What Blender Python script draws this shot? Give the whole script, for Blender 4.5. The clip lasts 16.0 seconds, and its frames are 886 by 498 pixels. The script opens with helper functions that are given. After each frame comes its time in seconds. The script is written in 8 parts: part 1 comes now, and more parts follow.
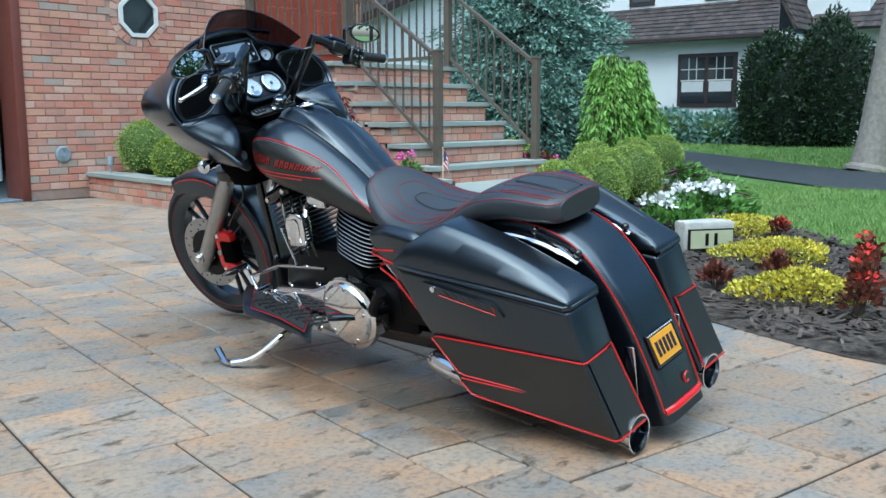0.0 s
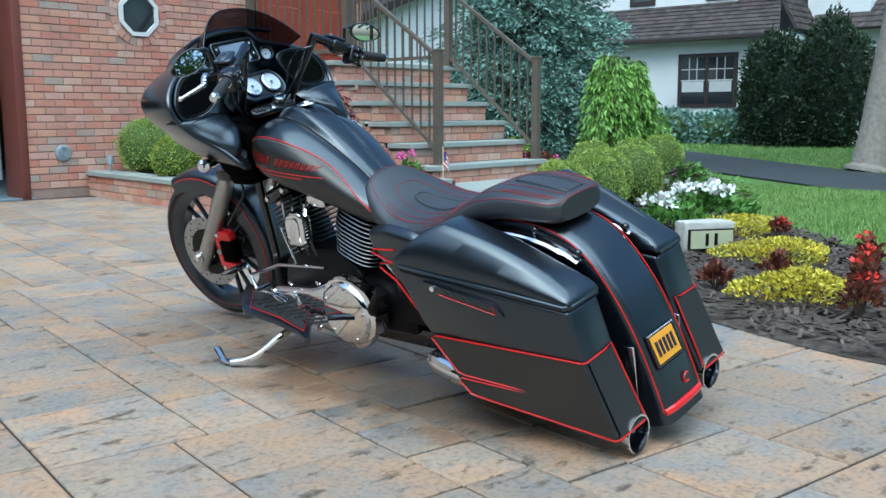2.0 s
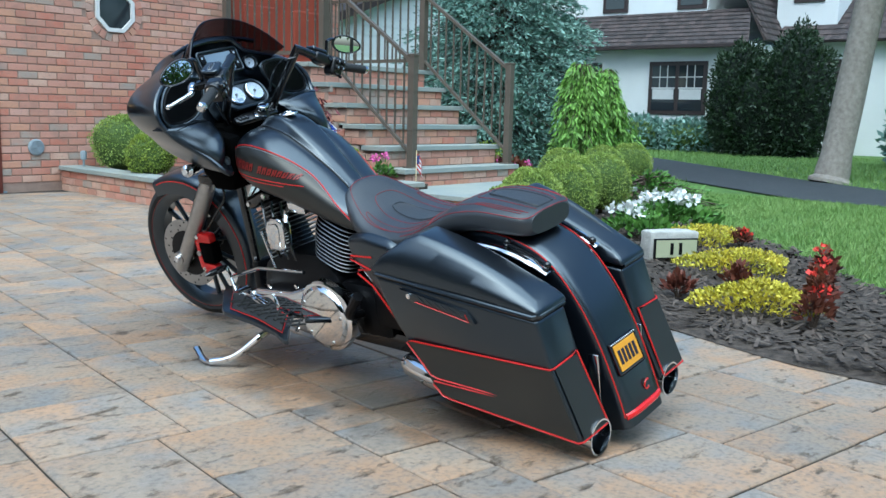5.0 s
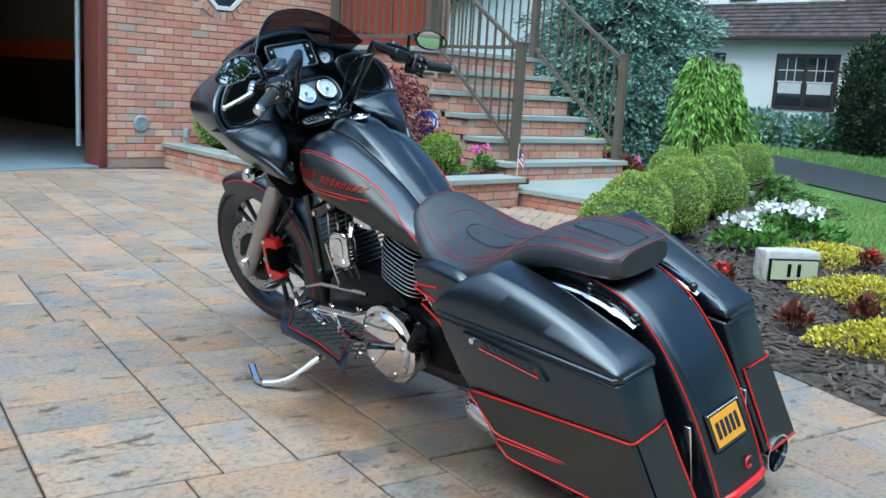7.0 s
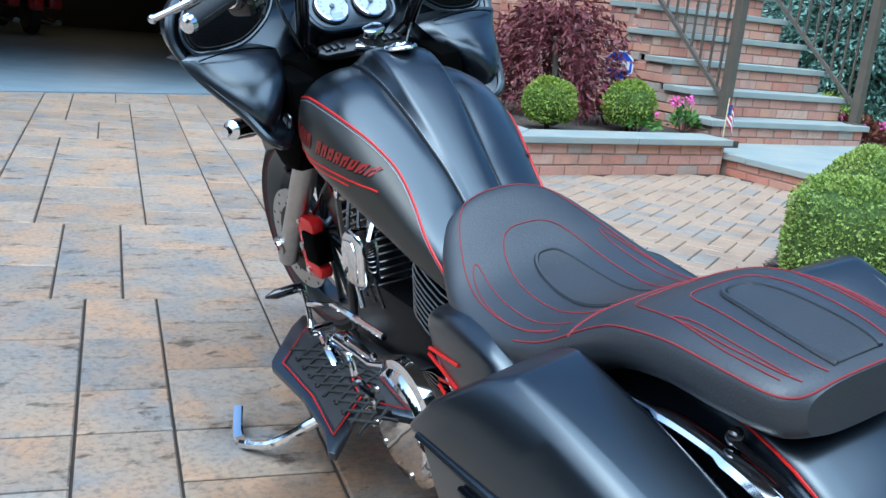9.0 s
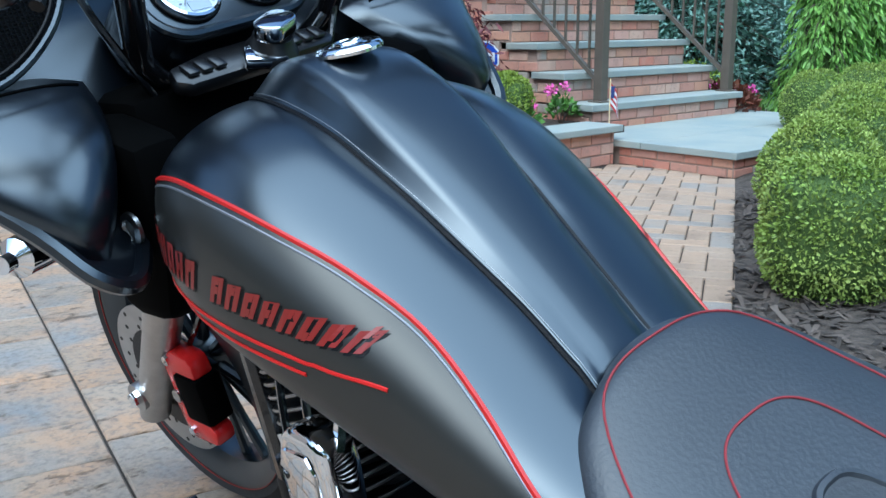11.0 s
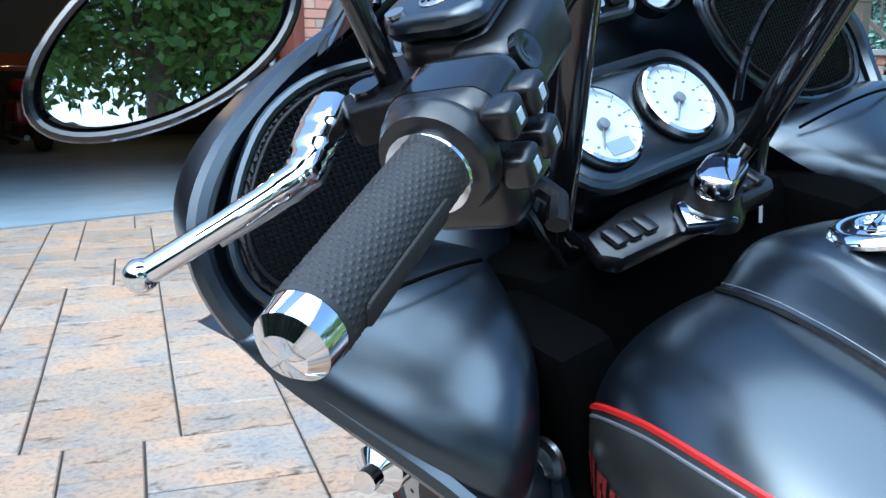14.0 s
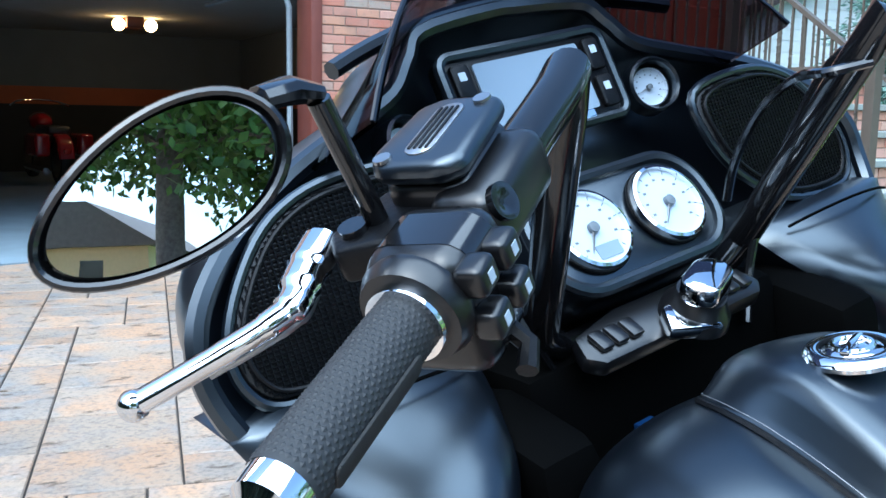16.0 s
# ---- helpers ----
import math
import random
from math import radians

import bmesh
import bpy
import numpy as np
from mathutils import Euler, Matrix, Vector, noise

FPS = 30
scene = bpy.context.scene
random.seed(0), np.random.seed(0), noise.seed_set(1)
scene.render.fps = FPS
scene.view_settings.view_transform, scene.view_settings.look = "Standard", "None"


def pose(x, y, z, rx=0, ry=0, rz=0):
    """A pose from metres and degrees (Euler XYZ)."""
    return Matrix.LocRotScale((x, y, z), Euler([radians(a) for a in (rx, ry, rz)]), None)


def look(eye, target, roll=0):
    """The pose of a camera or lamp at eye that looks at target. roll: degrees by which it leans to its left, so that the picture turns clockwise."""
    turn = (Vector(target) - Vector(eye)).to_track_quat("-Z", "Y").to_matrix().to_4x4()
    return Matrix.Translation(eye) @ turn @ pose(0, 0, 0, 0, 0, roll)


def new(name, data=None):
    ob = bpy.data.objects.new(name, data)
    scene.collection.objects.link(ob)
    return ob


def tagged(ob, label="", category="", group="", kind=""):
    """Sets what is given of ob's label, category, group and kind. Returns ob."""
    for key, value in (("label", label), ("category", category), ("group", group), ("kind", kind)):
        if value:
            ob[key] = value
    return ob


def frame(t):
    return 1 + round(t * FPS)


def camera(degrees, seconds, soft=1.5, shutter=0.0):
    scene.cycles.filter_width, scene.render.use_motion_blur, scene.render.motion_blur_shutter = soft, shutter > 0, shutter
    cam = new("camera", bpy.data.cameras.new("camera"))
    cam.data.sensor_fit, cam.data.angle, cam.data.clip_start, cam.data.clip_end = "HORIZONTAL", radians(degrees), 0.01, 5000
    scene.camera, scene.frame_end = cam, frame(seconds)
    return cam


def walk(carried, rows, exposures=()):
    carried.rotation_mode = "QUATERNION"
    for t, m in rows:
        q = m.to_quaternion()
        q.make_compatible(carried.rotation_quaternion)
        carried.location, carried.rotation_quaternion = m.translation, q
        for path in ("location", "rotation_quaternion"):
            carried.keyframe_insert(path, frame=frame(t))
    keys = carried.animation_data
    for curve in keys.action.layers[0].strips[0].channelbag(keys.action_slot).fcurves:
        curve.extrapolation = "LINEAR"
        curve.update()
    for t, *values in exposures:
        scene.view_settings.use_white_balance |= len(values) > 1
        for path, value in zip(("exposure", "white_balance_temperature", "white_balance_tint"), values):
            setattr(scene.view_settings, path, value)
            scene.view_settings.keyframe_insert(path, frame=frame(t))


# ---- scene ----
cam = camera(50.5, 16.0, soft=1.5)
# seconds, place in metres, then yaw, pitch and roll in degrees
PATH = [
    (0.0, -2.085, -2.445, 0.864, -48.67, -8.24, -0.23),
    (0.5, -2.083, -2.448, 0.864, -48.69, -8.17, -0.39),
    (1.0, -2.085, -2.450, 0.865, -48.76, -8.17, 0.10),
    (1.5, -2.085, -2.445, 0.869, -48.66, -8.39, 0.40),
    (2.0, -2.082, -2.443, 0.863, -48.67, -8.26, -0.12),
    (2.5, -2.081, -2.443, 0.865, -48.90, -8.17, -0.44),
    (3.0, -2.078, -2.449, 0.863, -49.05, -7.89, -0.95),
    (3.5, -2.080, -2.452, 0.865, -49.23, -7.90, -0.46),
    (6.0, -2.241, -2.535, 0.947, -50.96, -8.40, 1.85),
    (6.5, -2.118, -2.485, 0.968, -50.17, -8.10, 2.44),
    (7.0, -1.852, -2.329, 0.995, -44.02, -9.66, 3.45),
    (7.5, -1.547, -2.141, 0.975, -40.41, -12.16, 5.94),
    (8.0, -1.292, -1.985, 0.987, -38.67, -10.57, 4.79),
    (8.5, -1.028, -1.825, 0.965, -34.40, -14.57, 4.07),
    (9.0, -0.845, -1.629, 0.972, -31.32, -14.28, 5.97),
    (9.5, -0.714, -1.309, 0.966, -34.25, -14.03, 1.84),
    (9.7, -0.676, -1.211, 0.972, -33.49, -14.42, 2.65),
    (12.0, -0.462, -0.526, 0.877, -45.78, -12.91, -2.51),
    (12.5, -0.453, -0.475, 0.915, -41.56, -12.00, -1.83),
    (13.0, -0.487, -0.431, 0.950, -36.00, -10.63, -1.56),
    (13.5, -0.521, -0.407, 0.978, -32.36, -10.16, -0.96),
    (14.0, -0.534, -0.385, 0.993, -29.18, -10.43, -0.23),
    (14.5, -0.522, -0.373, 1.033, -28.45, -8.98, 0.69),
    (15.0, -0.481, -0.382, 1.061, -28.21, -8.82, 1.53),
    (15.5, -0.493, -0.393, 1.055, -27.87, -7.95, 0.26),
    (16.0, -0.528, -0.407, 1.045, -28.36, -8.11, 1.09),
]
walk(cam, [(t, pose(x, y, z, 90, 0, yaw) @ pose(0, 0, 0, pitch, 0, 0) @ pose(0, 0, 0, 0, 0, roll)) for t, x, y, z, yaw, pitch, roll in PATH],
     exposures=[(0.0, 1.29, 5290, -6), (6.5, 1.32, 5290, -6), (8.5, 1.48, 5060, -4), (9.5, 1.47, 5010, -3), (12.0, 1.30, 5040, -5), (12.5, 1.48, 5040, -5), (13.2, 1.70, 5060, -3), (14.5, 1.90, 5060, -2), (16.0, 1.92, 5060, -2)])

# ---- light ----
world = bpy.data.worlds.new("sky")
scene.world = world
world.use_nodes = True
wn = world.node_tree
sky = wn.nodes.new("ShaderNodeTexSky")
sky.sky_type, sky.sun_disc = "NISHITA", False
sky.sun_elevation, sky.sun_rotation = radians(52), radians(250)
sky.air_density, sky.dust_density, sky.ozone_density = 1.0, 3.0, 1.0
wn.links.new(sky.outputs[0], wn.nodes["Background"].inputs[0])
wn.nodes["Background"].inputs[1].default_value = 0.10
sun = new("sun", bpy.data.lights.new("sun", "SUN"))
sun.data.energy, sun.data.angle, sun.data.color = 1.5, radians(80), (0.97, 0.98, 1.0)
sun.matrix_world = look((-3, -5, 14), (0, 0, 0))


# ---- materials ----
def material(name, base, rough=0.6, metal=0.0, vary=0.0, scale=8.0, bump=0.0, bump_scale=60.0, second=None, mix=0.5, random_tint=0.0, spec=0.5, coat=0.0, alpha_glass=False, island=False):
    m = bpy.data.materials.new(name)
    m.use_nodes = True
    nt = m.node_tree
    b = nt.nodes["Principled BSDF"]
    b.inputs["Roughness"].default_value, b.inputs["Metallic"].default_value = rough, metal
    b.inputs["Specular IOR Level"].default_value = spec
    b.inputs["Coat Weight"].default_value = coat
    b.inputs["Base Color"].default_value = (*base, 1)
    tc = nt.nodes.new("ShaderNodeTexCoord")
    if vary or second:
        n1 = nt.nodes.new("ShaderNodeTexNoise")
        n1.inputs["Scale"].default_value, n1.inputs["Detail"].default_value = scale, 6
        nt.links.new(tc.outputs["Object"], n1.inputs["Vector"])
        ramp = nt.nodes.new("ShaderNodeMapRange")
        ramp.inputs[1].default_value, ramp.inputs[2].default_value = 0.5 - 0.25 / max(mix, 0.1) * 0.5, 0.5 + 0.25 / max(mix, 0.1) * 0.5
        nt.links.new(n1.outputs[0], ramp.inputs[0])
        mixn = nt.nodes.new("ShaderNodeMix")
        mixn.data_type = "RGBA"
        two = second or tuple(c * (1 - vary) for c in base)
        mixn.inputs[6].default_value, mixn.inputs[7].default_value = (*base, 1), (*two, 1)
        nt.links.new(ramp.outputs[0], mixn.inputs[0])
        last = mixn.outputs[2]
        if random_tint:
            if island:
                oi = nt.nodes.new("ShaderNodeNewGeometry")
                src = oi.outputs["Random Per Island"]
            else:
                oi = nt.nodes.new("ShaderNodeObjectInfo")
                src = oi.outputs["Random"]
            hsv = nt.nodes.new("ShaderNodeHueSaturation")
            mr = nt.nodes.new("ShaderNodeMapRange")
            mr.inputs[3].default_value, mr.inputs[4].default_value = 1 - random_tint, 1 + random_tint
            nt.links.new(src, mr.inputs[0])
            nt.links.new(mr.outputs[0], hsv.inputs["Value"])
            nt.links.new(last, hsv.inputs["Color"])
            last = hsv.outputs[0]
        nt.links.new(last, b.inputs["Base Color"])
    if bump:
        n2 = nt.nodes.new("ShaderNodeTexNoise")
        n2.inputs["Scale"].default_value, n2.inputs["Detail"].default_value = bump_scale, 5
        nt.links.new(tc.outputs["Object"], n2.inputs["Vector"])
        bp = nt.nodes.new("ShaderNodeBump")
        bp.inputs["Strength"].default_value, bp.inputs["Distance"].default_value = bump, 0.01
        nt.links.new(n2.outputs[0], bp.inputs["Height"])
        nt.links.new(bp.outputs[0], b.inputs["Normal"])
    return m


def palette(name, colours, rough=0.85, island=False, stain=(0.06, 0.045, 0.035), stain_amount=0.35, stain_scale=3.0, bump=0.5, bump_scale=90.0, wet=0.0):
    """A masonry material: each piece takes one of the colours by its random value, with blotches and dark stains on it."""
    m = bpy.data.materials.new(name)
    m.use_nodes = True
    nt = m.node_tree
    b = nt.nodes["Principled BSDF"]
    if island:
        src = nt.nodes.new("ShaderNodeNewGeometry").outputs["Random Per Island"]
    else:
        src = nt.nodes.new("ShaderNodeObjectInfo").outputs["Random"]
    ramp = nt.nodes.new("ShaderNodeValToRGB")
    ramp.color_ramp.interpolation = "CONSTANT"
    el = ramp.color_ramp.elements
    el[0].color = (*colours[0], 1)
    el[1].position, el[1].color = 1 / len(colours), (*colours[1], 1)
    for i in range(2, len(colours)):
        el.new(i / len(colours)).color = (*colours[i], 1)
    nt.links.new(src, ramp.inputs[0])
    geo = nt.nodes.new("ShaderNodeNewGeometry")

    def noise_node(scale, lo, hi, detail=6):
        n = nt.nodes.new("ShaderNodeTexNoise")
        n.inputs["Scale"].default_value, n.inputs["Detail"].default_value = scale, detail
        nt.links.new(geo.outputs["Position"], n.inputs["Vector"])
        r = nt.nodes.new("ShaderNodeMapRange")
        r.inputs[1].default_value, r.inputs[2].default_value = lo, hi
        nt.links.new(n.outputs[0], r.inputs[0])
        return r.outputs[0]

    def blend(fac, a, colour):
        x = nt.nodes.new("ShaderNodeMix")
        x.data_type = "RGBA"
        nt.links.new(fac, x.inputs[0])
        nt.links.new(a, x.inputs[6])
        x.inputs[7].default_value = (*colour, 1)
        return x.outputs[2]

    def scaled(fac, k):
        q = nt.nodes.new("ShaderNodeMath")
        q.operation = "MULTIPLY"
        nt.links.new(fac, q.inputs[0])
        q.inputs[1].default_value = k
        return q.outputs[0]

    mean = tuple(sum(c[i] for c in colours) / len(colours) for i in range(3))
    c1 = blend(scaled(noise_node(stain_scale * 1.7, 0.4, 0.65), 0.55), ramp.outputs[0], mean)
    c2 = blend(scaled(noise_node(stain_scale, 0.52, 0.72), stain_amount), c1, stain)
    c3 = blend(scaled(noise_node(38.0, 0.56, 0.7, 8), stain_amount * 0.9), c2, stain)
    nt.links.new(c3, b.inputs["Base Color"])
    if wet:
        r = nt.nodes.new("ShaderNodeMapRange")
        r.inputs[3].default_value, r.inputs[4].default_value = rough, rough - wet
        nt.links.new(noise_node(stain_scale * 0.6, 0.45, 0.65), r.inputs[0])
        nt.links.new(r.outputs[0], b.inputs["Roughness"])
    else:
        b.inputs["Roughness"].default_value = rough
    n2 = nt.nodes.new("ShaderNodeTexNoise")
    n2.inputs["Scale"].default_value, n2.inputs["Detail"].default_value = bump_scale, 6
    nt.links.new(geo.outputs["Position"], n2.inputs["Vector"])
    bp = nt.nodes.new("ShaderNodeBump")
    bp.inputs["Strength"].default_value, bp.inputs["Distance"].default_value = bump, 0.006
    nt.links.new(n2.outputs[0], bp.inputs["Height"])
    nt.links.new(bp.outputs[0], b.inputs["Normal"])
    return m


def paver_stone(name, island):
    """Concrete paver: clouds of tan and blue-grey run through each stone, with brown pits drawn out along its face."""
    m = bpy.data.materials.new(name)
    m.use_nodes = True
    nt = m.node_tree
    b = nt.nodes["Principled BSDF"]
    src = nt.nodes.new("ShaderNodeNewGeometry").outputs["Random Per Island"] if island else nt.nodes.new("ShaderNodeObjectInfo").outputs["Random"]
    geo = nt.nodes.new("ShaderNodeNewGeometry")
    shift = nt.nodes.new("ShaderNodeVectorMath")
    shift.operation = "MULTIPLY_ADD"
    nt.links.new(src, shift.inputs[0])
    shift.inputs[1].default_value = (37, 91, 53)
    nt.links.new(geo.outputs["Position"], shift.inputs[2])

    def cloud(scale, lo, hi, detail=4, stretch=(1, 1, 1), rough=0.55):
        mp = nt.nodes.new("ShaderNodeMapping")
        mp.inputs["Scale"].default_value = stretch
        nt.links.new(shift.outputs[0], mp.inputs["Vector"])
        n = nt.nodes.new("ShaderNodeTexNoise")
        n.inputs["Scale"].default_value, n.inputs["Detail"].default_value, n.inputs["Roughness"].default_value = scale, detail, rough
        nt.links.new(mp.outputs[0], n.inputs["Vector"])
        r = nt.nodes.new("ShaderNodeMapRange")
        r.inputs[1].default_value, r.inputs[2].default_value = lo, hi
        nt.links.new(n.outputs[0], r.inputs[0])
        return r.outputs[0]

    def mixed(fac, a, colour):
        x = nt.nodes.new("ShaderNodeMix")
        x.data_type = "RGBA"
        nt.links.new(fac, x.inputs[0])
        if isinstance(a, tuple):
            x.inputs[6].default_value = (*a, 1)
        else:
            nt.links.new(a, x.inputs[6])
        x.inputs[7].default_value = (*colour, 1)
        return x.outputs[2]

    c = mixed(cloud(3.6, 0.42, 0.68), (0.35, 0.268, 0.195), (0.235, 0.228, 0.220))
    c = mixed(cloud(4.2, 0.46, 0.64), c, (0.42, 0.265, 0.16))
    c = mixed(cloud(60.0, 0.46, 0.80, 6), c, (0.15, 0.13, 0.11))
    c = mixed(cloud(110.0, 0.64, 0.82, 3), c, (0.45, 0.38, 0.31))
    pits = cloud(15.0, 0.58, 0.69, 6, (0.62, 1.15, 1), 0.64)
    c = mixed(pits, c, (0.105, 0.074, 0.048))
    hsv = nt.nodes.new("ShaderNodeHueSaturation")
    mr = nt.nodes.new("ShaderNodeMapRange")
    mr.inputs[3].default_value, mr.inputs[4].default_value = 0.81, 1.05
    nt.links.new(src, mr.inputs[0])
    nt.links.new(mr.outputs[0], hsv.inputs["Value"])
    nt.links.new(c, hsv.inputs["Color"])
    # water that has run out and is drying at its edge; contact shade under the bike is painted in too
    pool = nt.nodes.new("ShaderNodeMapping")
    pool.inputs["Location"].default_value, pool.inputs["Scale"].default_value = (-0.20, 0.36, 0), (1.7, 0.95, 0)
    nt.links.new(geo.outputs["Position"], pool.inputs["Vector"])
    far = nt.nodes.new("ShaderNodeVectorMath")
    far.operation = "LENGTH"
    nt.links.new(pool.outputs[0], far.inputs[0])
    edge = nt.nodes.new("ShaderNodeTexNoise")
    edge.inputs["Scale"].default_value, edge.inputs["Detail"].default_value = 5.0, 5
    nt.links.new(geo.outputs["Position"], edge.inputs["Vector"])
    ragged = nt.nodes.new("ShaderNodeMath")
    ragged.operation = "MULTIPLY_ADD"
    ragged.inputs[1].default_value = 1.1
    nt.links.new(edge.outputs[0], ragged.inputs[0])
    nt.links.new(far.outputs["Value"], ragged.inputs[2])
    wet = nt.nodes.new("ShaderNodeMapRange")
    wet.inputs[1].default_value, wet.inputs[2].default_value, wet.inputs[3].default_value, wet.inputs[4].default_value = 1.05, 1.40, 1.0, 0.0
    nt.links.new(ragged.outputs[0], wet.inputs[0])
    # one darker tint for both wet stone and shade beneath the motorcycle
    damp_shade = nt.nodes.new("ShaderNodeMix")
    damp_shade.data_type, damp_shade.blend_type = "RGBA", "MULTIPLY"
    damp_shade.inputs[7].default_value = (0.52, 0.48, 0.44, 1)
    nt.links.new(wet.outputs[0], damp_shade.inputs[0])
    nt.links.new(hsv.outputs[0], damp_shade.inputs[6])
    nt.links.new(damp_shade.outputs[2], b.inputs["Base Color"])
    r = nt.nodes.new("ShaderNodeMapRange")
    r.inputs[3].default_value, r.inputs[4].default_value = 0.78, 0.48
    nt.links.new(cloud(2.0, 0.4, 0.7), r.inputs[0])
    slick = nt.nodes.new("ShaderNodeMath")
    slick.operation = "MULTIPLY_ADD"
    slick.inputs[1].default_value = -0.28
    nt.links.new(wet.outputs[0], slick.inputs[0])
    nt.links.new(r.outputs[0], slick.inputs[2])
    nt.links.new(slick.outputs[0], b.inputs["Roughness"])
    bp = nt.nodes.new("ShaderNodeBump")
    bp.inputs["Strength"].default_value, bp.inputs["Distance"].default_value = 0.6, 0.004
    nt.links.new(cloud(45.0, 0.2, 0.8, 6), bp.inputs["Height"])
    bq = nt.nodes.new("ShaderNodeBump")
    bq.invert = True
    bq.inputs["Strength"].default_value, bq.inputs["Distance"].default_value = 0.8, 0.006
    nt.links.new(pits, bq.inputs["Height"])
    nt.links.new(bp.outputs[0], bq.inputs["Normal"])
    nt.links.new(bq.outputs[0], b.inputs["Normal"])
    return m


BRICK = [(0.50, 0.21, 0.145), (0.53, 0.27, 0.20), (0.48, 0.19, 0.13), (0.54, 0.32, 0.25), (0.50, 0.25, 0.18), (0.45, 0.23, 0.17), (0.56, 0.37, 0.28), (0.36, 0.31, 0.26), (0.54, 0.29, 0.19)]
WALK = [(0.37, 0.255, 0.17), (0.34, 0.24, 0.165), (0.39, 0.265, 0.175), (0.27, 0.235, 0.20), (0.35, 0.255, 0.18)]
M = {
    "brick": palette("brick clay", BRICK, 0.9, stain=(0.2, 0.17, 0.14), stain_amount=0.35, stain_scale=5),
    "brick_i": palette("brick clay joined", BRICK, 0.9, True, stain=(0.2, 0.17, 0.14), stain_amount=0.35, stain_scale=5),
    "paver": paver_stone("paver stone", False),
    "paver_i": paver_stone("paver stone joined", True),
    "walk": palette("walk paver", WALK, 0.7, stain_amount=0.3, stain_scale=4.0),
    "walk_i": palette("walk paver joined", WALK, 0.7, True, stain_amount=0.3, stain_scale=4.0),
    "mortar": material("mortar", (0.36, 0.255, 0.20), 0.95, vary=0.3, scale=12, bump=0.4),
    "joint": material("joint sand", (0.045, 0.036, 0.028), 0.95, vary=0.4, scale=9, bump=0.5),
    "bluestone": material("bluestone", (0.25, 0.29, 0.28), 0.75, second=(0.33, 0.34, 0.30), scale=3.0, mix=0.6, bump=0.35, bump_scale=40),
    "mulch": material("mulch", (0.035, 0.026, 0.02), 0.95, second=(0.09, 0.07, 0.055), scale=30, mix=0.8, bump=1.0, bump_scale=45),
    "chip": material("mulch chip", (0.05, 0.035, 0.027), 0.9, second=(0.10, 0.08, 0.065), scale=20, random_tint=0.6, island=True),
    "soil": material("lawn soil", (0.10, 0.19, 0.035), 0.95, vary=0.4, scale=2.0, bump=0.6, bump_scale=80),
    "grass": material("grass", (0.155, 0.265, 0.06), 0.7, second=(0.20, 0.30, 0.08), scale=1.2, random_tint=0.2, island=True),
    "asphalt": material("asphalt", (0.045, 0.05, 0.055), 0.85, vary=0.3, scale=3, bump=0.5, bump_scale=150),
    "stucco": material("white stucco", (0.72, 0.74, 0.74), 0.9, vary=0.1, scale=1.2, bump=0.6, bump_scale=25),
    "shingle": material("dark shingle", (0.035, 0.03, 0.03), 0.9, second=(0.075, 0.055, 0.05), scale=2.5, bump=0.3, random_tint=0.35, island=True),
    "trim": material("dark brown trim", (0.035, 0.022, 0.02), 0.55, vary=0.3, scale=5),
    "bronze": material("bronze rail paint", (0.15, 0.125, 0.10), 0.45, 0.3, vary=0.2, scale=10),
    "door_red": material("red stained door", (0.28, 0.055, 0.03), 0.4, second=(0.20, 0.035, 0.02), scale=4, bump=0.1),
    "jamb": material("brown red jamb", (0.17, 0.05, 0.035), 0.5, vary=0.2),
    "oak_bark": material("pale oak bark", (0.34, 0.31, 0.27), 0.95, second=(0.20, 0.175, 0.15), scale=14, bump=1.0, bump_scale=26),
    "garage_wall": material("garage grey wall", (0.16, 0.175, 0.18), 0.8, vary=0.15, scale=2),
    "garage_ceiling": material("garage ceiling", (0.42, 0.42, 0.40), 0.9, vary=0.1, scale=1.5),
    "garage_dark": material("garage black wall", (0.02, 0.02, 0.02), 0.7, vary=0.2),
    "orange": material("orange stripe", (0.42, 0.085, 0.014), 0.6, vary=0.12),
    "garage_floor": material("garage floor", (0.26, 0.33, 0.38), 0.4, vary=0.3, scale=3),
    "window": material("window glass", (0.02, 0.025, 0.03), 0.06, spec=0.8),
    "blind": material("window blind", (0.55, 0.56, 0.56), 0.8, vary=0.1),
    "bark": material("bark", (0.20, 0.18, 0.15), 0.95, second=(0.10, 0.085, 0.07), scale=9, bump=1.0, bump_scale=22),
    "siding": material("tan siding", (0.84, 0.65, 0.37), 0.8, vary=0.08),
    "roof_grey": material("grey roof", (0.16, 0.14, 0.13), 0.9, vary=0.25, scale=6),
}


def leafy(name, a, b, rough=0.5, tint=0.35, scale=6.0):
    m = material(name, a, rough, second=b, scale=scale, random_tint=tint, island=True, spec=0.35)
    return m


M["boxwood"] = leafy("boxwood leaves", (0.17, 0.26, 0.04), (0.33, 0.40, 0.09))
M["boxlight"] = leafy("light boxwood leaves", (0.16, 0.24, 0.03), (0.28, 0.34, 0.05))
M["bluespruce"] = leafy("blue spruce needles", (0.15, 0.26, 0.215), (0.22, 0.34, 0.29))
M["weeping"] = leafy("weeping spruce needles", (0.10, 0.22, 0.03), (0.22, 0.38, 0.07))
M["yew"] = leafy("yew needles", (0.018, 0.035, 0.016), (0.035, 0.06, 0.025))
M["oak"] = leafy("oak leaves", (0.06, 0.13, 0.025), (0.13, 0.22, 0.04))
M["maple"] = leafy("red maple leaves", (0.09, 0.02, 0.025), (0.17, 0.045, 0.05))
M["yellow"] = leafy("yellow sedum", (0.55, 0.43, 0.03), (0.42, 0.42, 0.05))
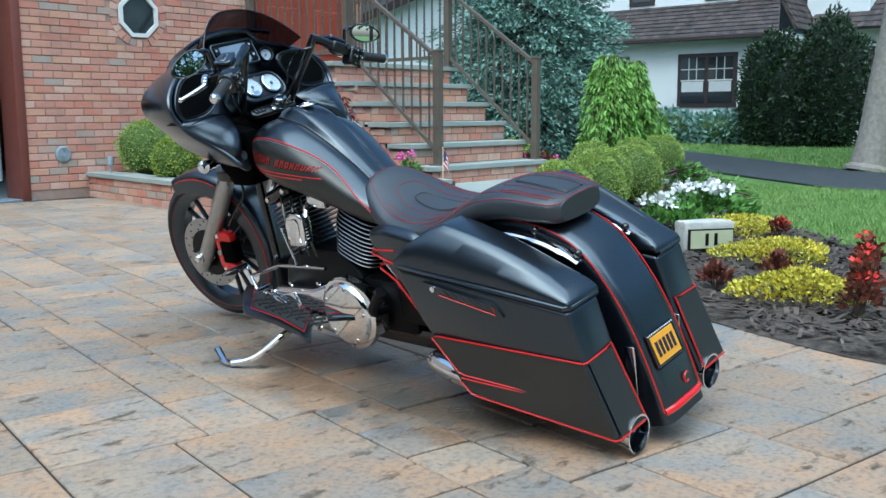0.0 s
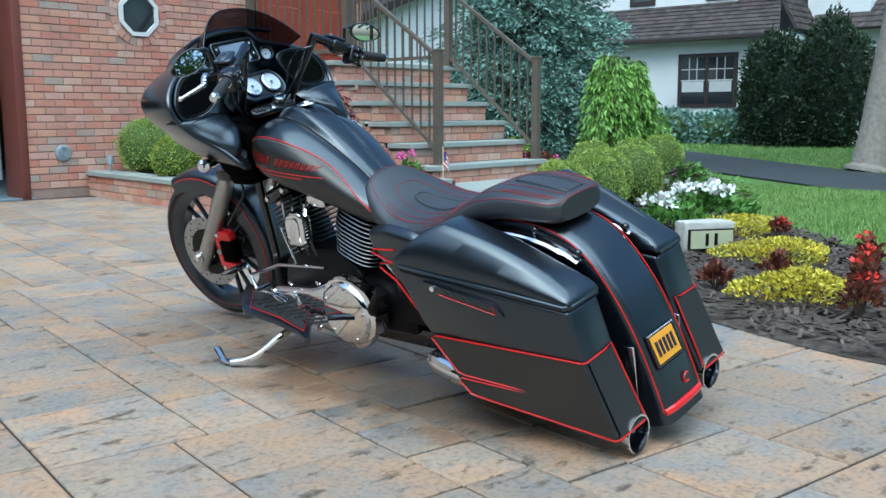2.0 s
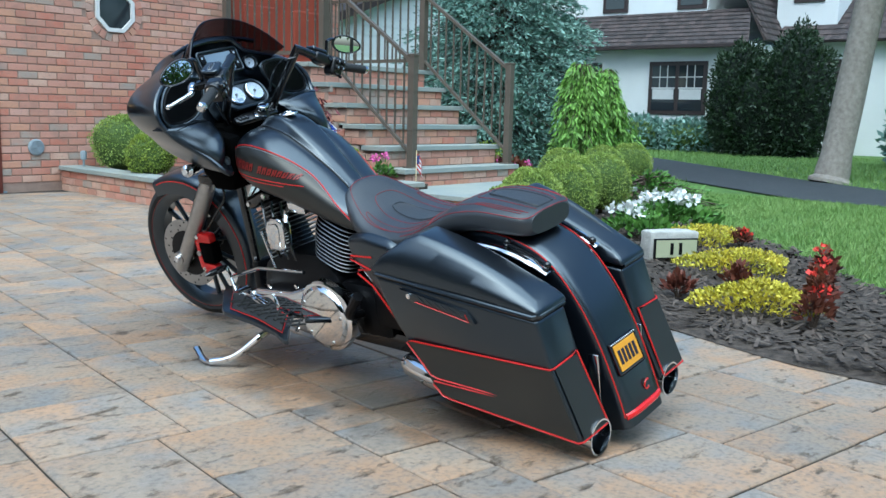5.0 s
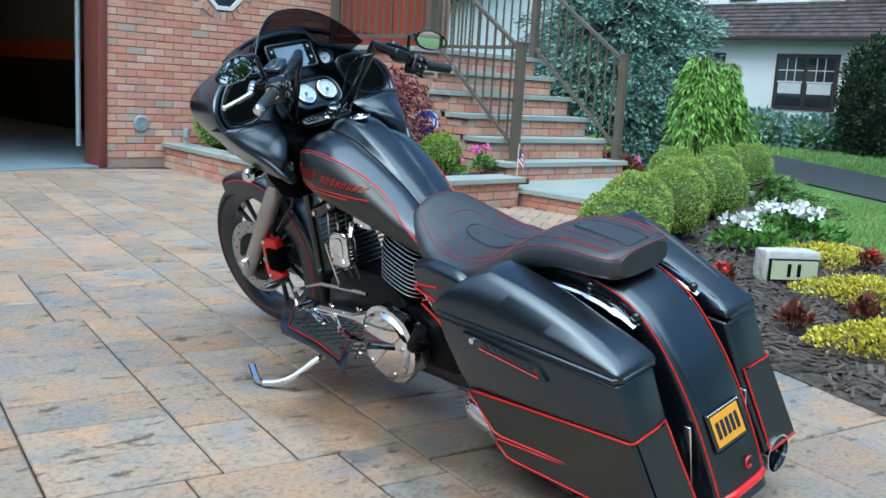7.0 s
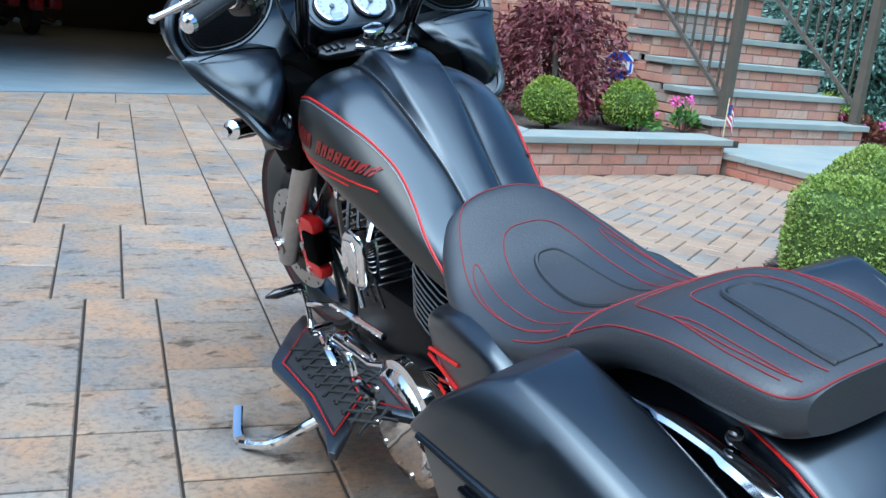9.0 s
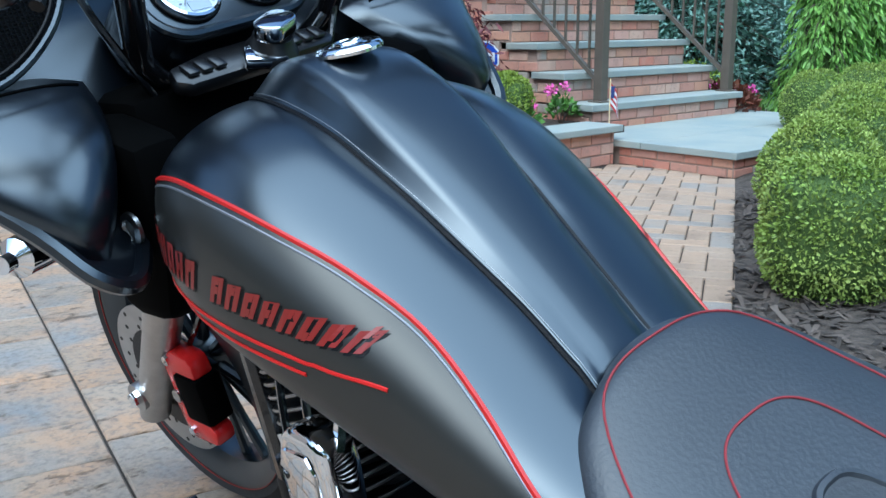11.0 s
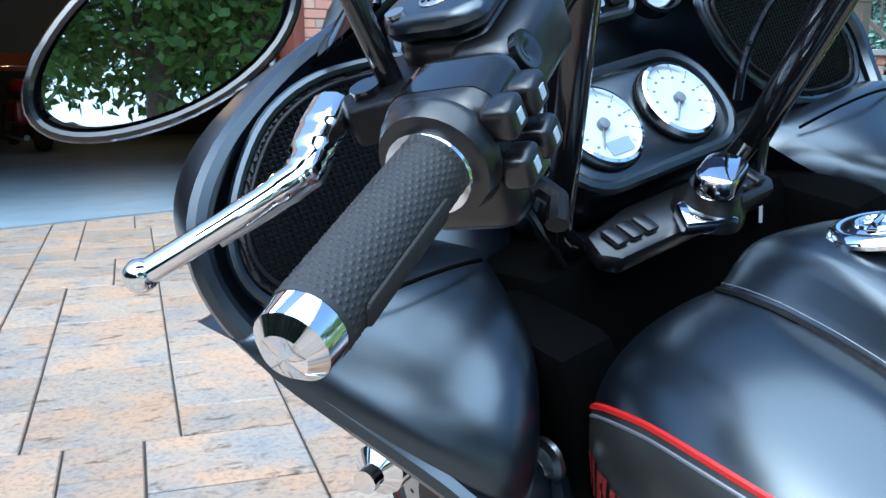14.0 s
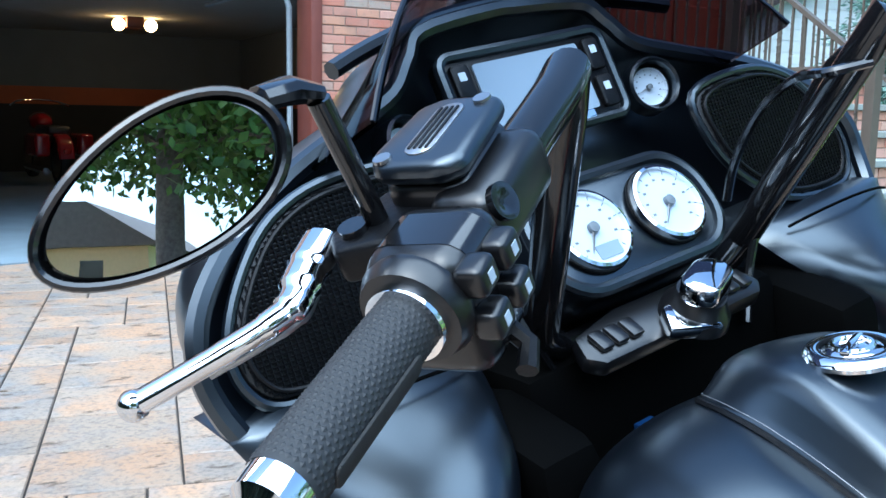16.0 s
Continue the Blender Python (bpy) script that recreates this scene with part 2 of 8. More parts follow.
M["darkred"] = leafy("dark red leaves", (0.10, 0.025, 0.02), (0.16, 0.06, 0.03))
M["green"] = leafy("green leaves", (0.07, 0.17, 0.03), (0.14, 0.27, 0.05))
M["white_petal"] = leafy("white petals", (0.8, 0.8, 0.8), (0.7, 0.72, 0.7), tint=0.1)
M["red_petal"] = leafy("red petals", (0.6, 0.03, 0.02), (0.7, 0.08, 0.06), tint=0.2)
M["pink_petal"] = leafy("pink petals", (0.65, 0.08, 0.35), (0.7, 0.15, 0.4), tint=0.2)
M["twig"] = material("twig", (0.07, 0.05, 0.035), 0.9, vary=0.3)


# ---- mesh helpers ----
def part(name, bm, mat, parent=None, label="", smooth=35):
    me = bpy.data.meshes.new(name)
    bm.to_mesh(me)
    bm.free()
    for x in mat if isinstance(mat, (list, tuple)) else [mat]:
        me.materials.append(x)
    if smooth:
        me.polygons.foreach_set("use_smooth", [True] * len(me.polygons))
        me.set_sharp_from_angle(angle=radians(smooth))
    ob = new(name, me)
    if parent:
        ob.parent = parent
    if label:
        tagged(ob, label)
    return ob


def raw(name, verts, faces, mat, parent=None, smooth=False):
    me = bpy.data.meshes.new(name)
    me.from_pydata(verts, [], faces)
    me.materials.append(mat)
    if smooth:
        me.polygons.foreach_set("use_smooth", [True] * len(me.polygons))
    ob = new(name, me)
    if parent:
        ob.parent = parent
    return ob


def thing(name, label, category, group="", kind="", at=None):
    e = new(name)
    e.empty_display_size = 0.1
    if at is not None:
        e.matrix_basis = at
    return tagged(e, label, category, group, kind)


def box(x0, x1, y0, y1, z0, z1, bevel=0.0, bm=None, seg=2):
    b = bm or bmesh.new()
    g = bmesh.ops.create_cube(b, size=1)
    bmesh.ops.transform(b, matrix=Matrix.Translation(((x0 + x1) / 2, (y0 + y1) / 2, (z0 + z1) / 2)) @ Matrix.Diagonal((x1 - x0, y1 - y0, z1 - z0, 1)), verts=g["verts"])
    if bevel:
        es = list({e for v in g["verts"] for e in v.link_edges})
        bmesh.ops.bevel(b, geom=es, offset=bevel, segments=seg, affect="EDGES", profile=0.5)
    return b


def rod(p, q, r1, r2=None, n=12, bm=None):
    b = bm or bmesh.new()
    p, q = Vector(p), Vector(q)
    d = q - p
    m = Matrix.Translation((p + q) / 2) @ d.to_track_quat("Z", "Y").to_matrix().to_4x4()
    bmesh.ops.create_cone(b, cap_ends=True, segments=n, radius1=r1, radius2=r1 if r2 is None else r2, depth=d.length, matrix=m)
    return b


def ball(c, r, n=16, bm=None, sc=(1, 1, 1)):
    b = bm or bmesh.new()
    bmesh.ops.create_uvsphere(b, u_segments=n, v_segments=max(6, n // 2), radius=r, matrix=Matrix.Translation(c) @ Matrix.Diagonal((*sc, 1)))
    return b


def spline(pts, n, closed=False):
    """Catmull-Rom points along the given ones."""
    pts = [Vector(p) for p in pts]
    out, k = [], len(pts)
    segs = k if closed else k - 1
    for i in range(n):
        u = i / n * segs if closed else i / (n - 1) * segs
        j = min(int(u), segs - 1)
        f = u - j
        if closed:
            a, b, c, d = pts[(j - 1) % k], pts[j], pts[(j + 1) % k], pts[(j + 2) % k]
        else:
            a, b, c, d = pts[max(j - 1, 0)], pts[j], pts[j + 1], pts[min(j + 2, k - 1)]
        out.append(0.5 * ((2 * b) + (c - a) * f + (2 * a - 5 * b + 4 * c - d) * f * f + (3 * b - a - 3 * c + d) * f ** 3))
    return out


def tube(pts, r, n=10, bm=None, smooth=0, closed=False, flat=1.0):
    """A tube along points; r may be a list."""
    b = bm or bmesh.new()
    pts = spline(pts, smooth, closed) if smooth else [Vector(p) for p in pts]
    k = len(pts)
    rings, up = [], None
    for i, p in enumerate(pts):
        a = pts[(i - 1) % k] if closed or i else p
        c = pts[(i + 1) % k] if closed or i < k - 1 else p
        t = (c - a).normalized()
        if up is None:
            up = Vector((0, 0, 1)) if abs(t.z) < 0.9 else Vector((1, 0, 0))
        side = t.cross(up).normalized()
        up = side.cross(t).normalized()
        rad = r[int(i / max(k - 1, 1) * (len(r) - 1) + 0.5)] if isinstance(r, (list, tuple)) else r
        rings.append([b.verts.new(p + (side * math.cos(2 * math.pi * j / n) + up * flat * math.sin(2 * math.pi * j / n)) * rad) for j in range(n)])
    for i in range(k if closed else k - 1):
        A, B = rings[i], rings[(i + 1) % k]
        for j in range(n):
            b.faces.new((A[j], A[(j + 1) % n], B[(j + 1) % n], B[j]))
    if not closed:
        b.faces.new(rings[0][::-1])
        b.faces.new(rings[-1])
    return b


def lathe(profile, centre, axis, n=32, bm=None, closed=False):
    """Turns (radius, along) pairs round an axis through centre."""
    b = bm or bmesh.new()
    q = Vector(axis).to_track_quat("Z", "Y").to_matrix()
    c = Vector(centre)
    rings = [[b.verts.new(c + q @ Vector((max(r, 0.0003) * math.cos(2 * math.pi * j / n), max(r, 0.0003) * math.sin(2 * math.pi * j / n), h))) for j in range(n)] for r, h in profile]
    for i in range(len(rings) if closed else len(rings) - 1):
        A, B = rings[i], rings[(i + 1) % len(rings)]
        for j in range(n):
            b.faces.new((A[j], A[(j + 1) % n], B[(j + 1) % n], B[j]))
    if not closed:
        b.faces.new(rings[0][::-1])
        b.faces.new(rings[-1])
    return b


def slab(poly, axis, a, c, bevel=0.0, seg=2, bm=None):
    """A polygon of pairs, drawn out along an axis from a to c ('x': pairs are y, z; 'y': x, z; 'z': x, y)."""
    b = bm or bmesh.new()
    put = {"x": lambda u, v, w: (w, u, v), "y": lambda u, v, w: (u, w, v), "z": lambda u, v, w: (u, v, w)}[axis]
    lo = [b.verts.new(put(u, v, a)) for u, v in poly]
    hi = [b.verts.new(put(u, v, c)) for u, v in poly]
    fs = [b.faces.new(lo), b.faces.new(hi[::-1])]
    k = len(poly)
    for i in range(k):
        fs.append(b.faces.new((lo[(i + 1) % k], lo[i], hi[i], hi[(i + 1) % k])))
    bmesh.ops.recalc_face_normals(b, faces=fs)
    if bevel:
        es = list({e for v in lo + hi for e in v.link_edges})
        bmesh.ops.bevel(b, geom=es, offset=bevel, segments=seg, affect="EDGES", profile=0.5)
    return b


def scatter_leaves(points, normals, size, rng, width=0.55, cup=0.0, stand=0.6):
    """Vertices and faces of small kite-shaped leaves at the points."""
    n = len(points)
    P0, N0 = np.asarray(points, float), np.asarray(normals, float)
    d = N0 * stand + rng.normal(size=(n, 3)) * 0.6
    d /= np.linalg.norm(d, axis=1, keepdims=True) + 1e-9
    s = np.cross(d, rng.normal(size=(n, 3)))
    s /= np.linalg.norm(s, axis=1, keepdims=True) + 1e-9
    L = (size * (0.7 + 0.6 * rng.random(n)))[:, None]
    v = np.stack([P0, P0 + d * L * 0.5 + s * L * width * 0.5, P0 + d * L, P0 + d * L * 0.5 - s * L * width * 0.5], 1).reshape(-1, 3)
    f = np.arange(4 * n).reshape(n, 4)
    return v, f


def leaf_object(name, v, f, mat, parent=None):
    return raw(name, v.tolist(), f.tolist(), mat, parent)


# ---- ground ----
def rise(y):
    """The drive climbs gently towards the house."""
    return 0.002 * min(max(y - 0.5, 0.0), 6.5)


def in_poly(x, y, poly):
    c, j = False, len(poly) - 1
    for i in range(len(poly)):
        (xi, yi), (xj, yj) = poly[i], poly[j]
        if (yi > y) != (yj > y) and x < (xj - xi) * (y - yi) / (yj - yi) + xi:
            c = not c
        j = i
    return c


def sheet(poly, z, n=1):
    b = bmesh.new()
    b.faces.new([b.verts.new((x, y, z + (rise(y) if n else 0))) for x, y in poly])
    return b


FACADE = 6.9
b = bmesh.new()
bmesh.ops.create_grid(b, x_segments=90, y_segments=90, size=260)
ground = tagged(part("ground", b, M["soil"], smooth=0), "green turf ground that reaches the horizon", "ground", kind="structure")
ground.location.z = -0.05

BED_EDGE = [(2.02, 0.80), (1.80, 0.3), (1.66, -0.35), (1.55, -0.75), (1.40, -1.1), (1.31, -1.4), (1.28, -1.8), (1.30, -2.6), (1.5, -4.0), (1.7, -7.0)]
LAWN_EDGE = [(5.6, 1.0), (4.9, 0.3), (4.28, -0.3), (3.6, -0.8), (3.0, -1.3), (2.7, -1.9), (2.5, -2.8), (2.5, -4.0), (2.6, -7.0)]
DRIVE = [(-9, -9), (1.9, -9)] + BED_EDGE[::-1] + [(4.6, 2.1), (4.6, 4.0), (3.5, 4.0), (3.2, 6.95), (-9, 6.95)]
b = bmesh.new()
cells = {}
for i in range(-36, 20):
    for j in range(-36, 28):
        x, y = i * 0.25, j * 0.25
        if in_poly(x + 0.125, y + 0.125, DRIVE):
            q = []
            for dx, dy in ((0, 0), (1, 0), (1, 1), (0, 1)):
                k = (i + dx, j + dy)
                if k not in cells:
                    cells[k] = b.verts.new((k[0] * 0.25, k[1] * 0.25, rise(k[1] * 0.25) - 0.007))
                q.append(cells[k])
            b.faces.new(q)
driveway = tagged(part("driveway", b, M["joint"], smooth=0), "driveway of large mottled tan and grey concrete pavers", "driveway", kind="structure")

# bed of mulch
def mulch_z(x, y):
    return 0.028 + rise(y) + 0.02 * noise.noise((x * 1.5, y * 1.5, 3))


BED = BED_EDGE + LAWN_EDGE[::-1] + [(7.4, 2.6), (9.0, 5.5), (6.7, 5.5), (6.7, 2.35), (4.4, 2.3)]
b = bmesh.new()
cells = {}
for i in range(5, 50):
    for j in range(-36, 28):
        x, y = i * 0.2, j * 0.2
        if in_poly(x + 0.1, y + 0.1, BED):
            q = []
            for dx, dy in ((0, 0), (1, 0), (1, 1), (0, 1)):
                k = (i + dx, j + dy)
                if k not in cells:
                    px, py = k[0] * 0.2, k[1] * 0.2
                    cells[k] = b.verts.new((px, py, mulch_z(px, py)))
                q.append(cells[k])
            b.faces.new(q)
# the rim of the bed follows the cut edge of the paving
for vv in [q for q in b.verts if q.is_boundary and q.co.x < (2.3 if q.co.y < 0.9 else 4.6) and q.co.y < 2.5]:
    best = None
    for (xa, ya), (xb, yb) in zip([(4.4, 2.3)] + BED_EDGE, BED_EDGE):
        A, B = Vector((xa, ya)), Vector((xb, yb))
        p = Vector((vv.co.x, vv.co.y))
        u = max(0.0, min(1.0, (p - A).dot(B - A) / (B - A).length_squared))
        c = A.lerp(B, u)
        if best is None or (c - p).length < best[0]:
            best = ((c - p).length, c)
    if best[0] < 0.3:
        vv.co = (best[1].x - (0.03 if best[1].y < 0.8 else 0.0), best[1].y, 0.004 + rise(best[1].y))
bmesh.ops.subdivide_edges(b, edges=b.edges[:], cuts=1, use_grid_fill=True)
mulch_bed = tagged(part("mulch_bed", b, M["mulch"]), "flower bed covered with dark shredded bark mulch", "flower bed", kind="structure")
rng = np.random.default_rng(5)
v, f = [], []
for _ in range(14000):
    x, y = rng.uniform(1.2, 5.2), rng.uniform(-3.2, 2.0)
    if not in_poly(x, y, BED):
        continue
    l, w, a, t = rng.uniform(0.012, 0.045), rng.uniform(0.004, 0.011), rng.uniform(0, 6.3), rng.uniform(-0.5, 0.5)
    c, s = math.cos(a), math.sin(a)
    z = mulch_z(x, y) + rng.uniform(0.0, 0.012)
    k = len(v)
    for du, dv in ((-l, -w), (l, -w), (l, w), (-l, w)):
        v.append((x + du * c - dv * s, y + du * s + dv * c, z + du * t))
    f.append((k, k + 1, k + 2, k + 3))
chips = tagged(raw("mulch_chips", v, f, M["chip"]), "loose dark bark chips lying on the bed", "mulch", kind="stuff")

# the neighbour's asphalt drive
ROAD = [(9.3, -14), (9.15, 0.0), (9.2, 1.3), (11.3, 3.9), (16.0, 8.3), (21.5, 12.5), (23.0, 12.5), (17.9, 7.6), (13.3, 2.8), (11.8, 1.0), (11.9, -14)]
road = tagged(part("asphalt_drive", sheet(ROAD, -0.03, 0), M["asphalt"], smooth=0), "dark asphalt drive between two lawns", "road", kind="structure")

# lawn blades
def blades(name, n, x0, x1, y0, y1, test, h, w, seed, label):
    r = np.random.default_rng(seed)
    v, f = [], []
    for _ in range(n):
        x, y = r.uniform(x0, x1), r.uniform(y0, y1)
        if not test(x, y):
            continue
        a, hh = r.uniform(0, 6.3), h * r.uniform(0.6, 1.3)
        dx, dy = math.cos(a) * w, math.sin(a) * w
        lx, ly = r.normal(0, hh * 0.45), r.normal(0, hh * 0.45)
        k = len(v)
        v += [(x - dx, y - dy, -0.05), (x + dx, y + dy, -0.05), (x + lx, y + ly, -0.05 + hh)]
        f.append((k, k + 1, k + 2))
    return tagged(raw(name, v, f, M["grass"]), label, "grass", kind="stuff")


lawn_test = lambda x, y: not in_poly(x, y, BED) and not in_poly(x, y, ROAD) and not in_poly(x, y, DRIVE)
blades("lawn_grass", 130000, 2.4, 9.3, -4.0, 4.5, lawn_test, 0.045, 0.0045, 11, "short mown green lawn grass beside the flower bed")
blades("far_lawn_grass", 40000, 11, 24, -4, 12, lawn_test, 0.07, 0.010, 12, "mown green grass in front of the white house")


# ---- masonry pieces ----
def piece_mesh(w, d, h, ch, mat, name):
    """A block lying flat, its top edges chamfered; origin at the middle of its top."""
    x, y, c = w / 2, d / 2, ch
    v = [(-x + c, -y + c, 0), (x - c, -y + c, 0), (x - c, y - c, 0), (-x + c, y - c, 0), (-x, -y, -c), (x, -y, -c), (x, y, -c), (-x, y, -c), (-x, -y, -h), (x, -y, -h), (x, y, -h), (-x, y, -h)]
    f = [(0, 1, 2, 3)] + [(4 + i, 4 + (i + 1) % 4, (i + 1) % 4, i) for i in range(4)] + [(8 + i, 8 + (i + 1) % 4, 4 + (i + 1) % 4, 4 + i) for i in range(4)]
    me = bpy.data.meshes.new(name)
    me.from_pydata(v, [], f)
    me.materials.append(mat)
    return me, v, f


LATER = []  # masonry pieces are laid at the end of the file


def lay(pieces, parent, name, mat, mat_joined, chamfer, near):
    """pieces: (matrix, w, d, h). The ones that near() picks become objects, at most 300; the others one joined part."""
    meshes, count, V, Fc = {}, 0, [], []
    for m, w, d, h in pieces:
        key = (round(w, 3), round(d, 3), round(h, 3))
        if key not in meshes:
            meshes[key] = piece_mesh(*key, chamfer, mat, name)
        me, v, f = meshes[key]
        if count < 300 and near(m.translation):
            o = new(name, me)
            o.parent, o.matrix_basis = parent, m
            count += 1
        else:
            k = len(V)
            V += [tuple(m @ Vector(p)) for p in v]
            Fc += [tuple(k + i for i in q) for q in f]
    if V:
        tagged(raw(name + "s_joined", V, Fc, mat_joined, parent), kind="stuff")


def paver_columns(inside, seed, turn=-11.0):
    """Slabs of three widths in straight strips, the columns of a strip changing places from band to band."""
    r = random.Random(seed)
    grid = Matrix.Rotation(radians(turn), 4, "Z")
    out = []
    widths = [0.42, 0.21, 0.32]
    for k in range(17):
        y = -11.0 + r.uniform(0, 0.5)
        while y < 8.0:
            long = r.choice((0.705, 0.82, 0.94, 1.055))
            r.shuffle(widths)
            x = -10.5 + 0.95 * k
            for w in widths:
                rows = {0.705: [(0.235, 0.47), (0.235, 0.235, 0.235), (0.35, 0.355)], 0.82: [(0.35, 0.47), (0.235, 0.235, 0.35)], 0.94: [(0.47, 0.235, 0.235), (0.235, 0.35, 0.355)], 1.055: [(0.35, 0.235, 0.47), (0.35, 0.35, 0.355)]}[long]
                lens = list(r.choice(rows))
                r.shuffle(lens)
                y1 = y
                for d in lens:
                    c = grid @ Vector((x + w / 2, y1 + d / 2, 0))
                    if inside(c.x, c.y):
                        slope = pose(0, 0, 0, math.degrees(math.atan(0.002)) if c.y > 0.5 else 0)
                        out.append((Matrix.Translation((c.x, c.y, rise(c.y) + r.uniform(-0.0012, 0.0012))) @ slope @ grid, w - 0.0065, d - 0.010, 0.05))
                    y1 += d
                x += w
            y += long
    return out


drive_pieces = paver_columns(lambda x, y: -8.96 < x < 3.1 and -8.9 < y < 6.8 and (in_poly(x, y, DRIVE) or in_poly(x - 0.20, y, DRIVE)) and not (0.85 < y < 3.25 and x > 1.75), 4)
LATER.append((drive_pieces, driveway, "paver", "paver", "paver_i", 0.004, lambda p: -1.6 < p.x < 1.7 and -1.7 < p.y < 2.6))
walk_pieces = []
for i in range(-34, 34):
    for j in range(-34, 34):
        k = (i - j) % 4
        if k == 0:
            q = pose(3.0, 1.9, 0, 0, 0, 32) @ pose((i + 1) * 0.102, (j + 0.5) * 0.102, 0)
        elif k == 3:
            q = pose(3.0, 1.9, 0, 0, 0, 32) @ pose((i + 0.5) * 0.102, (j + 1) * 0.102, 0, 0, 0, 90)
        else:
            continue
        x, y = q.translation.x, q.translation.y
        if 1.68 < x < 4.45 and y > 0.80 and in_poly(x, y, DRIVE) and y < 3.2:
            walk_pieces.append((Matrix.Translation((0, 0, rise(y) + 0.0035)) @ q, 0.199, 0.097, 0.05))
LATER.append((walk_pieces, driveway, "walk_brick", "walk", "walk_i", 0.004, lambda p: p.x < 4.4))


def brick_face(origin, along, width, z0, z1, skip=None, brick=0.205, course=0.075, seed=0):
    """Bricks that face out of a wall: origin at its lower left as one looks at it, along the unit way to the right."""
    a = Vector(along).normalized()
    out_way = Vector((a.y, -a.x, 0))
    rot = Matrix((a.to_4d(), Vector((0, 0, 1, 0)), out_way.to_4d(), (0, 0, 0, 1))).transposed()
    rot[3][3] = 1.0
    for i in range(3):
        rot[3][i] = 0.0
    r = random.Random(seed)
    res = []
    for k in range(int((z1 - z0) / course + 0.5)):
        z = z0 + (k + 0.5) * course
        u = -(brick / 2 if k % 2 else 0)
        while u < width - 0.01:
            s, e = max(u, 0), min(u + brick, width)
            u += brick
            if e - s < 0.03:
                continue
            c = (s + e) / 2
            if skip and skip(c, z):
                continue
            p = Vector(origin) + a * c + out_way * (0.008 + r.uniform(-0.002, 0.002))
            res.append((Matrix.Translation((p.x, p.y, z)) @ rot, e - s - 0.011, course - 0.011, 0.03))
    return res


# ---- the brick house ----
def wall_box(name, x0, x1, y0, y1, z0, z1, mat, label, category="wall"):
    return tagged(part(name, box(x0, x1, y0, y1, z0, z1), mat, smooth=0), label, category, kind="structure")


wall_a = wall_box("wall_front", 2.26, 5.08, FACADE, FACADE + 0.3, -0.1, 5.2, M["mortar"], "red and tan brick house front beside the garage")
oct_c = (3.56, 1.92)
skip_oct = lambda c, z: math.hypot(c + 2.26 - oct_c[0], z - oct_c[1]) < 0.34
front_bricks = brick_face((2.26, FACADE, 0), (1, 0, 0), 2.82, 0.10, 5.2, skip_oct, seed=3)
LATER.append((front_bricks, wall_a, "brick", "brick", "brick_i", 0.003, lambda p: 0.5 < p.z < 2.3))
wall_b = wall_box("wall_front_right", 6.78, 6.93, FACADE, FACADE + 0.3, -0.1, 5.2, M["mortar"], "brick house front beside the entrance door")
LATER.append((brick_face((6.78, FACADE, 0), (1, 0, 0), 0.15, 1.4, 5.2, seed=4), wall_b, "brick", "brick", "brick_i", 0.003, lambda p: False))
wall_d = wall_box("wall_over_door", 5.08, 6.78, FACADE, FACADE + 0.3, 3.6, 5.2, M["mortar"], "brick wall above the entrance door")
wall_e = wall_box("wall_over_garage", -3.4, 2.26, FACADE, FACADE + 0.3, 2.75, 5.2, M["mortar"], "brick wall above the garage opening")
LATER.append((brick_face((-3.4, FACADE, 0), (1, 0, 0), 5.66, 2.75, 3.8, seed=5), wall_e, "brick", "brick", "brick_i", 0.003, lambda p: False))
wall_box("wall_side_right", 6.63, 6.93, FACADE + 0.3, 18, -0.1, 5.2, M["brick_i"], "brick side wall of the house")
wall_box("wall_left", -9.0, -3.4, FACADE, FACADE + 0.3, -0.1, 5.2, M["brick_i"], "brick house front on the far side of the garage")

# octagonal window
win = tagged(new("window_1"), "small octagonal window with a white frame in a brick surround", "window", kind="structure")
octa = lambda r, k=0: [(oct_c[0] + r * math.cos(math.pi / 8 + i * math.pi / 4), oct_c[1] + r * math.sin(math.pi / 8 + i * math.pi / 4)) for i in range(8)]
part("pane", slab(octa(0.21), "y", FACADE - 0.004, FACADE + 0.02), M["window"], win, "dark reflecting pane", smooth=0)
M["white_frame"] = material("white window frame", (0.7, 0.7, 0.68), 0.5, vary=0.08)
o, i2 = octa(0.25), octa(0.205)
b = bmesh.new()
for k in range(8):
    slab([o[k], o[(k + 1) % 8], i2[(k + 1) % 8], i2[k]], "y", FACADE - 0.03, FACADE + 0.01, bm=b)
part("window_frame", b, M["white_frame"], win, "white octagonal frame", smooth=0)
for k in range(24):
    a0 = 2 * math.pi * k / 24
    m = Matrix.Translation((oct_c[0] + 0.295 * math.cos(a0), FACADE - 0.012, oct_c[1] + 0.295 * math.sin(a0))) @ Euler((radians(90), 0, 0)).to_matrix().to_4x4() @ pose(0, 0, 0, 0, 0, math.degrees(a0))
    LATER.append(([(m, 0.085, 0.068, 0.03)], win, "surround_brick", "brick", "brick_i", 0.003, lambda p: True))

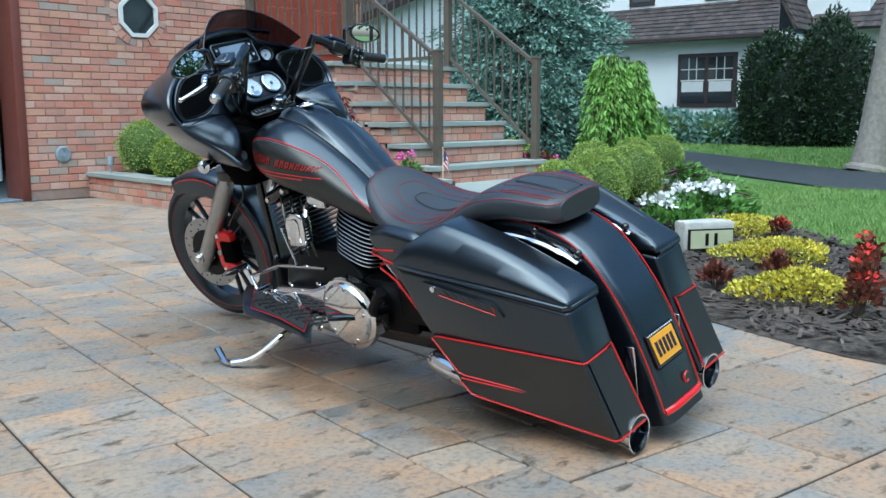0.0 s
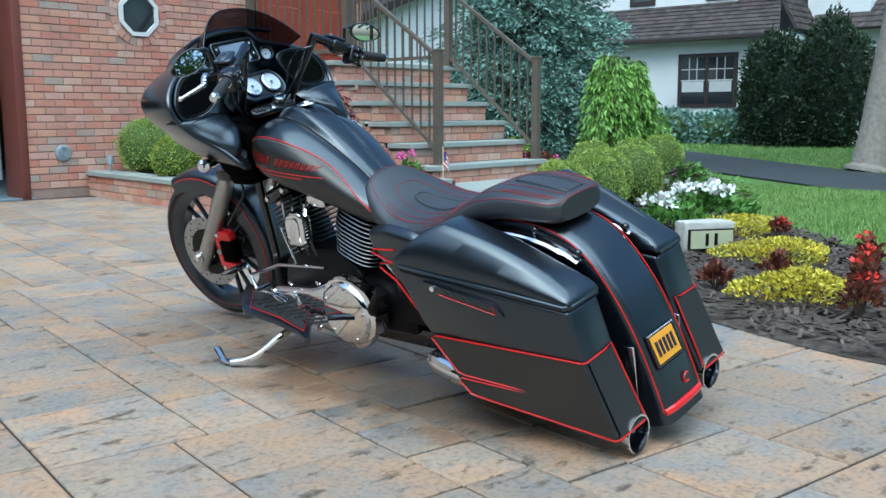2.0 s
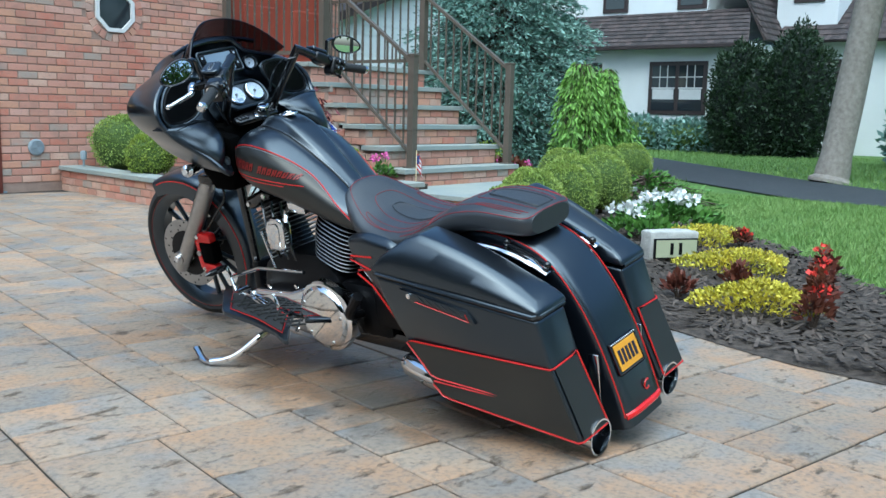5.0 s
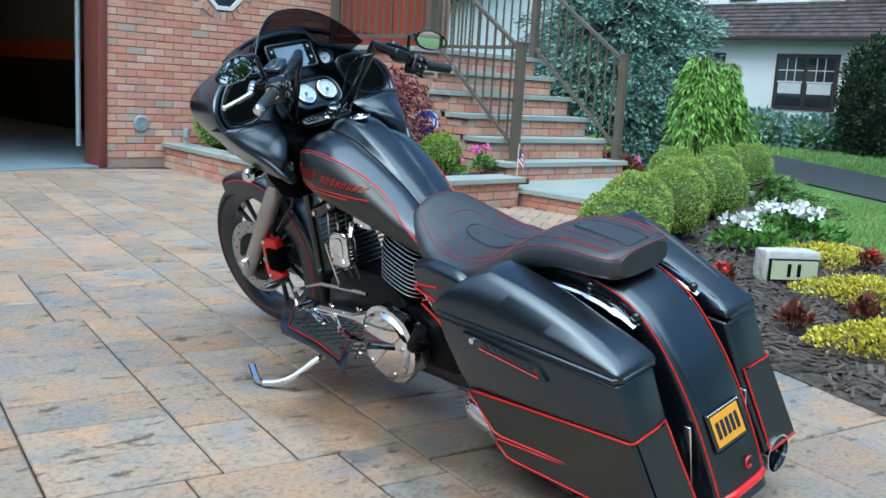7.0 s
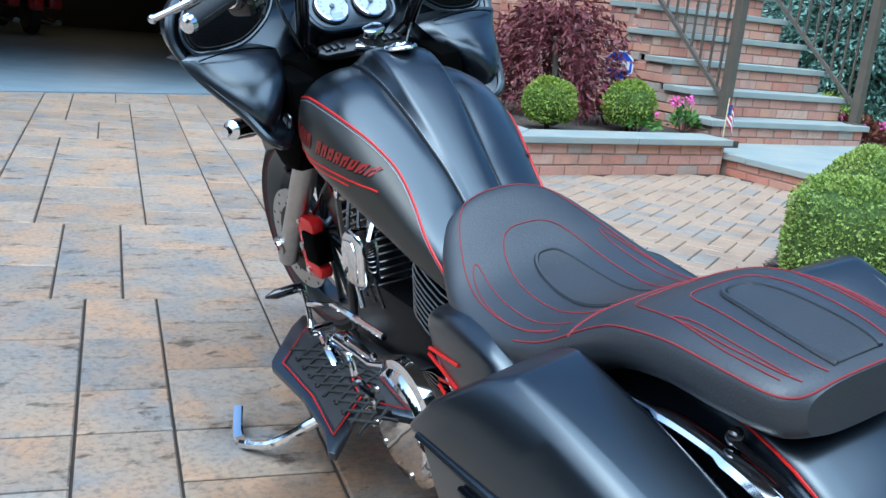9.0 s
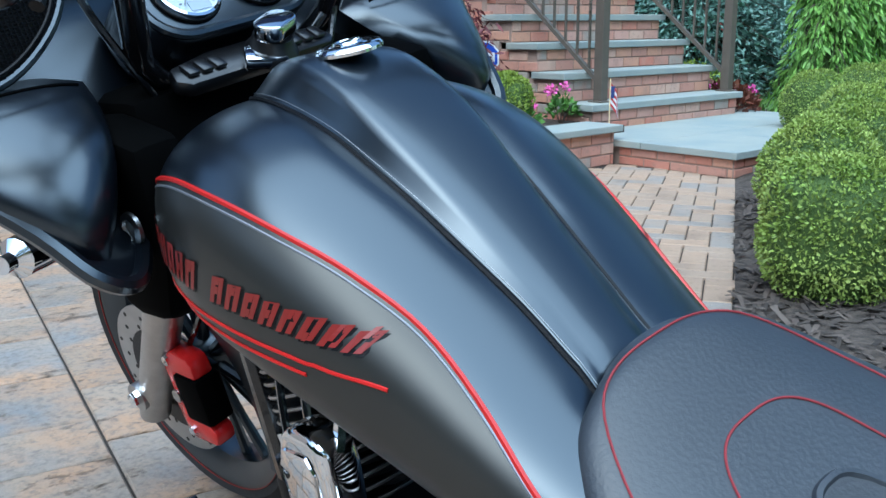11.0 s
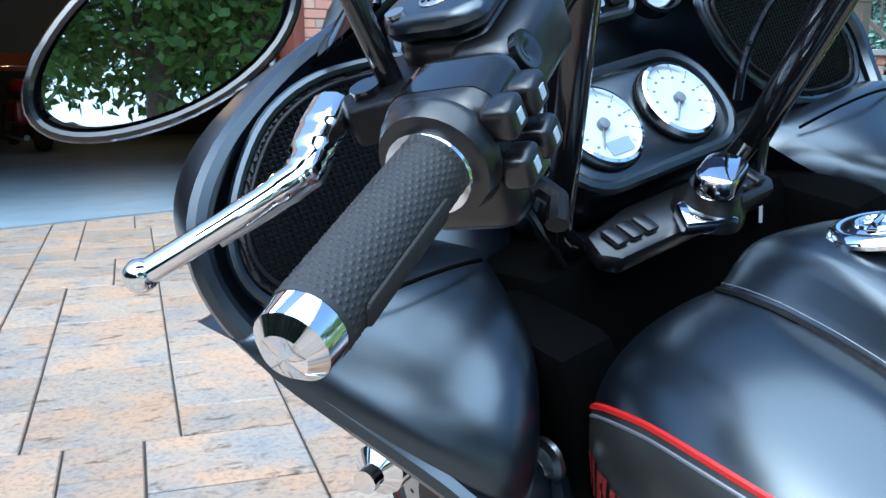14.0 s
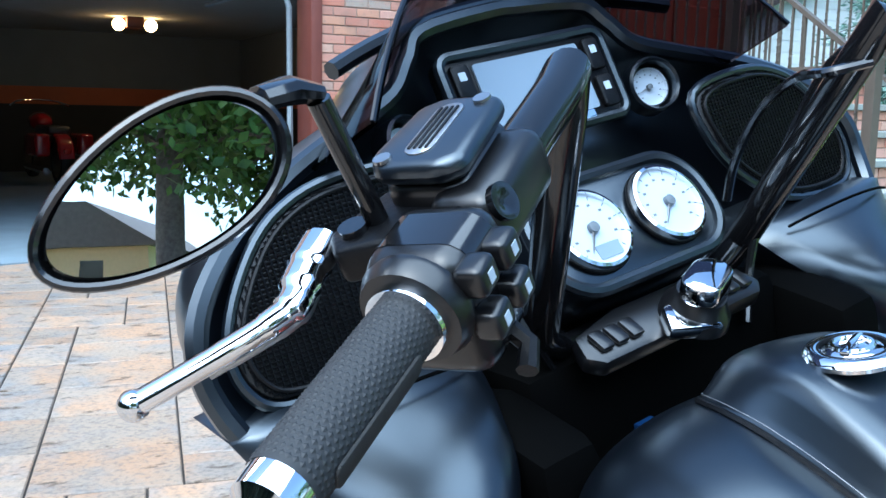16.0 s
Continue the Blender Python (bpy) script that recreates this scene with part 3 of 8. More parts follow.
# wall vent
vent = thing("wall_vent", "round grey plastic vent cover on the brick wall", "vent")
M["vent"] = material("grey vent plastic", (0.28, 0.33, 0.36), 0.6, vary=0.15)
part("cover", lathe([(0.0, 0), (0.085, 0), (0.085, 0.015), (0.075, 0.022), (0.0, 0.024)], (2.62, FACADE - 0.01, 0.46), (0, -1, 0), 24), M["vent"], vent)
for k in range(5):
    part("slat", tube([(2.62 + (0.018 + 0.012 * k) * math.cos(a), FACADE - 0.035, 0.46 + (0.018 + 0.012 * k) * math.sin(a)) for a in [2 * math.pi * i / 20 for i in range(20)]], 0.0025, 5, closed=True), M["vent"], vent)

# garage
G0, G1 = -2.7, 2.20
part("jamb", box(2.17, 2.262, FACADE - 0.02, FACADE + 0.32, -0.02, 2.75, 0.004), M["jamb"], tagged(new("door_1"), "brown-red painted garage door frame around an open doorway", "garage door", kind="structure"))
frame_g = bpy.data.objects["door_1"]
part("jamb", box(G0 - 0.09, G0, FACADE - 0.02, FACADE + 0.32, -0.02, 2.75, 0.004), M["jamb"], frame_g)
part("header", box(G0, 2.17, FACADE - 0.02, FACADE + 0.1, 2.62, 2.75, 0.004), M["jamb"], frame_g)
part("track", tube([(2.1, FACADE + 0.3, 0.2), (2.1, FACADE + 0.32, 1.9), (2.1, FACADE + 0.5, 2.12), (2.1, FACADE + 3, 2.16)], 0.025, 6), M["vent"], frame_g, "galvanised door track")
tagged(part("garage_floor", slab([(-3.4, 5.55), (2.17, FACADE - 0.02), (4.4, FACADE + 0.3), (4.4, 16.3), (-3.4, 16.3)], "z", -0.1, 0.024), M["garage_floor"], smooth=0), "blue-grey painted garage floor with its apron", "floor", kind="structure")
wall_box("garage_ceiling", -3.4, 4.4, FACADE + 0.3, 16.3, 2.27, 2.42, M["garage_ceiling"], "pale garage ceiling", "ceiling")
for nm, z0, z1, mt, lb in (("lower", 0.02, 1.10, "garage_dark", "black painted lower garage wall"), ("stripe", 1.10, 1.38, "orange", "orange stripe painted along the garage wall"), ("upper", 1.38, 2.27, "garage_wall", "grey upper garage wall")):
    wall_box("garage_wall_back_" + nm, -3.3, 4.4, 16.0, 16.2, z0, z1, M[mt], lb)
    wall_box("garage_wall_right_" + nm, 4.23, 4.4, FACADE + 0.3, 16.0, z0, z1, M[mt], lb)
    wall_box("garage_wall_left_" + nm, -3.3, -3.1, FACADE + 0.3, 16.0, z0, z1, M[mt], lb)
M["bulb"] = bpy.data.materials.new("warm bulb")
M["bulb"].use_nodes = True
M["bulb"].node_tree.nodes["Principled BSDF"].inputs["Emission Color"].default_value = (1, 0.55, 0.2, 1)
M["bulb"].node_tree.nodes["Principled BSDF"].inputs["Emission Strength"].default_value = 7
lamp = thing("ceiling_lamp", "garage door opener with two glowing warm bulbs under the ceiling", "lamp")
part("housing", box(1.80, 2.03, 12.9, 13.4, 2.13, 2.28, 0.02), M["jamb"], lamp, "dark motor housing")
for x in (1.71, 2.13):
    part("bulb", ball((x, 13.0, 2.17), 0.085, 14), M["bulb"], lamp, "glowing warm bulb")

# planter
CAP = 0.265
planter = tagged(new("planter"), "raised brick planter with a bluestone cap along the house", "planter", kind="structure")
PC = [(2.88, FACADE), (2.50, 3.14), (4.40, 3.20)]
b = bmesh.new()
slab([(2.90, FACADE), (2.52, 3.16), (4.40, 3.22), (4.40, 3.50), (2.82, 3.44), (3.12, FACADE)], "z", -0.1, CAP - 0.045, bm=b)
part("planter_wall", b, M["mortar"], planter, smooth=0)
LATER.append((brick_face((2.90, FACADE, 0), (-0.38, -3.74, 0), 3.76, 0.0, CAP - 0.045, course=0.073, seed=6), planter, "brick", "brick", "brick_i", 0.003, lambda p: True))
LATER.append((brick_face((2.52, 3.16, 0), (1.88, 0.06, 0), 1.88, 0.0, CAP - 0.045, course=0.073, seed=7), planter, "brick", "brick", "brick_i", 0.003, lambda p: True))
part("cap_stone", slab([(2.86, FACADE), (2.68, 5.13), (2.95, 5.11), (3.15, FACADE)], "z", CAP - 0.045, CAP, 0.006), M["bluestone"], planter, smooth=0)
part("cap_stone", slab([(2.678, 5.12), (2.47, 3.11), (2.80, 3.43), (2.947, 5.10)], "z", CAP - 0.045, CAP, 0.006), M["bluestone"], planter, smooth=0)
part("cap_stone", slab([(2.476, 3.11), (3.5, 3.135), (3.5, 3.45), (2.806, 3.428)], "z", CAP - 0.045, CAP, 0.006), M["bluestone"], planter, smooth=0)
part("cap_stone", slab([(3.505, 3.135), (4.43, 3.165), (4.43, 3.48), (3.505, 3.45)], "z", CAP - 0.045, CAP, 0.006), M["bluestone"], planter, smooth=0)
b = bmesh.new()
slab([(2.95, FACADE), (2.75, 3.40), (4.8, 3.45), (4.8, FACADE)], "z", 0.0, CAP - 0.05, bm=b)
part("planter_soil", b, M["mulch"], planter, "dark mulch", smooth=0)

# landing and stairs
SX0, SX1, NOSE, RUN, RISE, FIRST = 4.70, 6.64, 3.66, 0.275, 0.213, 0.345
landing = tagged(new("landing"), "low brick landing paved with large bluestone slabs", "landing", kind="structure")
part("landing_core", box(4.44, 6.9, 2.34, 3.75, -0.1, 0.12), M["mortar"], landing, smooth=0)
LATER.append((brick_face((4.44, 3.2, 0), (0, -1, 0), 0.86, 0.0, 0.12, course=0.06, seed=8), landing, "brick", "brick", "brick_i", 0.003, lambda p: True))
LATER.append((brick_face((4.44, 2.34, 0), (1, 0, 0), 2.46, 0.0, 0.12, course=0.06, seed=9), landing, "brick", "brick", "brick_i", 0.003, lambda p: True))
for x0, x1, y0, y1 in ((4.40, 5.25, 2.30, 3.00), (5.255, 6.1, 2.30, 3.00), (6.105, 6.93, 2.30, 3.00), (4.40, 5.6, 3.005, 3.75), (5.605, 6.93, 3.005, 3.75)):
    part("slab", box(x0, x1, y0, y1, 0.12, 0.165, 0.005), M["bluestone"], landing, smooth=0)
stairs = tagged(new("stairs"), "brick stairs with bluestone treads leading up to the door", "stairs", kind="structure")
for k in range(6):
    z, y = FIRST + k * RISE, NOSE + k * RUN
    y1 = FACADE if k == 5 else y + RUN + 0.06
    part("riser_core", box(SX0 + 0.04, SX1 - 0.04, y + 0.04, FACADE, z - RISE + (0 if k else -0.2), z - 0.05), M["mortar"], stairs, smooth=0)
    if k < 5:
        part("tread", box(SX0, SX1, y, y1, z - 0.05, z, 0.006), M["bluestone"], stairs, smooth=0)
    else:
        for s in range(3):
            part("landing_slab", box(SX0 - 0.02, SX1 + 0.1, y + s * 0.62, min(y + s * 0.62 + 0.615, FACADE), z - 0.05, z, 0.006), M["bluestone"], stairs, smooth=0)
    LATER.append((brick_face((SX0 + 0.04, y + 0.04, 0), (1, 0, 0), SX1 - SX0 - 0.08, z - RISE, z - 0.05, course=0.0815, seed=20 + k), stairs, "brick", "brick", "brick_i", 0.003, lambda p: True))

def above_steps(c, z):
    y = FACADE - c
    k = math.floor((y - NOSE - 0.06) / RUN)
    return k < 0 or z > FIRST + min(k, 5) * RISE - 0.06


LATER.append((brick_face((SX0 + 0.04, FACADE, 0), (0, -1, 0), FACADE - NOSE - 0.04, 0.1, 1.37, above_steps, course=0.0762, seed=33), stairs, "brick", "brick", "brick_i", 0.003, lambda p: True))

# railings
def railing(name, x, label):
    r = thing(name, label, "railing")
    lo_z, up_z, y0, y1 = FIRST, FIRST + 5 * RISE, 3.80, 5.10
    lo_t, up_t = 1.46, 2.36
    for y, zb, zt in ((y0, lo_z, lo_t), (y1, up_z, up_t)):
        pst = part("post", box(x - 0.038, x + 0.038, y - 0.038, y + 0.038, zb, zt, 0.003), M["bronze"], r, smooth=0)
        part("post_cap", box(x - 0.045, x + 0.045, y - 0.045, y + 0.045, zt - 0.004, zt + 0.02, 0.006), M["bronze"], pst, smooth=0)
        part("base_plate", box(x - 0.065, x + 0.065, y - 0.065, y + 0.065, zb, zb + 0.012, 0.003), M["bronze"], pst, smooth=0)
    top = lambda y: lo_t - 0.06 + (up_t - lo_t) * (y - y0) / (y1 - y0)
    bot = lambda y: lo_z + 0.13 + (up_z - lo_z) * (y - y0) / (y1 - y0)
    for fn, w in ((top, 0.024), (bot, 0.017)):
        b = bmesh.new()
        slab([(y0, fn(y0) - 0.02), (y1, fn(y1) - 0.02), (y1, fn(y1) + 0.02), (y0, fn(y0) + 0.02)], "x", x - w, x + w, bm=b)
        part("rail", b, M["bronze"], r, smooth=0)
    n = 11
    for k in range(1, n):
        y = y0 + (y1 - y0) * k / n
        bal = part("baluster", box(x - 0.008, x + 0.008, y - 0.008, y + 0.008, bot(y), top(y)), M["bronze"], r, smooth=0)
        zc = (bot(y) + top(y)) / 2
        part("twist", tube([(x + 0.011 * math.cos(q), y + 0.011 * math.sin(q), zc - 0.11 + 0.22 * q / 25) for q in [i * 0.5 for i in range(51)]], 0.005, 4), M["bronze"], bal)
    # the level stretch along the upper landing
    y2 = FACADE - 0.14
    for zz in (up_t - 0.06, up_z + 0.12):
        part("rail", box(x - 0.02, x + 0.02, y1, y2, zz - 0.02, zz + 0.02), M["bronze"], r, smooth=0)
    part("post", box(x - 0.038, x + 0.038, y2 - 0.038, y2 + 0.038, up_z, up_t, 0.003), M["bronze"], r, smooth=0)
    for k in range(1, 13):
        y = y1 + (y2 - y1) * k / 13
        bal = part("baluster", box(x - 0.008, x + 0.008, y - 0.008, y + 0.008, up_z + 0.12, up_t - 0.06), M["bronze"], r, smooth=0)
        zc = (up_z + up_t) / 2 + 0.05
        part("twist", tube([(x + 0.011 * math.cos(q), y + 0.011 * math.sin(q), zc - 0.11 + 0.22 * q / 25) for q in [i * 0.5 for i in range(51)]], 0.005, 4), M["bronze"], bal)


railing("stair_railing", 4.95, "bronze metal stair railing with twisted balusters beside the planter")
railing("stair_railing", 6.60, "bronze metal stair railing with twisted balusters beside the flower bed")

# entrance door
door = tagged(new("door_2"), "red-stained wooden double door with oval leaded glass", "door", kind="structure")
up = FIRST + 5 * RISE
part("door_frame", box(5.08, 6.78, FACADE + 0.02, FACADE + 0.3, up, 3.6), M["jamb"], door, smooth=0)
for x0, x1 in ((5.14, 5.92), (5.94, 6.72)):
    leaf = part("door_leaf", box(x0, x1, FACADE - 0.03, FACADE + 0.04, up + 0.01, 3.45, 0.006), M["door_red"], door, smooth=0)
    c = (x0 + x1) / 2
    part("oval_glass", lathe([(0.0, 0), (0.17, 0), (0.17, 0.012), (0, 0.014)], (c, FACADE - 0.03, 2.75), (0, -1, 0), 28), M["window"], leaf, "oval glass pane").scale = (1, 1, 1)
    part("oval_moulding", tube([(c + 0.19 * math.cos(a), FACADE - 0.035, 2.75 + 0.3 * math.sin(a)) for a in [2 * math.pi * i / 28 for i in range(28)]], 0.018, 8, closed=True), M["door_red"], leaf)
    part("panel", box(x0 + 0.14, x1 - 0.14, FACADE - 0.05, FACADE - 0.02, up + 0.2, up + 0.75, 0.015), M["door_red"], leaf, smooth=0)
    part("handle", rod((c + (0.3 if x0 < 5.5 else -0.3), FACADE - 0.06, 2.35), (c + (0.3 if x0 < 5.5 else -0.3), FACADE - 0.06, 2.6), 0.012), M["bronze"], leaf, "brass handle")


# ---- plants ----
def bush(name, c, r, mat, label, n=2600, leaf=0.028, group="", squash=(1, 1, 0.9), lump=0.12, seed=0, category="shrub", boxy=False):
    e = thing(name, label, category, group)
    rg = np.random.default_rng(seed + 100)
    d = rg.normal(size=(n, 3))
    d /= np.linalg.norm(d, axis=1, keepdims=True)
    d[:, 2] = np.where(d[:, 2] < -0.75, -d[:, 2], d[:, 2])
    rad = np.array([1 + lump * noise.noise((x * 2.2 + seed, y * 2.2, z * 2.2)) + 0.05 * noise.noise((x * 7 + seed, y * 7, z * 7)) for x, y, z in d])
    rad *= 1 - 0.10 * rg.random(n) ** 2
    if boxy:  # clipped with shears: flat-topped, straight-sided
        rad *= (np.hypot(d[:, 0], d[:, 1]) ** 3.4 + np.abs(d[:, 2]) ** 3.4) ** (-1 / 3.4)
    p = d * rad[:, None] * np.array([r * squash[0], r * squash[1], r * squash[2]]) + np.array(c)
    v, f = scatter_leaves(p, d, leaf, rg)
    leaf_object("foliage", v, f, mat, e)
    # filler ball; its dark colour stands for shade between the leaves
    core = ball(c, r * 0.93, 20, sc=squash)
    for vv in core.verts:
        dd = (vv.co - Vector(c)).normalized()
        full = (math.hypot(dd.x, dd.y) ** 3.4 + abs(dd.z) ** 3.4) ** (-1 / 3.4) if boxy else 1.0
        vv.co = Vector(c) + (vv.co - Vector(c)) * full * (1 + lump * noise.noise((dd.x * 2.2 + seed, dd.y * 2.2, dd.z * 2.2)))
    part("core", core, M["boxcore"], e, "solid core darkened for the shade between leaves")
    part("stem", rod((c[0], c[1], min(-0.02, c[2] - r * squash[2] - 0.06) if name == "boxwood_shrub" else c[2] - r * squash[2] - 0.06), (c[0], c[1], c[2]), 0.02), M["twig"], e)
    return e


# darker than the outer leaves: the shade inside a shrub as colour
M["boxcore"] = material("inner leaves coloured as shaded", (0.05, 0.085, 0.018), 0.9, second=(0.09, 0.14, 0.03), scale=40, bump=1.0, bump_scale=60)
for k, (x, y, z, r, tall) in enumerate([(2.50, 0.74, 0.235, 0.24, 1.0), (3.30, 1.22, 0.27, 0.25, 1.05), (3.94, 1.36, 0.29, 0.25, 1.05), (4.72, 1.77, 0.31, 0.26, 1.0), (5.29, 1.80, 0.31, 0.27, 1.0), (6.05, 2.70, 0.32, 0.25, 1.0), (7.20, 2.90, 0.33, 0.25, 1.0), (7.85, 2.90, 0.35, 0.25, 1.0)]):
    bush("boxwood_shrub", (x, y, z), r, M["boxwood"], "clipped round boxwood shrub in the mulch bed", n=11000 if k < 3 else 7500, leaf=0.016, group="boxwood shrubs in the bed", seed=k, squash=(1, 1, tall), lump=0.10, boxy=k == 0)
for k, (x, y, r) in enumerate([(3.98, 3.82, 0.20), (3.20, 3.78, 0.19), (3.30, 6.35, 0.33), (3.05, 5.5, 0.23)]):
    bush("planter_shrub", (x, y, CAP + r * 0.75), r, M["boxlight"] if k != 2 else M["boxwood"], "clipped light green shrub in the brick planter", n=5000, leaf=0.021, group="shrubs in the planter", seed=20 + k)


def conifer(name, x, y, h, r, mat, label, seed, tiers=26, leaf=0.16, z0=0.1, droop=0.25, per=9, blades_n=26):
    e = thing(name, label, "tree")
    rg = np.random.default_rng(seed)
    part("trunk", rod((x, y, -0.06), (x, y, h * 0.97), 0.02 * h, 0.01, 10), M["bark"], e)
    pts, nor = [], []
    b = bmesh.new()
    for t in range(tiers):
        u = t / tiers
        zz = z0 + (h - z0) * u
        rr2 = r * (1 - u) ** 0.8 * (0.9 + 0.2 * rg.random()) + 0.05
        for k in range(max(4, int(per * (1 - u) + 4))):
            a = rg.uniform(0, 2 * math.pi)
            l = rr2 * rg.uniform(0.8, 1.1)
            tip = np.array((x + l * math.cos(a), y + l * math.sin(a), zz - droop * l + rg.uniform(-0.1, 0.1)))
            base = np.array((x, y, zz + 0.1 * l))
            tube([tuple(base), tuple(tip)], [0.012, 0.004], 4, bm=b)
            for q in range(blades_n):
                s = rg.uniform(0.35, 1.02)
                off = rg.normal(size=3) * 0.10 * l * (1.15 - s * 0.6)
                off[2] = abs(off[2]) * 0.5 - 0.03
                pts.append(base + (tip - base) * s + off)
                nor.append((tip - base) / (l + 1e-6) + np.array((0, 0, 0.25)))
    tagged(part("branch_work", b, M["twig"], e), kind="stuff")
    v, f = scatter_leaves(pts, nor, leaf, rg, width=0.30, stand=1.2)
    leaf_object("foliage", v, f, mat, e)
    return e


conifer("blue_spruce", 11.2, 7.3, 6.6, 2.15, M["bluespruce"], "large blue spruce with dense silvery needles behind the stairs", 3, tiers=50, leaf=0.10, per=26, blades_n=105)
conifer("juniper_bush", 7.2, 2.35, 0.3, 0.75, M["green"], "low spreading bright green juniper beside the lawn", 31, tiers=7, leaf=0.08, per=26, blades_n=22, droop=0.1, z0=0.03)


def weeping(x, y, h, seed):
    e = thing("weeping_spruce", "weeping spruce with drooping bright green branches", "tree")
    rg = np.random.default_rng(seed)
    part("trunk", tube([(x, y, -0.05), (x + 0.04, y, h * 0.5), (x, y + 0.03, h * 0.95)], [0.05, 0.03, 0.015], 8), M["bark"], e)
    pts, nor = [], []
    b = bmesh.new()
    core = bmesh.new()
    reach = lambda zz: 0.07 + 0.34 * (1 - max(0.0, min(1.0, zz / h))) ** 0.75
    # filler column, dark in place of the shade behind the branches
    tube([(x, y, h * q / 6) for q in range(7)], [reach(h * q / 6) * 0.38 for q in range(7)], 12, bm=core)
    part("core", core, M["boxcore"], e, "core darkened for the shade among branches")
    for k in range(150):
        a = rg.uniform(0, 2 * math.pi)
        top = h * (1 - rg.random() ** 1.4 * 0.85)
        drop = rg.uniform(0.22, 0.55)
        out = reach(top - drop * 0.6) * (0.62 + 0.50 * rg.random() + 0.30 * math.sin(3 * a + seed + top * 5))
        ca, sa = math.cos(a), math.sin(a)
        sp = spline([(x, y, top), (x + out * 0.6 * ca, y + out * 0.6 * sa, top + 0.02), (x + out * ca, y + out * sa, top - drop * 0.45), (x + out * 1.12 * ca, y + out * 1.12 * sa, max(0.04, top - drop))], 12)
        tube(sp, [0.007, 0.003], 4, bm=b)
        for i in range(3, 12):
            for _ in range(5):
                pts.append(np.array(sp[i]) + rg.normal(size=3) * 0.02)
                nor.append(np.array((ca * 0.55 + rg.normal() * 0.25, sa * 0.55 + rg.normal() * 0.25, -1.0)) * 2.2)
    tagged(part("branch_work", b, M["twig"], e), kind="stuff")
    v, f = scatter_leaves(pts, nor, 0.095, rg, width=0.24, stand=1.0)
    leaf_object("foliage", v, f, M["weeping"], e)


weeping(7.75, 3.55, 1.5, 6)
weeping(8.2, 3.5, 1.45, 7)


def broadleaf(name, x, y, h, crown_r, crown_z, label, seed, mat, n=9000, leaf=0.22, trunk=0.3, lean=(0, 0), squash=0.7, blobs=16):
    e = thing(name, label, "tree")
    rg = np.random.default_rng(seed)
    tx, ty = x + lean[0], y + lean[1]
    prof = spline([(x, y, -0.06), (x + lean[0] * 0.1, y + lean[1] * 0.1, 0.5), (x + lean[0] * 0.5, y + lean[1] * 0.5, h * 0.5), (tx, ty, h)], 14)
    part("trunk", tube(prof, [trunk * 1.4, trunk * 1.10, trunk * 0.98, trunk * 0.92, trunk * 0.85, trunk * 0.7], 16), M["oak_bark"] if name == "oak_tree" else M["bark"], e)
    b = bmesh.new()
    pts, nor = [], []
    for k in range(blobs):
        a, u = rg.uniform(0, 2 * math.pi), rg.uniform(0.25, 1) ** 0.6
        c = np.array((tx + crown_r * u * math.cos(a), ty + crown_r * u * math.sin(a), crown_z + crown_r * squash * rg.uniform(-0.8, 0.9)))
        s = np.array(prof[rg.integers(11, 14)])
        tube(spline([tuple(s), tuple((s + c) / 2 + np.array((0, 0, 0.3))), tuple(c)], 7), [trunk * 0.35, trunk * 0.2, 0.03], 7, bm=b)
        br = crown_r * rg.uniform(0.25, 0.42)
        m = n // blobs
        d = rg.normal(size=(m, 3))
        d /= np.linalg.norm(d, axis=1, keepdims=True)
        rad = br * rg.random(m) ** 0.45
        rad *= np.array([1 + 0.5 * noise.noise((q[0] * 3 + k, q[1] * 3, q[2] * 3)) for q in d])
        pts.append(c + d * rad[:, None])
        nor.append(d + np.array((0, 0, -0.2)))
    tagged(part("branch_work", b, M["bark"], e), kind="stuff")
    v, f = scatter_leaves(np.concatenate(pts), np.concatenate(nor), leaf, rg, width=0.6)
    leaf_object("foliage", v, f, mat, e)
    return e


broadleaf("oak_tree", 13.05, 2.2, 6.0, 4.2, 6.6, "tall tree with a thick grey trunk beyond the asphalt drive", 2, M["oak"], n=9000, leaf=0.22, trunk=0.24, lean=(0.8, -0.6), blobs=20)


def hedge_mass(name, blobs, mat, label, seed, n=5000, leaf=0.16):
    e = thing(name, label, "shrub")
    rg = np.random.default_rng(seed)
    pts, nor = [], []
    b = bmesh.new()
    for (x, y, z, rx, ry, rz) in blobs:
        m = n // len(blobs)
        d = rg.normal(size=(m, 3))
        d /= np.linalg.norm(d, axis=1, keepdims=True)
        rad = np.array([1 + 0.25 * noise.noise((q[0] * 3 + x, q[1] * 3 + y, q[2] * 3)) for q in d]) * (1 - 0.15 * rg.random(m))
        pts.append(np.array((x, y, z)) + d * rad[:, None] * np.array((rx, ry, rz)))
        nor.append(d + np.array((0, 0, 0.6)))
        # filler ball whose colour holds the shade deep in the foliage
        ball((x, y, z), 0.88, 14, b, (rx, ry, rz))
    part("core", b, M["yewcore"] if mat in (M["yew"],) else M["boxcore"], e, "solid core darkened for the shade between leaves")
    v, f = scatter_leaves(np.concatenate(pts), np.concatenate(nor), leaf, rg, width=0.4)
    leaf_object("foliage", v, f, mat, e)
    return e


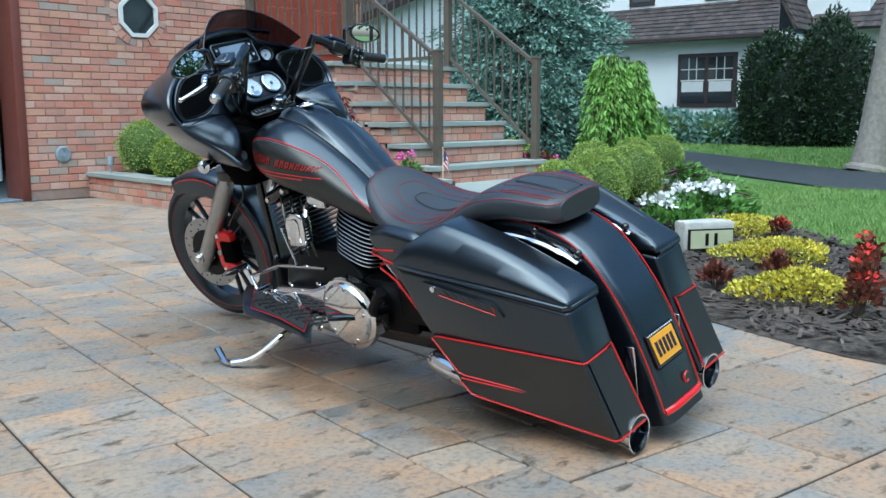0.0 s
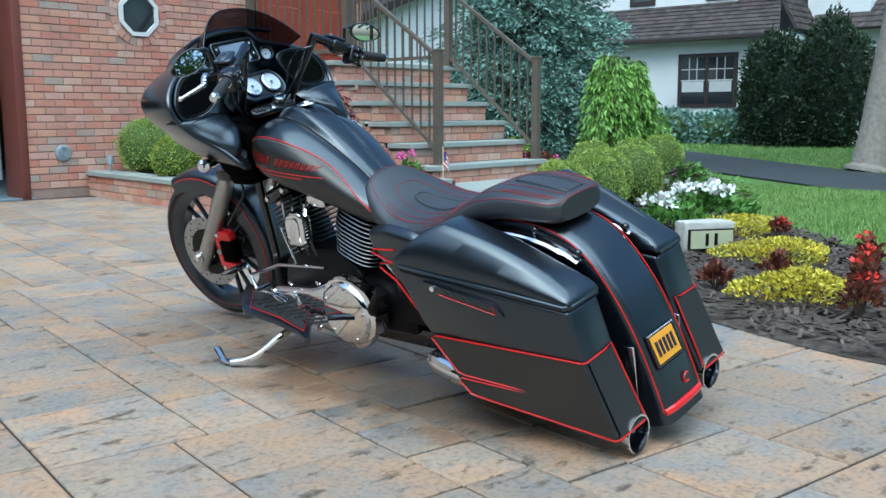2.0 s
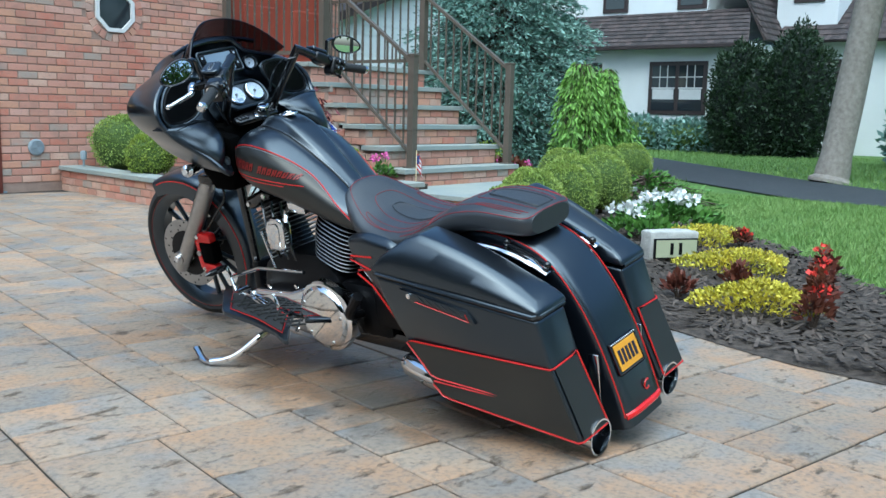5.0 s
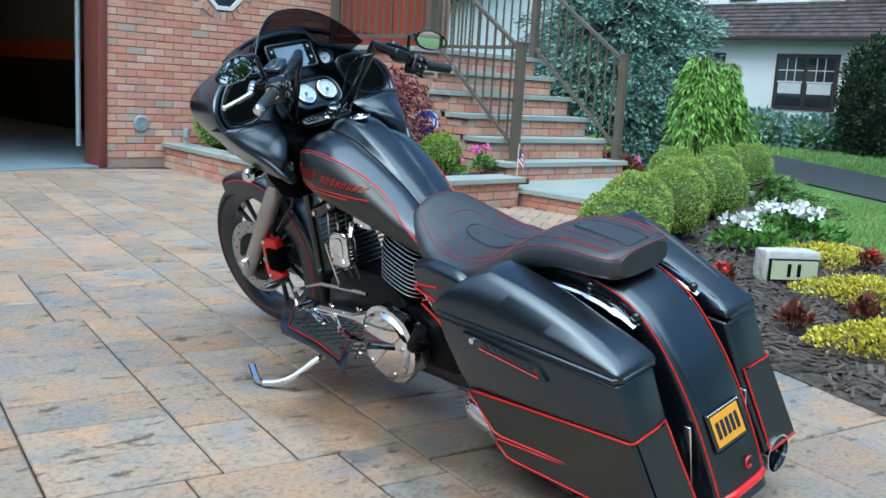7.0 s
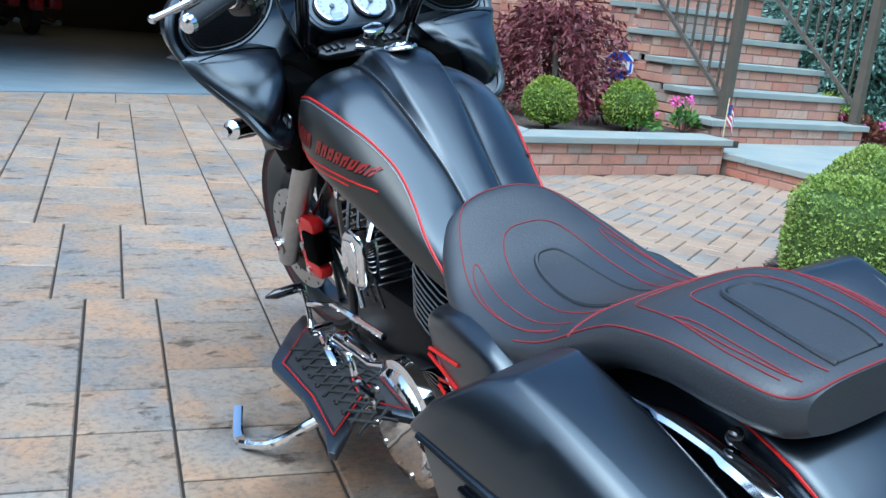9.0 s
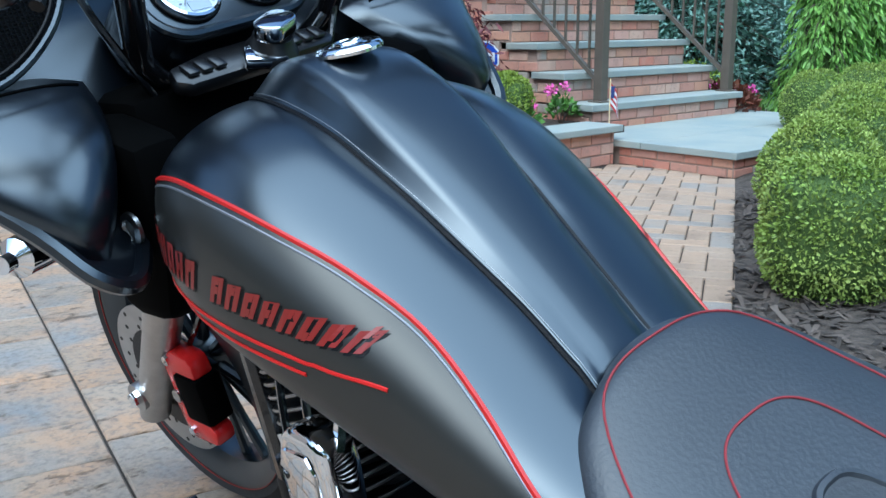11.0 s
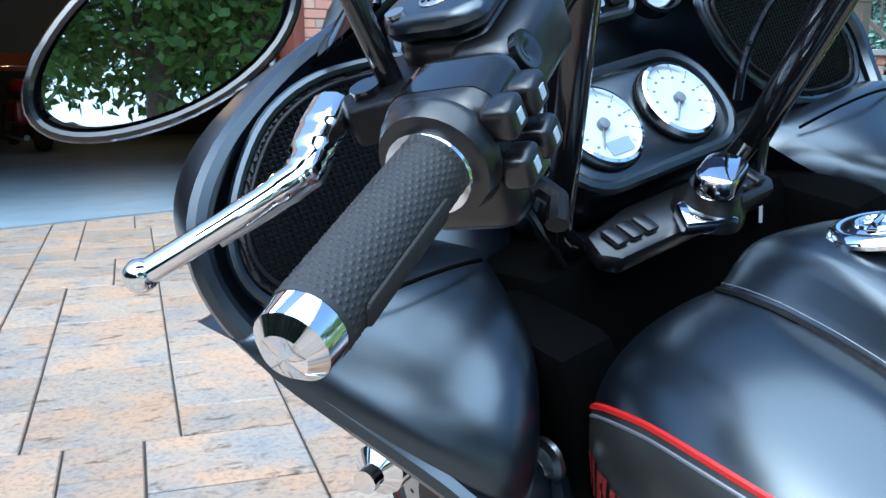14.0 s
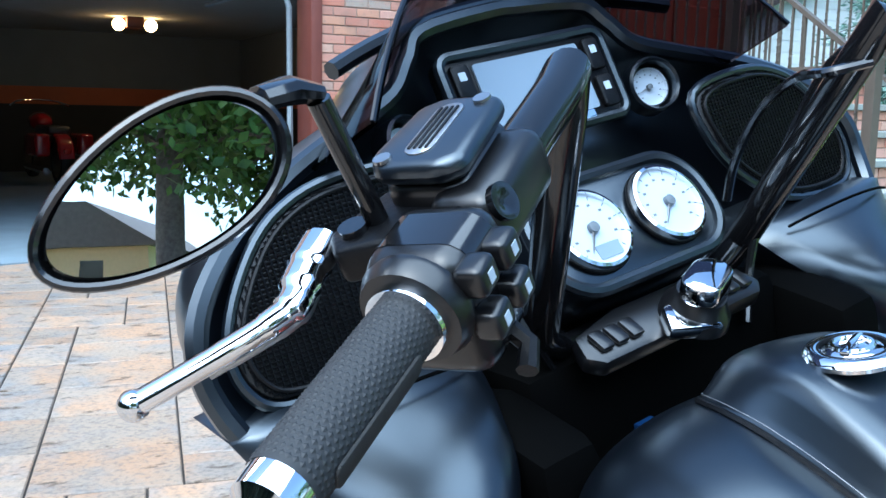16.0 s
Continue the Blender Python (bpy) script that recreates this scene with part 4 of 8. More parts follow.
# near-black stands for shade inside the yews
M["yewcore"] = material("inner needles coloured as shaded", (0.008, 0.015, 0.008), 0.95, vary=0.4, scale=10)
hedge_mass("yew_shrub", [(22.6, 7.6, 1.3, 0.9, 0.9, 1.7), (22.4, 6.9, 1.0, 1.0, 1.0, 1.5), (22.5, 6.1, 1.4, 1.0, 0.9, 1.9)], M["yew"], "tall dark yew shrubs against the white house", 8, n=26000, leaf=0.12)
hedge_mass("blue_juniper", [(23.2, 10.9, 0.35, 0.6, 0.9, 0.55), (23.2, 9.4, 0.35, 0.6, 0.9, 0.5)], M["bluespruce"], "low blue-green juniper at the foot of the white house", 9, n=2600, leaf=0.18)
hedge_mass("blue_juniper", [(19.5, 2.2, 0.6, 0.9, 0.9, 0.8)], M["bluespruce"], "low blue-green juniper beyond the asphalt drive", 10, n=1800, leaf=0.18)

# ---- the white house next door ----
HX = 24.0
house = thing("white_house", "white stucco house with dark shingle roof and dark brown windows", "house")
part("wall", box(HX, HX + 9, 8.15, 26, -0.1, 3.1), M["stucco"], house, "white stucco wall", smooth=0)
part("upper_wall", box(HX + 1.2, HX + 9, 9.9, 26, 3.1, 7.2), M["stucco"], house, "white stucco upper wall", smooth=0)
part("wing_wall", box(HX + 2.5, HX + 9, 3.5, 8.15, -0.1, 3.3), M["stucco"], house, "white stucco wing", smooth=0)
part("dormer_wall", box(HX + 2.8, HX + 9, 6.6, 8.4, 3.3, 7.2), M["stucco"], house, "white stucco dormer", smooth=0)


def shingled(name, p00, p10, p01, p11, rows, cols, parent, label):
    """Rows of overlapping shingles between four corners, given from the eaves up."""
    P = [Vector(p) for p in (p00, p10, p01, p11)]
    nrm = (P[1] - P[0]).cross(P[2] - P[0]).normalized()
    roof = part(name, slab_quad(P, nrm, -0.06), M["shingle"], parent, label, smooth=0)
    v, f = [], []
    r = random.Random(len(name))
    for j in range(rows):
        for i in range(cols):
            off = (j % 2) * 0.5
            a0, a1 = min(max((i + off) / cols, 0), 1), min((i + off + 0.96) / cols, 1)
            c0, c1 = j / rows, min((j + 1.25) / rows, 1)
            k = len(v)
            for (a, c, h) in ((a0, c0, 0.03 + r.uniform(0, 0.012)), (a1, c0, 0.03), (a1, c1, 0.004), (a0, c1, 0.004)):
                v.append(tuple((P[0] * (1 - a) + P[1] * a) * (1 - c) + (P[2] * (1 - a) + P[3] * a) * c + nrm * h))
            f.append((k, k + 1, k + 2, k + 3))
    tagged(raw("shingles", v, f, M["shingle"], roof), kind="stuff")
    return roof


def slab_quad(P, n, t):
    b = bmesh.new()
    lo = [b.verts.new(P[i] + n * t) for i in (0, 1, 3, 2)]
    hi = [b.verts.new(P[i]) for i in (0, 1, 3, 2)]
    b.faces.new(lo[::-1])
    b.faces.new(hi)
    for i in range(4):
        b.faces.new((lo[i], lo[(i + 1) % 4], hi[(i + 1) % 4], hi[i]))
    return b


shingled("skirt_roof", (HX - 0.5, 26, 3.0), (HX - 0.5, 7.9, 3.0), (HX + 1.25, 26, 4.15), (HX + 1.25, 8.6, 4.15), 9, 90, house, "dark shingle skirt roof")
shingled("gambrel_roof", (HX + 1.0, 8.0, 3.2), (HX + 9, 8.0, 3.2), (HX + 1.0, 10.2, 7.4), (HX + 9, 10.2, 7.4), 22, 40, house, "steep dark shingle roof")
shingled("wing_roof", (HX + 2.0, 8.15, 3.2), (HX + 2.0, 3.2, 3.2), (HX + 4.5, 8.15, 4.8), (HX + 4.5, 3.2, 4.8), 9, 40, house, "dark shingle wing roof")
part("gutter", box(HX - 0.56, HX - 0.45, 7.9, 26, 2.9, 3.02, 0.02), M["trim"], house, "dark gutter", smooth=0)
part("downpipe", rod((HX - 0.05, 8.3, 0.1), (HX - 0.05, 8.3, 2.95), 0.04), M["trim"], house)


def house_window(y0, y1, z0, z1, x, sashes, blind=True):
    w = part("window", box(x - 0.05, x + 0.02, y0, y1, z0, z1, 0.008), M["trim"], house, "dark brown window frame", smooth=0)
    n = sashes
    wd = (y1 - y0 - 0.12 * (n + 1)) / n
    for k in range(n):
        a = y0 + 0.12 + k * (wd + 0.12)
        part("pane", box(x - 0.062, x - 0.048, a, a + wd, z0 + 0.12, z1 - 0.12), M["window"], w, "dark glass", smooth=0)
        if blind:
            part("blind", box(x - 0.066, x - 0.06, a + 0.03, a + wd - 0.03, z0 + 0.45, z0 + 0.75), M["blind"], w, "white half-drawn blind", smooth=0)
        part("sash_bar", box(x - 0.08, x - 0.05, a, a + wd, (z0 + z1) / 2 - 0.02, (z0 + z1) / 2 + 0.02), M["blind"], w, "pale sash bar", smooth=0)
        for q in (0.33, 0.66):
            part("muntin", box(x - 0.072, x - 0.05, a + wd * q - 0.012, a + wd * q + 0.012, (z0 + z1) / 2, z1 - 0.12), M["blind"], w, smooth=0)
        part("muntin", box(x - 0.071, x - 0.05, a, a + wd, (z0 + z1) / 2 + 0.31, (z0 + z1) / 2 + 0.335), M["blind"], w, smooth=0)


house_window(9.25, 11.1, 1.0, 2.56, HX, 2)
house_window(12.75, 13.6, 1.3, 2.56, HX, 1)
house_window(12.6, 13.5, 4.2, 5.8, HX + 1.2, 1)
house_window(9.95, 10.9, 4.2, 5.8, HX + 1.2, 1, False)
house_window(7.0, 7.9, 4.4, 6.2, HX + 2.8, 1, False)
house_window(6.3, 7.3, 1.6, 2.7, HX + 2.5, 1)
part("cellar_window", box(HX - 0.04, HX + 0.02, 10.0, 10.6, 0.12, 0.5), M["window"], house, "small cellar window", smooth=0)

# a white outbuilding seen between the rails
shed = thing("white_outbuilding", "white sided outbuilding with a brown gable roof behind the stairs", "house")
part("wall", slab([(13.9, -0.1), (21.6, -0.1), (21.6, 2.9), (17.8, 4.3), (13.9, 2.9)], "y", 15.0, 19.0), M["stucco"], shed, "white gable wall", smooth=0)
for k in range(16):
    cut = max(0, (k - 10.5)) * 0.72
    part("siding_board", box(13.88 + cut, 21.62 - cut, 14.975, 15.0, k * 0.26, k * 0.26 + 0.25), M["stucco"], shed, smooth=0)
for a, c in (((13.4, 2.7), (17.8, 4.35)), ((22.1, 2.7), (17.8, 4.35))):
    part("roof", slab([a, c, (c[0], c[1] + 0.22), (a[0], a[1] + 0.22)], "y", 14.6, 19.2), M["roof_brown"] if "roof_brown" in M else M["trim"], shed, "brown gable roof", smooth=0)

# the street behind: what the mirrors show
tagged(part("street", box(-14, 9, -19, -9.02, -0.08, -0.012), M["walk"], smooth=0), "pale paved street behind the drive", "road", kind="structure")
back = thing("tan_house", "tan sided house with a grey roof across the street", "house")
part("wall", box(-18, -7.0, -28, -20, -0.1, 2.7), M["siding"], back, "tan siding", smooth=0)
part("roof", slab([(-18.6, 2.6), (-6.4, 2.6), (-9.2, 4.3), (-16.0, 4.3)], "y", -28.4, -19.6), M["roof_grey"], back, "grey roof", smooth=0)
for x in (-16.5, -13.2, -9.6):
    part("window", box(x, x + 0.9, -20.04, -19.98, 1.0, 2.1, 0.01), M["window"], back, "window", smooth=0)
for k, (x, y, h) in enumerate([(-1.5, -16.0, 9.0), (4.5, -17, 7), (-4.6, -14.5, 9.5), (12, -14, 7), (-17, -14, 7), (20, -9, 7)]):
    broadleaf("street_tree", x, y, h * 0.62, 4.4, h * 0.72, "leafy green street tree behind the drive", 40 + k, M["oak"], n=9000 if k in (0, 2) else 3600, leaf=0.34, trunk=0.42 if k in (0, 2) else 0.28, blobs=26)
for k, (x, y, h) in enumerate([(36, 2, 8), (34, -4, 7.5), (30, -9, 8), (22, 22, 8), (17, 26, 8)]):
    broadleaf("far_tree", x, y, h * 0.7, 4.5, h * 0.75, "leafy green tree far behind the neighbour's lawn", 60 + k, M["oak"], n=3000, leaf=0.5, trunk=0.25, blobs=14)

# unseen hedges, added to close the drive's open sides and darken what the paint reflects
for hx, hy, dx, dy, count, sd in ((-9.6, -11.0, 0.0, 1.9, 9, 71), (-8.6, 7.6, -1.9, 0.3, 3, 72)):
    hedge_mass("tall_hedge", [(hx + dx * k + 0.3 * math.sin(3.1 * k), hy + dy * k, 2.1 + 0.4 * math.sin(2.3 * k), 1.2, 1.25, 3.0 + 0.5 * math.sin(1.7 * k)) for k in range(count)], M["yew"], "tall dark green hedge added out of view to darken reflections", sd, n=9000, leaf=0.22)


# ---- the motorcycle ----
def paint(name, base, rough, metal=0.0, coat=0.0, level=0.5, tone=(1, 1, 1)):
    m = material(name, base, rough, metal, vary=0.12, scale=5, coat=coat)
    p = m.node_tree.nodes["Principled BSDF"]
    p.inputs["Coat Roughness"].default_value, p.inputs["Coat IOR"].default_value = 0.25, 1.5
    p.inputs["Specular IOR Level"].default_value, p.inputs["Specular Tint"].default_value = level, (*tone, 1)
    return m


K = {
    "satin": paint("satin black paint", (0.0030, 0.0042, 0.0070), 0.29, 0.0, 0.48, 0.92, (0.74, 0.88, 1.0)),
    "graphite": paint("satin graphite paint", (0.052, 0.051, 0.047), 0.36, 0.6, 0.12),
    "gloss": material("gloss black", (0.006, 0.006, 0.007), 0.12, coat=0.5),
    "black": material("black plastic", (0.005, 0.005, 0.006), 0.40, spec=0.22, vary=0.2, scale=20, bump=0.08, bump_scale=300),
    "control": paint("semi-gloss black casting", (0.006, 0.006, 0.007), 0.30, 0.0, 0.25),
    "rubber": material("tyre rubber", (0.018, 0.018, 0.018), 0.75, vary=0.25, scale=12, bump=0.2),
    "grip": material("grip rubber", (0.020, 0.021, 0.023), 0.62, vary=0.15, scale=30),
    "chrome": material("chrome", (0.88, 0.89, 0.91), 0.05, 1.0, vary=0.05, scale=6),
    "alu": material("brushed aluminium", (0.55, 0.54, 0.53), 0.32, 1.0, vary=0.2, scale=30, bump=0.1, bump_scale=200),
    "hairline": material("silver line paint", (0.24, 0.25, 0.27), 0.45, 0.5, vary=0.1),
    "steel": material("brushed steel", (0.5, 0.5, 0.5), 0.3, 1.0, vary=0.15, scale=30),
    "red": material("red pinstripe", (0.50, 0.014, 0.012), 0.35, vary=0.1, scale=20),
    "red_dull": material("dull red enamel", (0.22, 0.016, 0.012), 0.4, vary=0.15, scale=40),
    "caliper": material("red caliper enamel", (0.62, 0.012, 0.012), 0.25, vary=0.1, scale=15, coat=0.4),
    "leather": material("black leather", (0.030, 0.034, 0.041), 0.42, spec=0.7, vary=0.2, scale=14, bump=0.10, bump_scale=260),
    "insert": material("grey leather insert", (0.04, 0.042, 0.046), 0.42, vary=0.2, scale=14, bump=0.10, bump_scale=260),
    "thread": material("red thread", (0.24, 0.022, 0.028), 0.7, vary=0.1),
    # blacker than the other plastic: shade of deep recesses put into the colour
    "well": material("black plastic with shade in its colour", (0.0012, 0.0012, 0.0012), 0.7, spec=0.03, vary=0.2, scale=20),
    "face": material("white gauge face", (0.46, 0.53, 0.62), 0.45, vary=0.05, scale=10),
    "mark": material("grey gauge marks", (0.12, 0.14, 0.16), 0.6),
    # pale blue base stands for sky reflected in the display
    "screen": material("screen glass with sky sheen in its colour", (0.24, 0.30, 0.37), 0.10, spec=0.9, vary=0.1, scale=4),
    "mirror": material("mirror glass", (0.9, 0.9, 0.9), 0.0, 1.0),
    "plate": material("yellow number plate", (0.72, 0.33, 0.02), 0.45, vary=0.08, scale=9),
    "ink": material("dark blue ink", (0.01, 0.012, 0.03), 0.5),
    "label_blue": material("blue label", (0.015, 0.05, 0.16), 0.4),
    "mesh": material("speaker mesh", (0.035, 0.035, 0.037), 0.5, 0.5),
}
tint = bpy.data.materials.new("tinted windshield")
tint.use_nodes = True
tb = tint.node_tree.nodes["Principled BSDF"]
tb.inputs["Base Color"].default_value = (0.10, 0.085, 0.10, 1)
tb.inputs["Roughness"].default_value, tb.inputs["Transmission Weight"].default_value, tb.inputs["IOR"].default_value = 0.03, 1.0, 1.1
K["tint"] = tint

BIKE = pose(0.196, 0, 0, 0, 0, -1.1) @ pose(0, 0, 0, 0, -12.1, 0)
bike = thing("motorcycle", "custom satin black touring motorcycle with red pinstripes leaning on its stand", "motorcycle", at=BIKE)


class Loft:
    """A body along y: rows of (y, half width, top, bottom, roundness), glided through smoothly."""

    def __init__(self, rows, ring=48, turn=None):
        self.rows, self.ring, self.turn = rows, ring, turn or Matrix.Identity(4)

    def row(self, s):
        r = self.rows
        u = min(max(s, 0), 1) * (len(r) - 1)
        j = min(int(u), len(r) - 2)
        f = u - j
        a, b2, c, d = (Vector(r[k]) for k in (max(j - 1, 0), j, j + 1, min(j + 2, len(r) - 1)))
        return 0.5 * ((2 * b2) + (c - a) * f + (2 * a - 5 * b2 + 4 * c - d) * f * f + (3 * b2 - a - 3 * c + d) * f ** 3)

    def at(self, s, deg, lift=0.0):
        return self.turn @ self.plain(s, deg, lift)

    def plain(self, s, deg, lift=0.0):
        y, w, zt, zb, n = self.row(s)
        a = radians(deg)
        c, q = math.cos(a), math.sin(a)
        e = 2 / max(n, 1.2)
        p = Vector((max(w, 0.002) * math.copysign(abs(c) ** e, c), y, (zt + zb) / 2 + (zt - zb) / 2 * math.copysign(abs(q) ** e, q)))
        if lift:
            h = 0.004
            d1 = self.plain(min(s + h, 1), deg) - self.plain(max(s - h, 0), deg)
            d2 = self.plain(s, deg + 1.5) - self.plain(s, deg - 1.5)
            nrm = d2.cross(d1).normalized()
            mid = Vector((0, y, (zt + zb) / 2))
            if nrm.dot(p - mid) < 0:
                nrm = -nrm
            p = p + nrm * lift
        return p

    def deg(self, s, z):
        """The angle on the near side at which the body has that height."""
        y, w, zt, zb, n = self.row(s)
        q = max(-0.98, min(0.98, (z - (zt + zb) / 2) / ((zt - zb) / 2)))
        return math.degrees(math.asin(math.copysign(abs(q) ** (n / 2), q)))

    def where(self, y):
        lo, hi = 0.0, 1.0
        for _ in range(30):
            m = (lo + hi) / 2
            if self.row(m)[0] > y:
                lo = m
            else:
                hi = m
        return lo

    def mesh(self, steps=56):
        b = bmesh.new()
        rings = [[b.verts.new(self.plain(i / steps, 360 * j / self.ring)) for j in range(self.ring)] for i in range(steps + 1)]
        for A, B in zip(rings, rings[1:]):
            for j in range(self.ring):
                b.faces.new((A[j], A[(j + 1) % self.ring], B[(j + 1) % self.ring], B[j]))
        b.faces.new(rings[0])
        b.faces.new(rings[-1][::-1])
        bmesh.ops.recalc_face_normals(b, faces=b.faces[:])
        return b

    def ribbon(self, pts, r, n=40, lift=0.0008, closed=False, flat=0.45):
        """A fine raised line over the surface through (s, degrees) pairs."""
        q = spline([(s, d, 0) for s, d in pts], n, closed)
        return tube([self.at(v.x, v.y, lift) for v in q], r, 6, closed=closed)

    def patch(self, s0, s1, low, high, ns=36, nd=14, lift=0.0012):
        b = bmesh.new()
        g = [[b.verts.new(self.at(s0 + (s1 - s0) * i / ns, low(i / ns) + (high(i / ns) - low(i / ns)) * j / nd, lift)) for j in range(nd + 1)] for i in range(ns + 1)]
        for i in range(ns):
            for j in range(nd):
                b.faces.new((g[i][j], g[i + 1][j], g[i + 1][j + 1], g[i][j + 1]))
        bmesh.ops.recalc_face_normals(b, faces=b.faces[:])
        return b


def lerp_list(vals, u):
    k = u * (len(vals) - 1)
    j = min(int(k), len(vals) - 2)
    f = k - j
    f = f * f * (3 - 2 * f)
    return vals[j] * (1 - f) + vals[j + 1] * f


# fuel tank
ROLL = Matrix.Translation((0, 0, 0.85)) @ Matrix.Rotation(radians(6.5), 4, "Y") @ Matrix.Translation((0, 0, -0.85))  # the tank hangs a little straighter than the frame
TANK = Loft([(0.136, 0.080, 0.796, 0.750, 2.2), (0.122, 0.146, 0.846, 0.700, 2.4), (0.070, 0.188, 0.877, 0.667, 2.6), (0.0, 0.203, 0.875, 0.645, 2.7), (-0.065, 0.201, 0.857, 0.629, 2.7), (-0.13, 0.190, 0.822, 0.613, 2.7), (-0.195, 0.175, 0.778, 0.595, 2.7), (-0.255, 0.160, 0.734, 0.578, 2.7), (-0.32, 0.146, 0.687, 0.560, 2.7), (-0.39, 0.130, 0.645, 0.543, 2.6), (-0.455, 0.110, 0.606, 0.530, 2.4), (-0.500, 0.088, 0.580, 0.530, 2.0)], 120, ROLL)
# seam and upper crease of the console: y, half width and height of each
CONSOLE = [(0.092, 0.054, 0.866, 0.036, 0.884), (0.072, 0.074, 0.875, 0.046, 0.899), (0.040, 0.078, 0.876, 0.052, 0.906), (0.0, 0.0745, 0.868, 0.054, 0.905), (-0.06, 0.0715, 0.850, 0.053, 0.882), (-0.11, 0.067, 0.825, 0.050, 0.852), (-0.16, 0.060, 0.796, 0.044, 0.816), (-0.21, 0.053, 0.763, 0.037, 0.777), (-0.26, 0.046, 0.729, 0.032, 0.737), (-0.31, 0.042, 0.692, 0.030, 0.697), (-0.345, 0.040, 0.662, 0.030, 0.665)]


def console_row(y):
    """Half width and height of the seam and of the crease at a place along the tank."""
    c = CONSOLE
    j = min(sum(1 for q in c[1:-1] if q[0] > y), len(c) - 2)
    f = min(max((y - c[j][0]) / (c[j + 1][0] - c[j][0]), 0), 1)
    before, p, q, after = (Vector(c[k][1:]) for k in (max(j - 1, 0), j, j + 1, min(j + 2, len(c) - 1)))
    return 0.5 * (2 * p + (q - before) * f + (2 * before - 5 * p + 4 * q - after) * f * f + (3 * p - before - 3 * q + after) * f ** 3)


tb_mesh = TANK.mesh(120)
for v in tb_mesh.verts:
    w_s, z_s, w_c, z_c = console_row(v.co.y)
    y_r, w_r, zt_r, zb_r, n_r = TANK.row(TANK.where(v.co.y))
    out_by = abs(v.co.x) - w_s
    if v.co.y < 0.10 and v.co.y > -0.36 and v.co.z > (zt_r + zb_r) / 2 and w_r > w_s:
        if out_by < 0:
            v.co.z = z_s - 0.004
        elif out_by < 0.04:
            there = (zt_r + zb_r) / 2 + (zt_r - zb_r) / 2 * (1 - (w_s / w_r) ** n_r) ** (1 / n_r)
            v.co.z += (z_s - 0.003 - there) * (1 - out_by / 0.04) ** 2
tb_mesh.transform(ROLL)
tank = part("fuel_tank", tb_mesh, K["satin"], bike)
for sgn in (1, -1):
    side = (lambda d: d) if sgn > 0 else (lambda d: 180 - d)
    line = [(0.131, 0.738), (0.127, 0.764), (0.117, 0.785), (0.100, 0.801), (0.07, 0.815), (0.03, 0.822), (0.0, 0.822), (-0.06, 0.812), (-0.12, 0.792), (-0.18, 0.764), (-0.24, 0.727), (-0.30, 0.681), (-0.35, 0.640), (-0.40, 0.600), (-0.445, 0.563)]
    ups = [(TANK.where(y), TANK.deg(TANK.where(y), z - (0.020 if sgn > 0 else 0.0))) for y, z in line]
    s_a, s_b = ups[0][0], ups[-1][0]

    def upper(u, ups=ups, s_a=s_a, s_b=s_b):
        q = s_a + (s_b - s_a) * u
        for (a0, d0), (a1, d1) in zip(ups, ups[1:]):
            if q <= a1 or a1 == s_b:
                return d0 + (d1 - d0) * (q - a0) / (a1 - a0)

    lower = lambda u: -25 - 45 * math.sin(math.pi * min(1, u * 1.1)) ** 0.4 if u < 0.9 else -25 - 45 * math.sin(math.pi * 0.99) ** 0.4 * (1 - u) * 10
    part("tank_panel", TANK.patch(s_a, s_b, lambda u: side(min(lower(u), upper(u) - 1)), lambda u: side(upper(u)), 60, 18), K["graphite"], tank, "graphite painted side panel")
    part("pinstripe", TANK.ribbon([(q, side(d)) for q, d in ups], 0.0026, 70, 0.0004), K["red"], tank, "red pinstripe")
    part("pinstripe", TANK.ribbon([(q + 0.002, side(d - 3.2)) for q, d in ups], 0.0013, 70, 0.0008), K["hairline"], tank, "silver hairline")
    for z0, z1, y0, y1 in ((0.729, 0.694, 0.085, -0.235), (0.714, 0.692, 0.065, -0.16)):
        pts = [(TANK.where(y0 + (y1 - y0) * i / 7), side(TANK.deg(TANK.where(y0 + (y1 - y0) * i / 7), z0 + (z1 - z0) * i / 7))) for i in range(8)]
        part("pinstripe", TANK.ribbon(pts, 0.0018, 40, 0.0012), K["red"], tank, "red pinstripe")
    # the maker's mark becomes slanted blocks with a dark edge
    for k in range(15):
        if k == 6:
            continue
        u0 = k / 15
        y = 0.080 - 0.305 * u0
        for dark in (1, 0):
            zt2, zb2 = 0.783 - 0.056 * u0 - 0.0018 * dark, 0.750 - 0.036 * u0 - 0.0022 * dark
            zm = (zt2 + zb2) / 2 + 0.006 * (k % 3 - 1)
            b = bmesh.new()
            for ya, yb, za, zz in ((0.0, -0.0062, zt2, zb2), (-0.0102, -0.0160, zt2, zb2), (-0.0062, -0.0102, zm + 0.0035, zm - 0.0035), (-0.0062, -0.0102, zt2, zt2 - 0.006 * (k % 2) - 0.001)):
                q = []
                for dy, z in ((ya, za), (yb, za), (yb, zz), (ya, zz)):
                    slant = 0.010 * (zt2 - z) / (zt2 - zb2)
                    u = TANK.where(y - 0.0020 * dark + dy + slant)
                    q.append(b.verts.new(TANK.at(u, side(TANK.deg(u, z)), 0.0020 if dark else 0.0026)))
                b.faces.new(q)
            part("mark_shadow" if dark else "mark_bar", b, K["black"] if dark else K["red_dull"], tank, "" if dark else "red block of the tank emblem", smooth=0)

